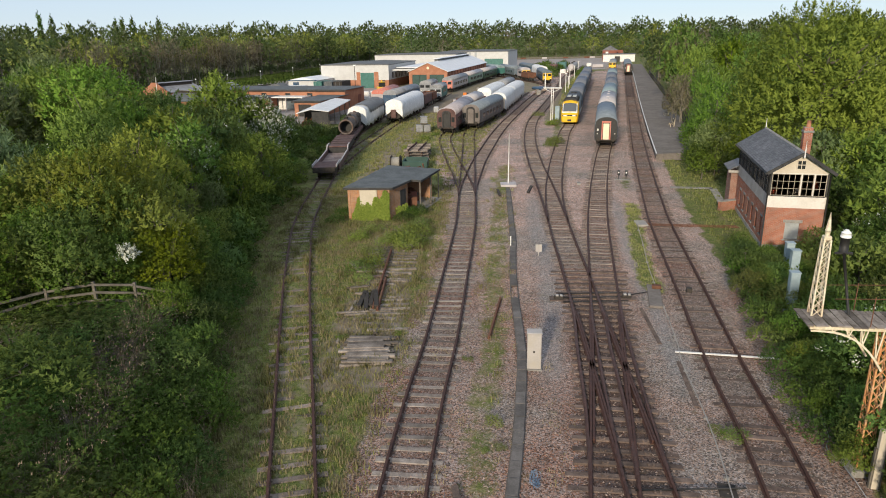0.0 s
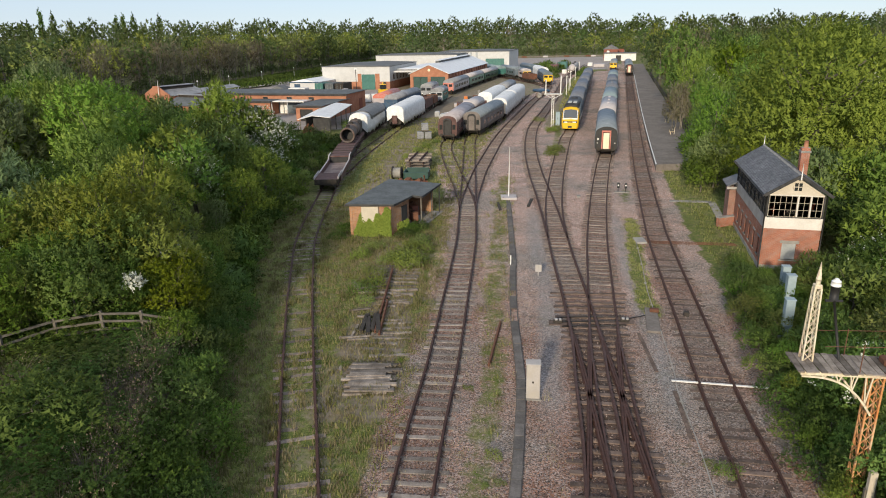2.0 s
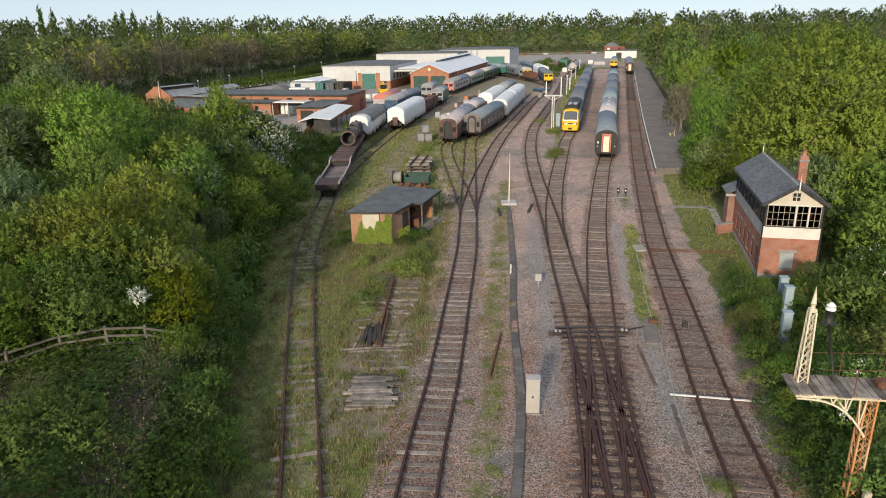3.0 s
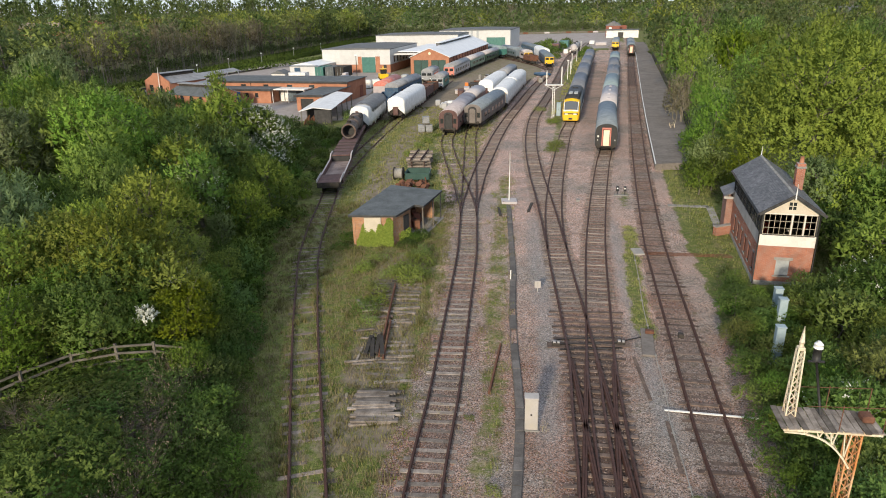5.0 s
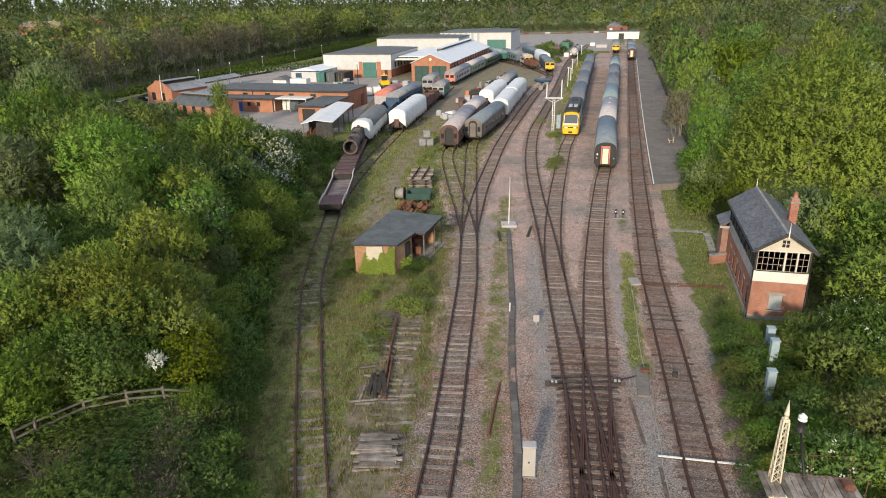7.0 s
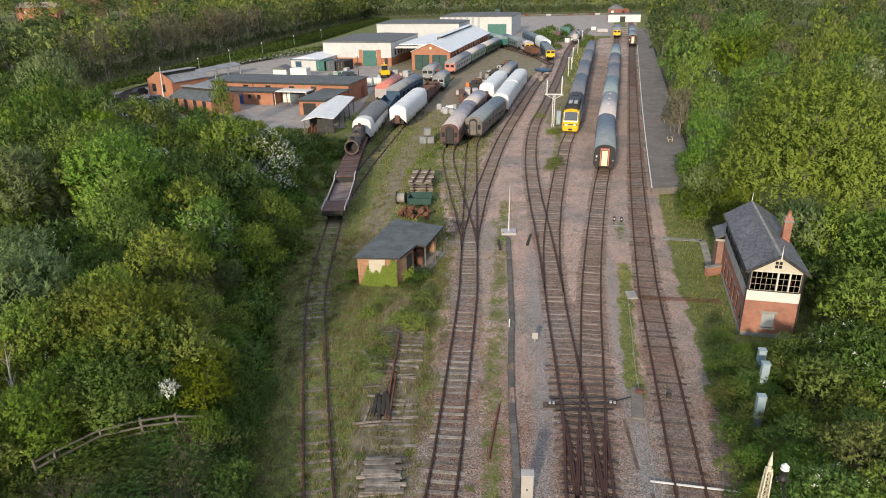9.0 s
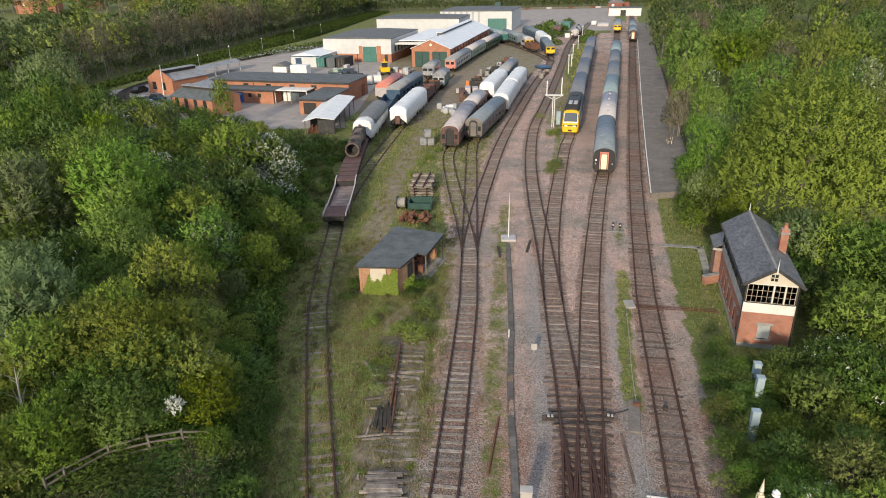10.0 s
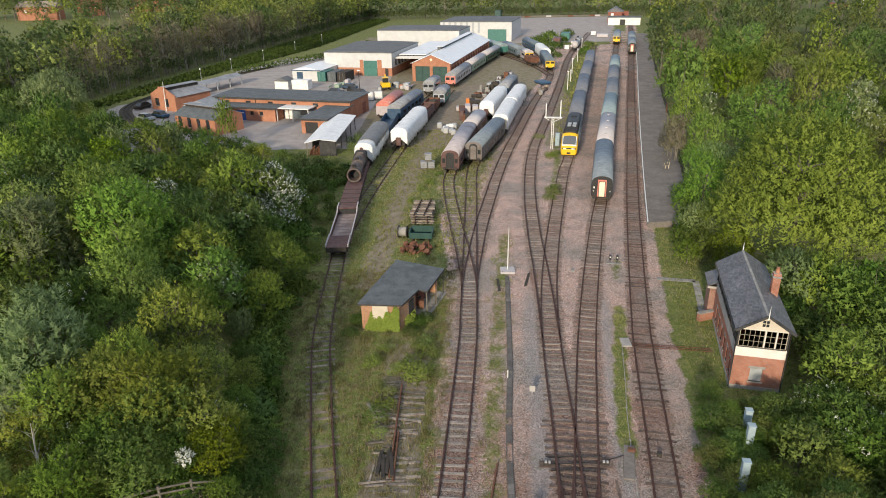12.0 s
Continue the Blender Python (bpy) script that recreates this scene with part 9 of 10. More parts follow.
def lamp_mast():
    root = thing("lamp_post", pose(5.45, 61.9, 0), "slim white post on a square concrete base", "post")
    part("base", rbox(B(), -0.75, 0.75, -0.7, 0.7, 0, 0.22, 0.02), "roofpale", root, "pale concrete base")
    part("post", rod(B(), (0, 0, 0.2), (0.05, 0, 5.0), 0.055, 0.04, 8), "whitepaint", root)
    for s in (-0.55, 0.55):
        part("bolt", rod(B(), (s, -0.5, 0.2), (s, -0.5, 0.27), 0.04, n=6), "rust", root)


lamp_mast()


def white_signal():
    root = thing("semaphore_post", pose(15.9, 110.4, 0, 0, 0, -10), "white bracket signal post with two bare dolls", "railway signal")
    bm = B()
    for s in (-0.16, 0.16):
        bar(bm, (s, 0, 0), (s, 0, 5.3), 0.09)
    for i in range(12):
        bar(bm, (-0.14, 0, 0.3 + i * 0.42), (0.14, 0, 0.5 + i * 0.42), 0.05)
    part("post", bm, "whitepaint", root)
    bm = B()
    bar(bm, (-1.45, 0, 5.35), (1.45, 0, 5.35), 0.16, 0.14)
    bar(bm, (-1.3, 0, 5.3), (-0.15, 0, 4.7), 0.06)
    bar(bm, (1.3, 0, 5.3), (0.15, 0, 4.7), 0.06)
    part("bracket", bm, "whitepaint", root)
    for s, z in ((-1.2, 7.5), (1.2, 8.1)):
        bm = bar(B(), (s, 0, 5.4), (s, 0, z), 0.15)
        rod(bm, (s, 0, z), (s, 0, z + 0.3), 0.08, 0.01, 8)
        part("doll", bm, "whitepaint", root)
    part("platform", box(B(), -1.5, 1.5, -0.35, 0.35, 5.42, 5.47), "whitepaint", root)
    cabinet(17.1, 112.5, -12, 0.7, 0.5, 2.2, "bluegrey", "tall grey equipment cabinet by the signal")
    for x, y, hh in ((26.5, 166, 4.5), (31.5, 192, 4.0), (36.4, 214, 4.0), (42.3, 242, 4.2), (29.0, 178, 3.0)):
        r = thing("lineside_post", pose(x, y, 0), "thin white lineside post", "post", "far lineside posts")
        part("post", bar(B(), (0, 0, 0), (0, 0, hh), 0.14), "whitepaint", r)
        part("cap", bar(B(), (-0.25, 0, hh), (0.25, 0, hh), 0.16), "whitepaint", r)


white_signal()


def small_lineside():
    root = thing("shunt_signal", pose(16.75, 63.7, 0, 0, 0, -12), "pair of small black ground signals on a stand", "ground signal")
    for s in (-0.36, 0.36):
        bm = rbox(B(), s - 0.13, s + 0.13, -0.1, 0.12, 0.45, 0.95, 0.03)
        bar(bm, (s, 0, 0), (s, 0, 0.5), 0.08)
        hd = part("head", bm, "black", root)
        part("lens", rod(B(), (s, -0.14, 0.75), (s, -0.09, 0.75), 0.07, n=10), "lampwhite", hd)
    part("base", box(B(), -0.7, 0.7, -0.2, 0.2, -0.02, 0.08), "concrete", root)
    root = thing("trackside_sign", pose(5.98, 40.5, 0, 0, 0, -5), "small white twin marker boards on a stake", "sign")
    part("stake", bar(B(), (0, 0, 0), (0, 0, 0.75), 0.06), "greyboard", root)
    for s in (-0.11, 0.11):
        part("board", rbox(B(), s - 0.1, s + 0.1, -0.04, 0.0, 0.3, 0.8, 0.01), "cabinet", root)
    for x, y, w, d, hh, mt, lab in ((12.2, 61.9, 0.35, 0.6, 0.2, "concrete", "low white concrete box in the ballast"), (4.3, 42.6, 0.08, 0.08, 0.75, "whitepaint", "short white marker stake"), (13.6, 33.9, 0.3, 0.3, 0.25, "dark", "small dark junction box"), (9.3, 16.95, 0.55, 0.7, 0.05, "dark", "oily dark iron tray between the tracks")):
        ob = part("marker_block", rbox(B(), -w / 2, w / 2, -d / 2, d / 2, 0, hh, 0.015), mt, m=pose(x, y, 0, 0, 0, -10))
        tagged(ob, lab, "marker", "lineside oddments")
    # stacked white plastic tanks
    for z, dx in ((0.0, -0.55), (0.0, 0.6), (1.25, 0.15)):
        r = thing("liquid_tank", pose(-4.8 + dx, 99.8, z, 0, 0, 6), "white plastic liquid tank in a wire cage", "tank", "stacked tanks")
        part("tank", rbox(B(), -0.5, 0.5, -0.5, 0.5, 0.14, 1.15, 0.06), "roofgrey", r)
        bm = B()
        for k in range(4):
            zz = 0.25 + k * 0.28
            for s in (-0.52, 0.52):
                bar(bm, (-0.52, s, zz), (0.52, s, zz), 0.025)
                bar(bm, (s, -0.52, zz), (s, 0.52, zz), 0.025)
        part("cage", bm, "steelgrey", r)
        part("pallet", box(B(), -0.55, 0.55, -0.5, 0.5, 0.0, 0.13), "fencewood", r)
    # stacks of sleepers and rails behind the hut
    r = random.Random(19)
    root = thing("sleeper_stack", pose(-4.35, 75.6, 0, 0, 0, -2), "tall stack of old track panels, pale sleepers and rusty rails", "timber stack")
    for lay in range(4):
        for i in range(8):
            part("sleeper", rbox(B(), -1.4, 1.4, -0.12, 0.12, 0, 0.14, 0.015), "sleeperold" if r.random() < 0.75 else "sleeper", root, m=pose(r.uniform(-0.15, 0.15), 0.1 + i * 0.74 + r.uniform(-0.1, 0.1), 0.01 + lay * 0.36, 0, 0, r.uniform(-3, 3)))
        for u in (-0.75, 0.75) if lay < 3 else (-0.85, 0.35):
            part("rail", bar(B(), (u, -0.4, 0.25 + lay * 0.36), (u + (0.45 if lay == 3 else 0.0), 5.6, 0.25 + lay * 0.36), 0.08, 0.2), "rail", root)
    root = thing("skip", pose(-4.05, 71.2, 0, 0, 0, -4), "dark green steel skip standing on the grass", "skip")
    for u in (-1, 1):
        part("side", rbox(B(), u * 1.3 - 0.05, u * 1.3 + 0.05, -0.95, 0.95, 0.25, 0.95, 0.02), "tealdark", root)
        part("end", rbox(B(), -1.25, 1.25, u * 0.9 - 0.05, u * 0.9 + 0.05, 0.25, 0.95 if u < 0 else 1.15, 0.02), "tealdark", root)
        part("rim", bar(B(), (u * 1.35, -0.95, 0.97), (u * 1.35, 0.95, 0.97), 0.08), "tealdark", root)
        part("runner", bar(B(), (u * 0.9, -0.95, 0.1), (u * 0.9, 0.95, 0.1), 0.2), "dark", root)
    part("floor", box(B(), -1.25, 1.25, -0.85, 0.85, 0.2, 0.3), "tealdark", root)
    root = thing("scrap_heap", pose(-4.4, 67.0, 0), "heap of rusty brake drums and iron scrap", "scrap")
    for i in range(26):
        x, y = r.uniform(-1.6, 1.6), r.uniform(-1.1, 1.3)
        if r.random() < 0.5:
            a = r.uniform(0, 6.28)
            part("drum", rod(B(), (x, y, 0.35), (x + 0.3 * math.cos(a), y + 0.3 * math.sin(a), 0.45 + r.uniform(0, 0.3)), r.uniform(0.2, 0.42), n=10), "rust", root)
        else:
            part("iron", bar(B(), (x, y, r.uniform(0, 0.4)), (x + r.uniform(-0.9, 0.9), y + r.uniform(-0.6, 0.6), r.uniform(0.3, 1.3)), 0.12), "rust", root)
    root = thing("cable_drum", pose(-6.25, 71.4, 0, 0, 0, -6), "pale wound cable drum between dark flanges", "drum")
    part("winding", rod(B(), (-0.45, 0, 0.72), (0.45, 0, 0.72), 0.56, n=18), "concrete", root, "pale winding")
    for u in (-0.5, 0.5):
        part("flange", rod(B(), (u - 0.05, 0, 0.72), (u + 0.05, 0, 0.72), 0.72, n=18), "dark", root)
        part("hub", rod(B(), (u - 0.08, 0, 0.72), (u + 0.08, 0, 0.72), 0.16, n=10), "rust", root)
    root = thing("rubble_heap", pose(-2.3, 124.0, 0), "pale heap of bagged ballast and sheeting", "rubble")
    for i in range(14):
        x, y = r.uniform(-1.6, 1.6), r.uniform(-3, 3)
        part("bag", rbox(B(), x - 0.5, x + 0.5, y - 0.5, y + 0.5, 0, r.uniform(0.5, 1.2), 0.15), r.choice(["roofpale", "tarp", "tarpgrey"]), root)
    root = thing("scrap_heap", pose(1.6, 136.0, 0), "rusty machinery and scrap behind the coaches", "scrap")
    for i in range(24):
        x, y, z = r.uniform(-2.2, 2.2), r.uniform(-8, 12), r.uniform(0.6, 2.0)
        part("iron", rbox(B(), x - r.uniform(0.3, 0.9), x + r.uniform(0.3, 0.9), y - r.uniform(0.4, 1.5), y + r.uniform(0.4, 1.5), 0, z, 0.05), r.choice(["rust", "rust", "brownred", "dark", "dark", "orange", "roofpale"]), root)
    # stout post and a slack wire at the foot of the bracket signal
    root = thing("timber_post", pose(13.93, 17.15, 0, 0, 0, -8), "stout pale sawn timber post in the bushes", "post")
    part("post", rbox(B(), -0.11, 0.11, -0.09, 0.09, -0.2, 2.1, 0.012), "cream", root)
    for u in (-0.15, 0.15):
        part("stake", rbox(B(), u - 0.025, u + 0.025, -0.06, 0.06, -0.2, 1.45, 0.006), "fencewood", root)
    rope = B()
    rr = random.Random(6)
    last = (3.2, 17.9, 0.03)
    for i in range(46):
        nxt = (3.3 + rr.uniform(-0.22, 0.22), 17.5 + rr.uniform(-0.5, 0.5), rr.uniform(0.02, 0.09))
        rod(rope, last, nxt, 0.007, n=4)
        last = nxt
    tagged(part("rope_tangle", rope, "bluerope"), "tangle of thin pale blue rope on the ballast", "rope")
    S = spline([(15.05, 24.1), (14.8, 22.8), (14.3, 21.4), (13.95, 20.3), (13.85, 19.7), (13.45, 19.05), (13.42, 18.2), (13.3, 17.4), (13.25, 16.2), (13.0, 14.6)], 0.3)
    tagged(part("signal_wire", tube(B(), [(p[0], p[1], 0.22 + 0.1 * math.sin(p[1] * 1.9)) for p in S], 0.014, 5), "steelgrey"), "slack grey signal wire lying along the ballast edge", "wire")
    # brick wall and path by the signal box
    root = thing("low_wall", pose(22.45, 51.7, 0, 0, 0, 20), "short low brick wall with pale coping", "wall")
    part("bricks", box(B(), -0.85, 0.85, -0.17, 0.17, 0, 0.75), "brickred", root)
    part("coping", rbox(B(), -0.9, 0.9, -0.22, 0.22, 0.75, 0.83, 0.01), "concrete", root)
    root = tagged(new("path"), "narrow grey slab path across the verge", "path", kind="structure")
    for i, (x, y, h) in enumerate(spline([(22.6, 53.0), (23.5, 57.0), (24.0, 59.4)], 0.62)):
        part("slab", rbox(B(), -0.32, 0.32, -0.29, 0.29, 0.0, 0.06, 0.01), "concrete", root, m=pose(x, y, 0.02, 0, 0, math.degrees(h)))
    for i, (x, y, h) in enumerate(spline([(20.6, 59.9), (24.0, 59.3)], 0.62)):
        part("slab", rbox(B(), -0.32, 0.32, -0.29, 0.29, 0.0, 0.06, 0.01), "concrete", root, m=pose(x, y, 0.02, 0, 0, math.degrees(h)))


small_lineside()


def far_things():
    # station end
    root = thing("station_house", pose(70.5, 338.0, 0, 0, 0, -13), "white single-storey station building with brick house behind", "building")
    part("wall", walls(B(), 15.0, 8.0, 3.4, 0.3, [("f", 5.5, 8.0, 0, 2.6)]), "whitepaint", root)
    part("roof", rbox(B(), -0.3, 15.3, -0.3, 8.3, 3.4, 3.7, 0.03), "felt", root)
    part("doorway", box(B(), 5.5, 8.0, 0.2, 0.25, 0, 2.6), "black", root)
    root = thing("house", pose(73.0, 352.0, 0, 0, 0, -13), "red brick house with a dark slate roof", "house", "far houses")
    part("wall", walls(B(), 10, 7, 5.0, 0.3, [("f", 1.5, 2.8, 3, 4.4), ("f", 7.0, 8.3, 3, 4.4)]), "brickdark", root)
    for u in (1.5, 7.0):
        part("window", box(B(), u, u + 1.3, 0.1, 0.15, 3, 4.4), "whitepaint", root)
    part("roof", prism(B(), [(-0.4, 5.0), (7.4, 5.0), (3.5, 7.2)], 0, 10.6), "slate", root)
    root.children[-1].matrix_basis = pose(10.3, 0, 0, 0, 0, 90)
    # far yard fence
    root = thing("yard_fence", Matrix(), "dull red and grey barrier fence round the far yard", "fence")
    S = spline([(20.0, 391.0), (45.0, 392.0), (86.0, 391.0)], 3.0)
    bm = B()
    for i, (a, b) in enumerate(zip(S, S[1:])):
        part("panel", box(B(), a[0], b[0] - 0.2, a[1] - 0.08, a[1] + 0.08, 0.1, 1.0), "roofpale" if i % 9 == 0 else "rust" if i % 4 == 1 else "fencewood", root)
    bm.free()
    # hedge and lamp posts along the western lane
    r = np.random.default_rng(9)
    for nm, pts, hh, w in (("hedge", [(-67, 202), (-58, 215), (-47.5, 231), (-41, 246), (-36, 270)], 1.8, 2.2),):
        bl = []
        for x, y, h in spline(pts, 1.6):
            bl.append((x, y, hh * 0.5, w * 0.6, hh * 0.55))
        ob = new(nm, cloud_mesh(nm, [leaf_cloud(r, bl, 0.75, 0.30, 0.8, 7, shape=1.3, up=0.3)], "leaf_dark"))
        tagged(ob, "long clipped dark green hedge along the lane", "hedge", kind="stuff")
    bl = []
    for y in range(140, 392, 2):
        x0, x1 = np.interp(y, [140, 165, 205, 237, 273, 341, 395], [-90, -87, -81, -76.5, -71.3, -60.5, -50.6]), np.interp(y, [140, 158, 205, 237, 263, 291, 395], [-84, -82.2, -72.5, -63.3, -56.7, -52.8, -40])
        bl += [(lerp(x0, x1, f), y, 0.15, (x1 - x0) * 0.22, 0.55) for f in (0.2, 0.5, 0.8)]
    tagged(new("verge", cloud_mesh("verge", [leaf_cloud(r, bl, 0.9, 0.42, 0.9, 7, low=-0.1, up=0.8)], "bankgrass")), "rough grass bank beside the lane, toned dark for shade", "grass", kind="stuff")
    for x, y in ((-70, 205), (-66, 226), (-61, 250), (-56, 275), (-72, 185)):
        p = thing("lamp_post", pose(x, y, 0), "slim grey lamp post with a pale globe", "lamp post", "lane lamps")
        part("post", rod(B(), (0, 0, 0), (0, 0, 3.6), 0.06, n=6), "steelgrey", p)
        part("globe", rod(B(), (0, 0, 3.6), (0, 0, 3.95), 0.16, n=8), "lampwhite", p)
    p = thing("yard_lamp", pose(-22.3, 148.5, 0), "tall dark yard lamp post", "lamp post")
    part("post", rod(B(), (0, 0, 0), (0, 0, 8.0), 0.09, 0.06, 8), "dark", p)
    part("lamp", rbox(B(), -0.3, 0.3, -0.15, 0.15, 7.9, 8.15, 0.04), "lampwhite", p)
    p = thing("flag_pole", pose(-66.0, 146.6, 0), "white flagpole beside the workshop", "pole")
    part("pole", rod(B(), (0, 0, 0), (0.3, 0, 6.5), 0.12, 0.08, 8), "whitepaint", p)
    # miniature railway platform shelter
    p = thing("shelter", pose(-68.6, 168.6, 0, 0, 0, -20), "long low grey-roofed shelter by the lane", "shelter")
    part("roof", prism(B(), [(-0.2, 2.3), (4.2, 2.3), (2.0, 3.0)], 0, 16), "roofgrey", p)
    for i in range(4):
        for s in (0.2, 3.8):
            part("post", bar(B(), (s, 0.5 + i * 5, 0), (s, 0.5 + i * 5, 2.35), 0.14), "whitepaint", p)
    part("end_wall", box(B(), 0.0, 4.0, 0.1, 0.25, 0, 2.3), "cream", p)
    # parked cars
    rr = random.Random(4)
    for i, (x, y, h) in enumerate(((-64.5, 140.0, 60), (-66.5, 137.5, 62), (-73, 150, -20), (-45, 160, -20), (-42.5, 160.5, -20), (-31.0, 165.0, 80), (-28.5, 171.5, 60), (-27, 167, 30), (-24.5, 163, 70), (127, 262, 20), (131, 266, 20), (136, 270, 20), (122, 259, 20))):
        col = rr.choice(["dark", "coachblue", "steelgrey", "black", "roofgrey", "red"])
        car = thing("car", pose(x, y, 0, 0, 0, h), {"dark": "dark parked car", "coachblue": "dark blue parked car", "steelgrey": "silver-grey parked car", "black": "black parked car", "roofgrey": "grey parked car", "red": "red parked car"}[col] + " on the yard", "car", "parked cars")
        bm = rbox(B(), -0.85, 0.85, -2.1, 2.1, 0.28, 0.85, 0.12)
        part("body", bm, col, car)
        bm = B()
        lo = [bm.verts.new(p) for p in ((-0.8, -1.3, 0.82), (0.8, -1.3, 0.82), (0.8, 1.7, 0.82), (-0.8, 1.7, 0.82))]
        hi = [bm.verts.new(p) for p in ((-0.62, -0.7, 1.42), (0.62, -0.7, 1.42), (0.62, 1.2, 1.42), (-0.62, 1.2, 1.42))]
        for k in range(4):
            bm.faces.new((lo[k - 1], lo[k], hi[k], hi[k - 1]))
        bm.faces.new(hi)
        bmesh.ops.recalc_face_normals(bm, faces=bm.faces)
        part("cabin", bm, "glass", car)
        part("car_roof", rbox(B(), -0.62, 0.62, -0.7, 1.2, 1.40, 1.45, 0.02), col, car)
        for sx in (-0.8, 0.8):
            for yy in (-1.3, 1.35):
                part("wheel", rod(B(), (sx - 0.1, yy, 0.32), (sx + 0.1, yy, 0.32), 0.32, n=12), "black", car)
    # houses beyond the woods
    for x, y, h, W, mt, rf in ((-262, 470, 20, 16, "brickfar", "brickdark"), (-240, 500, 0, 14, "brickfar", "brickdark"), (-225, 505, 10, 22, "brickfar", "brickdark"), (-285, 440, 0, 26, "brickfar", "sleeper"), (-330, 450, 0, 14, "brickfar", "roofgrey"), (178, 345, -20, 12, "brickdark", "slate"), (196, 372, -10, 12, "whitepaint", "slate")):
        hs = thing("house", pose(x, y, 0, 0, 0, h), "distant brick house with a pitched roof", "house", "far houses")
        part("wall", walls(B(), W, 9, 8.0, 0.3, [("f", W * 0.2, W * 0.2 + 1.4, 4.8, 6.4), ("f", W * 0.7, W * 0.7 + 1.4, 4.8, 6.4)]), mt, hs)
        for u in (0.2, 0.7):
            part("window", box(B(), W * u, W * u + 1.4, 0.1, 0.15, 4.8, 6.4), "whitepaint", hs)
        rfo = part("roof", prism(B(), [(-0.4, 8.0), (9.4, 8.0), (4.5, 11.4)], 0, W + 0.6), rf, hs)
        rfo.matrix_basis = pose(W + 0.3, 0, 0, 0, 0, 90)


far_things()


def miniature_line():
    """The narrow miniature railway looping round the workshop."""
    root = thing("miniature_railway", Matrix(), "narrow miniature railway looping over dark gravel", "railway track")
    S = spline([(-60, 214), (-72, 186), (-77, 166), (-77, 151), (-70, 138), (-61, 130.5), (-50, 127)], 1.2)
    bed = B()
    last = None
    for x, y, h in S:
        c, s = math.cos(h), math.sin(h)
        ring = [bed.verts.new((x + o * c, y + o * s, z)) for o, z in ((-1.5, -0.02), (-1.1, 0.09), (1.1, 0.09), (1.5, -0.02))]
        if last:
            for i in range(3):
                bed.faces.new((last[i], last[i + 1], ring[i + 1], ring[i]))
        last = ring
    part("bed", bed, "earth", root)
    for o in (-0.45, 0.45):
        part("rail", rail_mesh(S, o, 0.06), "dark", root)
    first = None
    for x, y, h in spline([(-77, 166), (-77, 151), (-70, 138), (-61, 130.5), (-50, 127)], 1.0):
        m = pose(x, y, 0.09, 0, 0, math.degrees(h))
        if first is None:
            first = part("sleeper", box(B(), -0.6, 0.6, -0.11, 0.11, 0, 0.03), "dark", root, m=m)
        else:
            share("sleeper", first, root, m)


miniature_line()


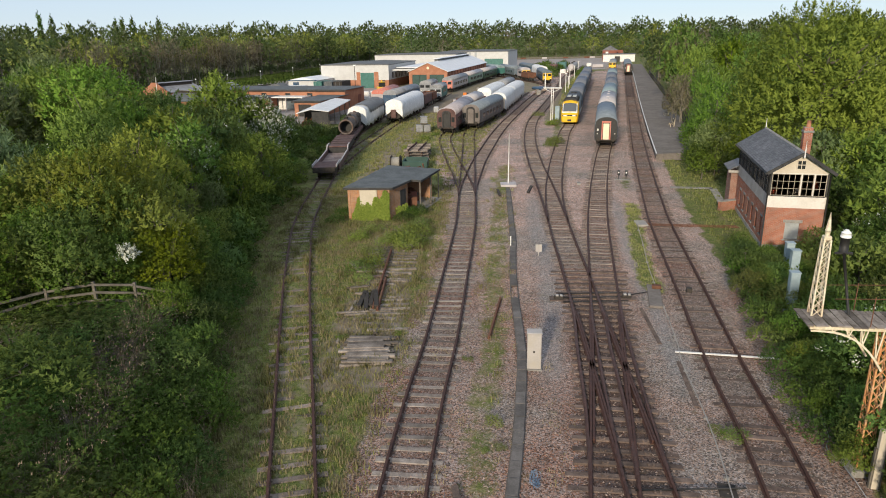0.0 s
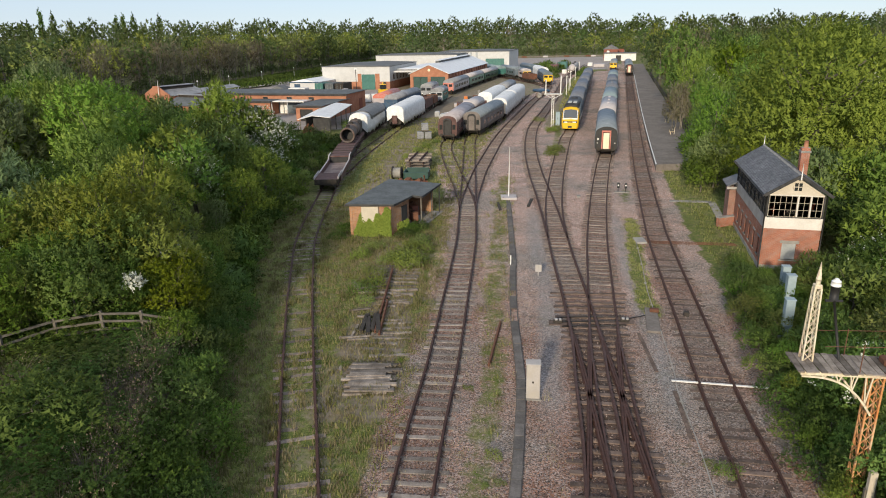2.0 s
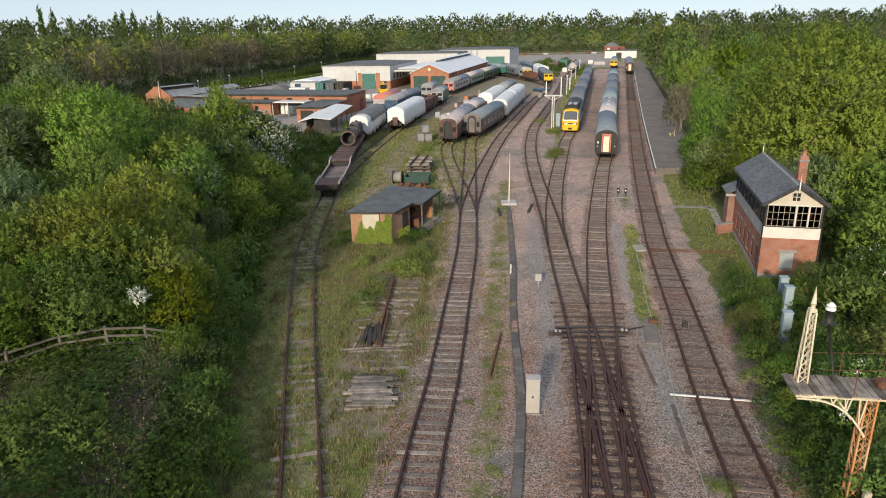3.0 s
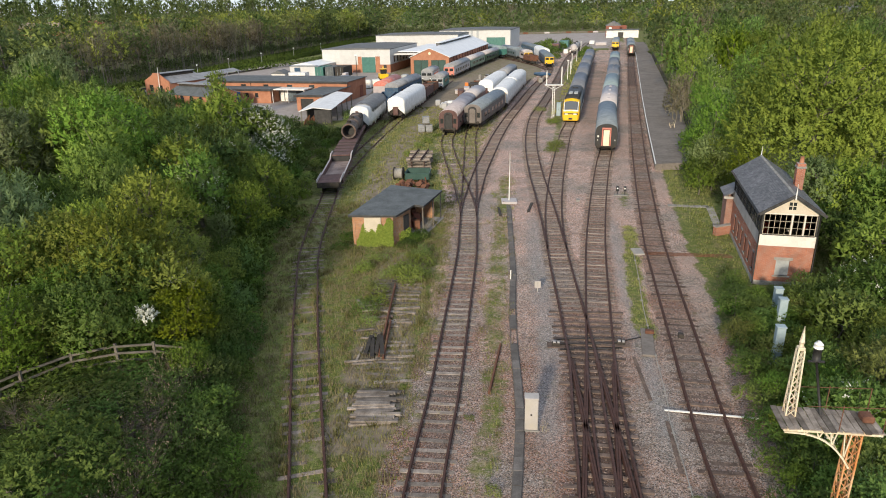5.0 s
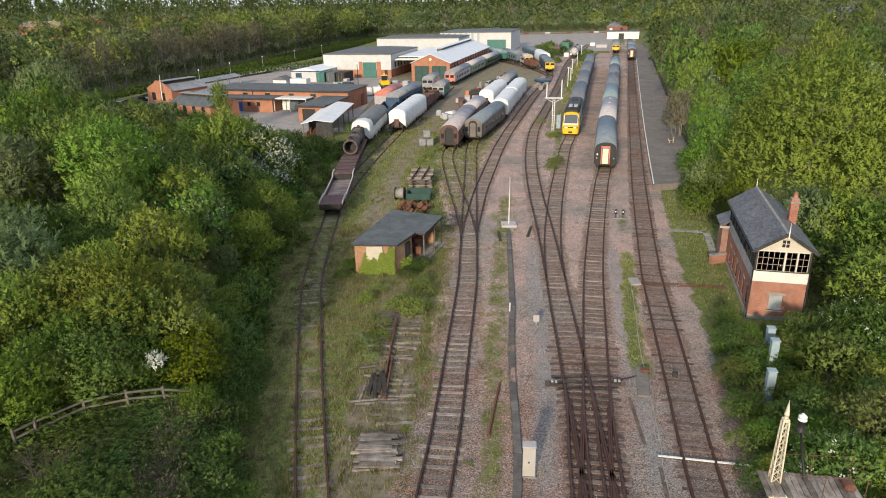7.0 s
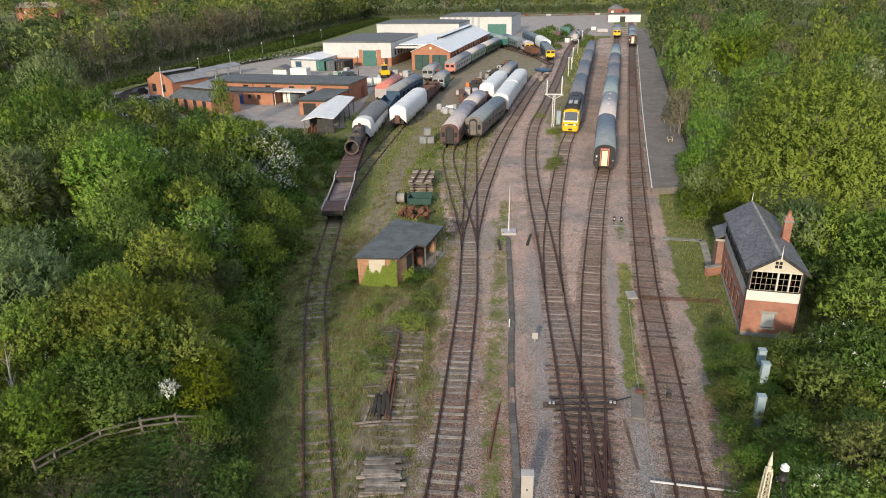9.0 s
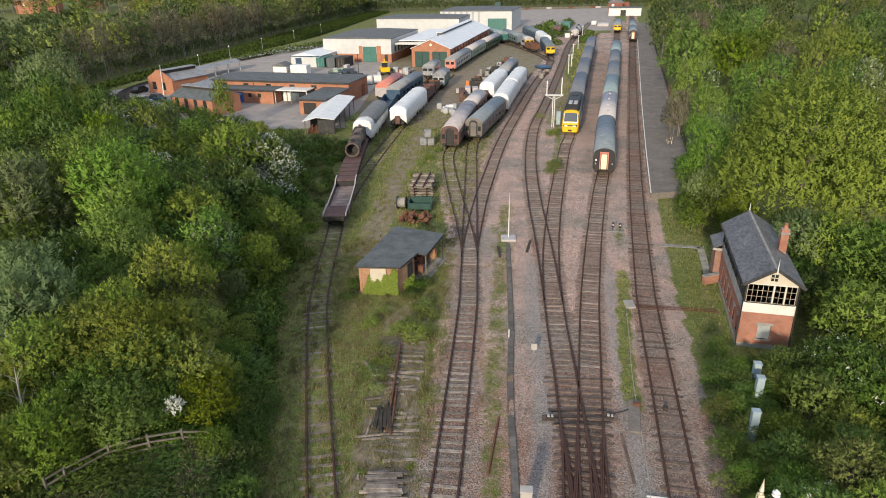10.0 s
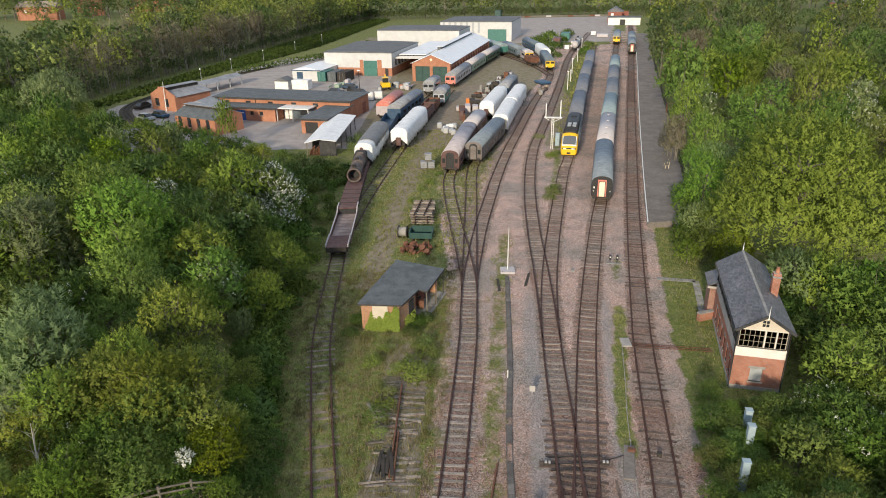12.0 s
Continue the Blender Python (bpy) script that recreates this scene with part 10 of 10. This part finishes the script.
def yard_clutter():
    r = random.Random(44)
    for x, y, n, sx, sy, mats, lab in (
        (5.2, 160.0, 16, 1.6, 6.0, ("rust", "brownred", "dark", "concrete"), "rusty machinery parts stacked beside the coaches"),
        (8.8, 172.0, 16, 2.0, 7.0, ("rust", "dark", "steelgrey", "brownred", "dark"), "row of rusty plant and wheelsets in the yard"),
        (13.0, 186.0, 12, 2.0, 5.0, ("brownred", "rust", "dark", "roofpale"), "heap of brown scrap iron near the curve"),
        (20.5, 165.0, 8, 0.8, 5.0, ("concrete", "dark", "sleeper"), "old sleepers and iron beside the curving track"),
        (-15.5, 172.0, 14, 4.5, 3.0, ("roofpale", "dark", "rust", "steelgrey", "brickfar"), "pallets and scrap outside the warehouse"),
        (-31.0, 176.0, 10, 3.0, 2.5, ("dark", "steelgrey", "greenpale", "roofpale"), "mixed stores piled by the containers"),
        (43.0, 262.0, 12, 1.4, 9.0, ("dark", "rust", "whitepaint", "teal"), "line of dark stores at the far siding end")):
        root = thing("scrap_heap", pose(x, y, 0, 0, 0, -12), lab, "scrap", "yard scrap")
        for i in range(n):
            a, b, z, w, d = r.uniform(-sx, sx), r.uniform(-sy, sy), r.uniform(0.4, 1.7), r.uniform(0.25, 0.8), r.uniform(0.3, 1.2)
            mt = r.choice(mats)
            if r.random() < 0.35:
                part("wheelset", rod(B(), (a - 0.6, b, 0.45), (a + 0.6, b + r.uniform(-0.2, 0.2), 0.45), r.uniform(0.3, 0.5), n=12), mt, root)
            elif r.random() < 0.4:
                part("girder", bar(B(), (a, b - d * 1.4, z * 0.3), (a + r.uniform(-0.4, 0.4), b + d * 1.4, z * 0.5), 0.22), mt, root)
            else:
                part("casting", rbox(B(), a - w, a + w, b - d, b + d, 0, z, 0.12), mt, root)
    for nm, x, y, w, d, hh, mt, lab, cat in (
        ("container", 41.4, 277.0, 3.4, 6.0, 2.6, "teal", "green steel container on the far grass", "container"),
        ("van_body", 35.4, 257.0, 2.6, 5.5, 2.8, "maroon", "dark red grounded van body among weeds", "van body"),
        ("crate", 37.6, 245.4, 1.6, 1.4, 1.5, "whitepaint", "white box beside the far siding", "crate"),
        ("van_body", 57.4, 283.5, 4.4, 5.0, 1.3, "roofpale", "pinkish loading stage at the siding end", "platform"),
        ("crate", 55.4, 292.8, 2.0, 2.0, 1.5, "whitepaint", "white box at the siding end", "crate"),
        ("container", 19.8, 390.0, 3.2, 4.0, 4.2, "tealdark", "tall green tank by the far fence", "container")):
        t = thing(nm, pose(x, y, 0, 0, 0, -13), lab, cat)
        part("body", rbox(B(), -w / 2, w / 2, 0, d, 0.12, hh, 0.05), mt, t)
        part("skid", box(B(), -w / 2 + 0.1, w / 2 - 0.1, 0.1, d - 0.1, 0, 0.12), "dark", t)
    for x, y, s in ((34.0, 249.0, 1.2), (31.5, 262.0, 1.3), (38.6, 268.0, 1.2), (35.8, 280.0, 1.5), (30.5, 236.0, 0.9), (31.6, 226.0, 0.8), (30.0, 270.0, 1.2), (44.5, 292.0, 1.3), (41.0, 231.0, 0.8), (43.2, 240.0, 0.8), (46.5, 254.0, 0.9)):
        plant("bram2_lo", x, y, s, s * 1.1, x, "bush", "rank green bush among the far sidings", "bush", "far yard bushes")
    ob = part("blue_sheet", rbox(B(), -1.6, 1.6, -2.2, 2.2, 0, 0.7, 0.3), "coachblue", m=pose(21.5, 176.0, 0, 0, 0, 20))
    tagged(ob, "crumpled blue sheet over a low heap", "tarpaulin")


yard_clutter()


# ---- small plants: tussocks, weeds and long grass ----
def tussocks():
    r = np.random.default_rng(15)

    def blades(pts, hgt, width, mat, name, label, lean=0.5):
        n = len(pts)
        a = r.random(n) * 6.283
        d = np.stack([np.cos(a), np.sin(a), np.zeros(n)], 1)
        side = np.stack([-np.sin(a), np.cos(a), np.zeros(n)], 1)
        h = (hgt * (0.5 + r.random(n)))[:, None]
        w = (width * (0.6 + 0.8 * r.random(n)))[:, None]
        up = np.array([0, 0, 1.0])
        tip = pts + d * h * lean * r.random(n)[:, None] + up * h
        q = np.stack([pts - side * w * 0.6, pts + side * w * 0.6, tip], 1).reshape(-1, 3)
        ob = new(name, cloud_mesh(name, q, mat))
        return tagged(ob, label, "grass", kind="stuff")

    def scatter(n, x0, x1, y0, y1, clump, keep):
        c = np.stack([x0 + (x1 - x0) * r.random(n), y0 + (y1 - y0) * r.random(n)], 1)
        c = np.array([p for p in c if keep(p[0], p[1])])
        k = r.integers(0, len(c), len(c) * clump)
        p = c[k] + r.normal(size=(len(k), 2)) * 0.14
        return np.stack([p[:, 0], p[:, 1], bank(p[:, 0], p[:, 1]) - 0.02], 1)

    def lx(name, y):
        S = SAMPLES[name]
        return min(S, key=lambda q: abs(q[1] - y))[0]

    W = {y: lx("west", y) for y in range(0, 120)}
    Y = {y: lx("yard", y) for y in range(0, 120)}

    def verge(x, y):
        yi = int(y)
        return W[yi] - 5.0 < x < Y[yi] - 1.3 and (abs(x - W[yi]) > 0.85 or math.sin(x * 5 + y * 2.1) * math.sin(y * 1.3) > -0.15)

    blades(scatter(7000, -19, 0.5, 13, 62, 13, verge), 0.13, 0.035, "grassblade", "rough_grass", "rough green grass between the sidings")
    blades(scatter(5200, -15, 0.5, 13, 62, 12, verge), 0.2, 0.036, "grassdry", "dry_grass", "straw-coloured dry grass between the sidings")

    # tall tussocks
    def rank(x, y):
        return verge(x, y) and math.sin(x * 1.7 + 2 * math.sin(y * 0.6)) * math.sin(y * 0.9 + x) > 0.35
    blades(scatter(1500, -19, 0.5, 13, 62, 26, rank), 0.34, 0.04, "grassblade", "rank_grass", "tall tussocks of rank grass by the sidings", 0.8)

    def strip(x, y):
        return abs(x - float(np.interp(y, [24, 33, 38, 45, 54, 64, 72], [2.4, 2.6, 3.0, 3.5, 4.2, 5.0, 5.8]))) < 0.35 + 0.9 * abs(math.sin(y * 0.7)) * (y > 30)
    blades(scatter(520, 1, 8, 22, 72, 9, strip), 0.2, 0.035, "grassblade", "trackside_grass", "thin grass beside the cable trough")
    blades(scatter(900, 1, 8, 22, 72, 9, strip), 0.22, 0.03, "grassdry", "trackside_straw", "thin straw beside the cable trough")

    def yard_grass(x, y):
        return x < float(np.interp(y, [60, 75, 95, 125], [0.8, 1.9, 4.4, 9.6])) and x > float(np.interp(y, [60, 95, 125], [-11.3, -13.4, -11.5]))
    blades(scatter(4200, -14, 10, 60, 125, 9, yard_grass), 0.26, 0.06, "grassblade", "yard_grass", "rough grass round the stored coaches")

    def east(x, y):
        return x > float(np.interp(y, [15, 33, 52, 75], [14.6, 16.9, 19.9, 23.6])) and x < 31
    blades(scatter(3200, 13, 30, 15, 74, 11, east), 0.22, 0.05, "grassblade", "verge_grass", "green verge grass beside the signal box")

    def long_strip(x, y):
        return abs(x - float(np.interp(y, [114, 158, 212, 262], [17.6, 26.2, 37.0, 50.0]))) < 1.5
    blades(scatter(2600, 15, 53, 114, 262, 8, long_strip), 0.5, 0.12, "grassblade", "long_grass_strip", "strip of rank green grass between the sidings")

    # loose stones lying proud of the ballast
    n = 15000
    y = 13 + 44 * r.random(n) ** 1.3
    x = np.interp(y, [0, 16, 28, 48, 60], [-2.3, -2.0, -1.2, 0.5, 1.3]) + r.random(n) * np.interp(y, [0, 17, 33, 52, 60], [15.5, 16.0, 17.2, 18.4, 19.0])
    c = np.stack([x, y, 0.012 + 0.02 * r.random(n)], 1)
    a0 = r.random(n) * 6.283
    sz = (0.020 + 0.028 * r.random(n))[:, None]
    base = [c + sz * np.stack([np.cos(a0 + k * 2.094), np.sin(a0 + k * 2.094), np.full(n, -0.3)], 1) for k in range(3)]
    top = c + sz * np.stack([0.5 * r.normal(size=n), 0.5 * r.normal(size=n), 0.6 + 0.5 * r.random(n)], 1) * 0.9
    q = np.stack([base[0], base[1], top, base[1], base[2], top, base[2], base[0], top], 1).reshape(-1, 3)
    tagged(new("ballast_stones", cloud_mesh("ballast_stones", q, "stone")), "loose pinkish and grey ballast stones on the track bed", "stones", kind="stuff")

    def in_ballast(x, y):
        return math.sin(x * 2.3 + 3 * math.sin(y * 0.5)) * math.sin(y * 0.8 + x * 0.7) > 0.25
    blades(scatter(1500, -2.0, 5.0, 14, 58, 7, in_ballast), 0.13, 0.022, "grassdry", "ballast_straw", "wisps of dry grass in the ballast")

    def six(x, y):
        return abs(x - float(np.interp(y, [34, 40, 47, 54], [11.75, 12.55, 13.9, 15.3]))) < 0.55
    blades(scatter(900, 11, 16, 34, 54, 11, six), 0.14, 0.045, "grassblade", "six_foot_grass", "short mossy grass between the tracks")
    # weeds
    for x, y, s in ((-2.3, 47.6, 0.55), (-1.9, 46.2, 0.5), (-3.0, 46.8, 0.42), (-3.2, 50.6, 0.4), (-2.6, 51.4, 0.4), (-3.1, 43.3, 0.9), (-2.5, 42.6, 0.6), (-3.6, 43.9, 0.55), (-5.4, 37.9, 0.6), (-5.0, 40.6, 0.55), (-6.4, 44.6, 0.5), (-4.8, 39.0, 0.45), (-5.0, 36.0, 0.4), (-4.4, 43.5, 0.45), (-5.6, 46.8, 0.4), (14.5, 118.0, 0.6), (15.6, 106.0, 0.7), (15.0, 105.0, 0.6), (-4.0, 92.0, 0.5), (-5.2, 89.0, 0.45), (-2.8, 96.0, 0.4), (-6.2, 84.0, 0.4), (-18.0, 112.0, 0.9), (-18.6, 117.0, 1.0), (-20.3, 103.0, 0.8), (-19.0, 98.0, 0.8), (-22.0, 97.0, 0.9)):
        plant("weed", x, y, s * 1.9, s * 1.5, x * 3.1, "weed_clump", "leafy green weed clump in the yard", "weeds", "yard weeds")
    for x, y, s in ((2.15, 20.9, 0.42), (2.3, 19.3, 0.25), (1.75, 19.1, 0.2), (10.6, 19.9, 0.55), (10.2, 20.3, 0.35), (13.0, 86.5, 1.5), (13.6, 88.5, 1.2), (12.4, 84.6, 1.0), (1.2, 25.9, 0.3), (-3.0, 26.6, 0.3), (-3.9, 27.6, 0.28), (-4.9, 28.2, 0.4), (-2.2, 28.6, 0.3)):
        plant("weed", x, y, s, s * 0.7, x * 3.1, "weed_clump", "small leafy weed in the ballast", "weeds", "yard weeds")
    for x, y, s in ((-3.3, 50.9, 0.42), (-2.6, 51.8, 0.38), (-3.6, 49.4, 0.4), (-9.0, 49.2, 0.35), (-8.6, 51.4, 0.4)):
        plant("bram1", x, y, s, s * 0.9, x * 2.3, "bush", "tangle of dark brambles against the hut", "bush", "brambles by the hut")
    # dead stems and straw along the foot of the thicket
    n = 2600
    y = 14.5 + 46 * r.random(n) ** 1.8
    x = np.interp(y, [0, 16, 28, 41, 55, 62], [-6.4, -8.2, -11.2, -14.2, -16.6, -17.6]) + 1.0 - 4.2 * r.random(n) ** 1.2
    p = np.stack([x, y, bank(x, y) + 0.5 * (y < 29)], 1)
    blades(p, 0.55, 0.018, "straw", "dead_stems", "pale dead bramble stems at the foot of the thicket", 1.2)
    n = 900
    c = np.array([(-9.9, 23.2), (-10.4, 22.6), (-19.5, 22.0), (-9.9, 25.8)])[r.integers(0, 4, n)]
    p = np.concatenate([c + r.normal(size=(n, 2)) * 0.3, np.full((n, 1), 0.45)], 1)
    blades(p, 0.42, 0.025, "straw", "straw_tuft", "rust-brown tufts of dead grass in the brambles", 0.9)


tussocks()
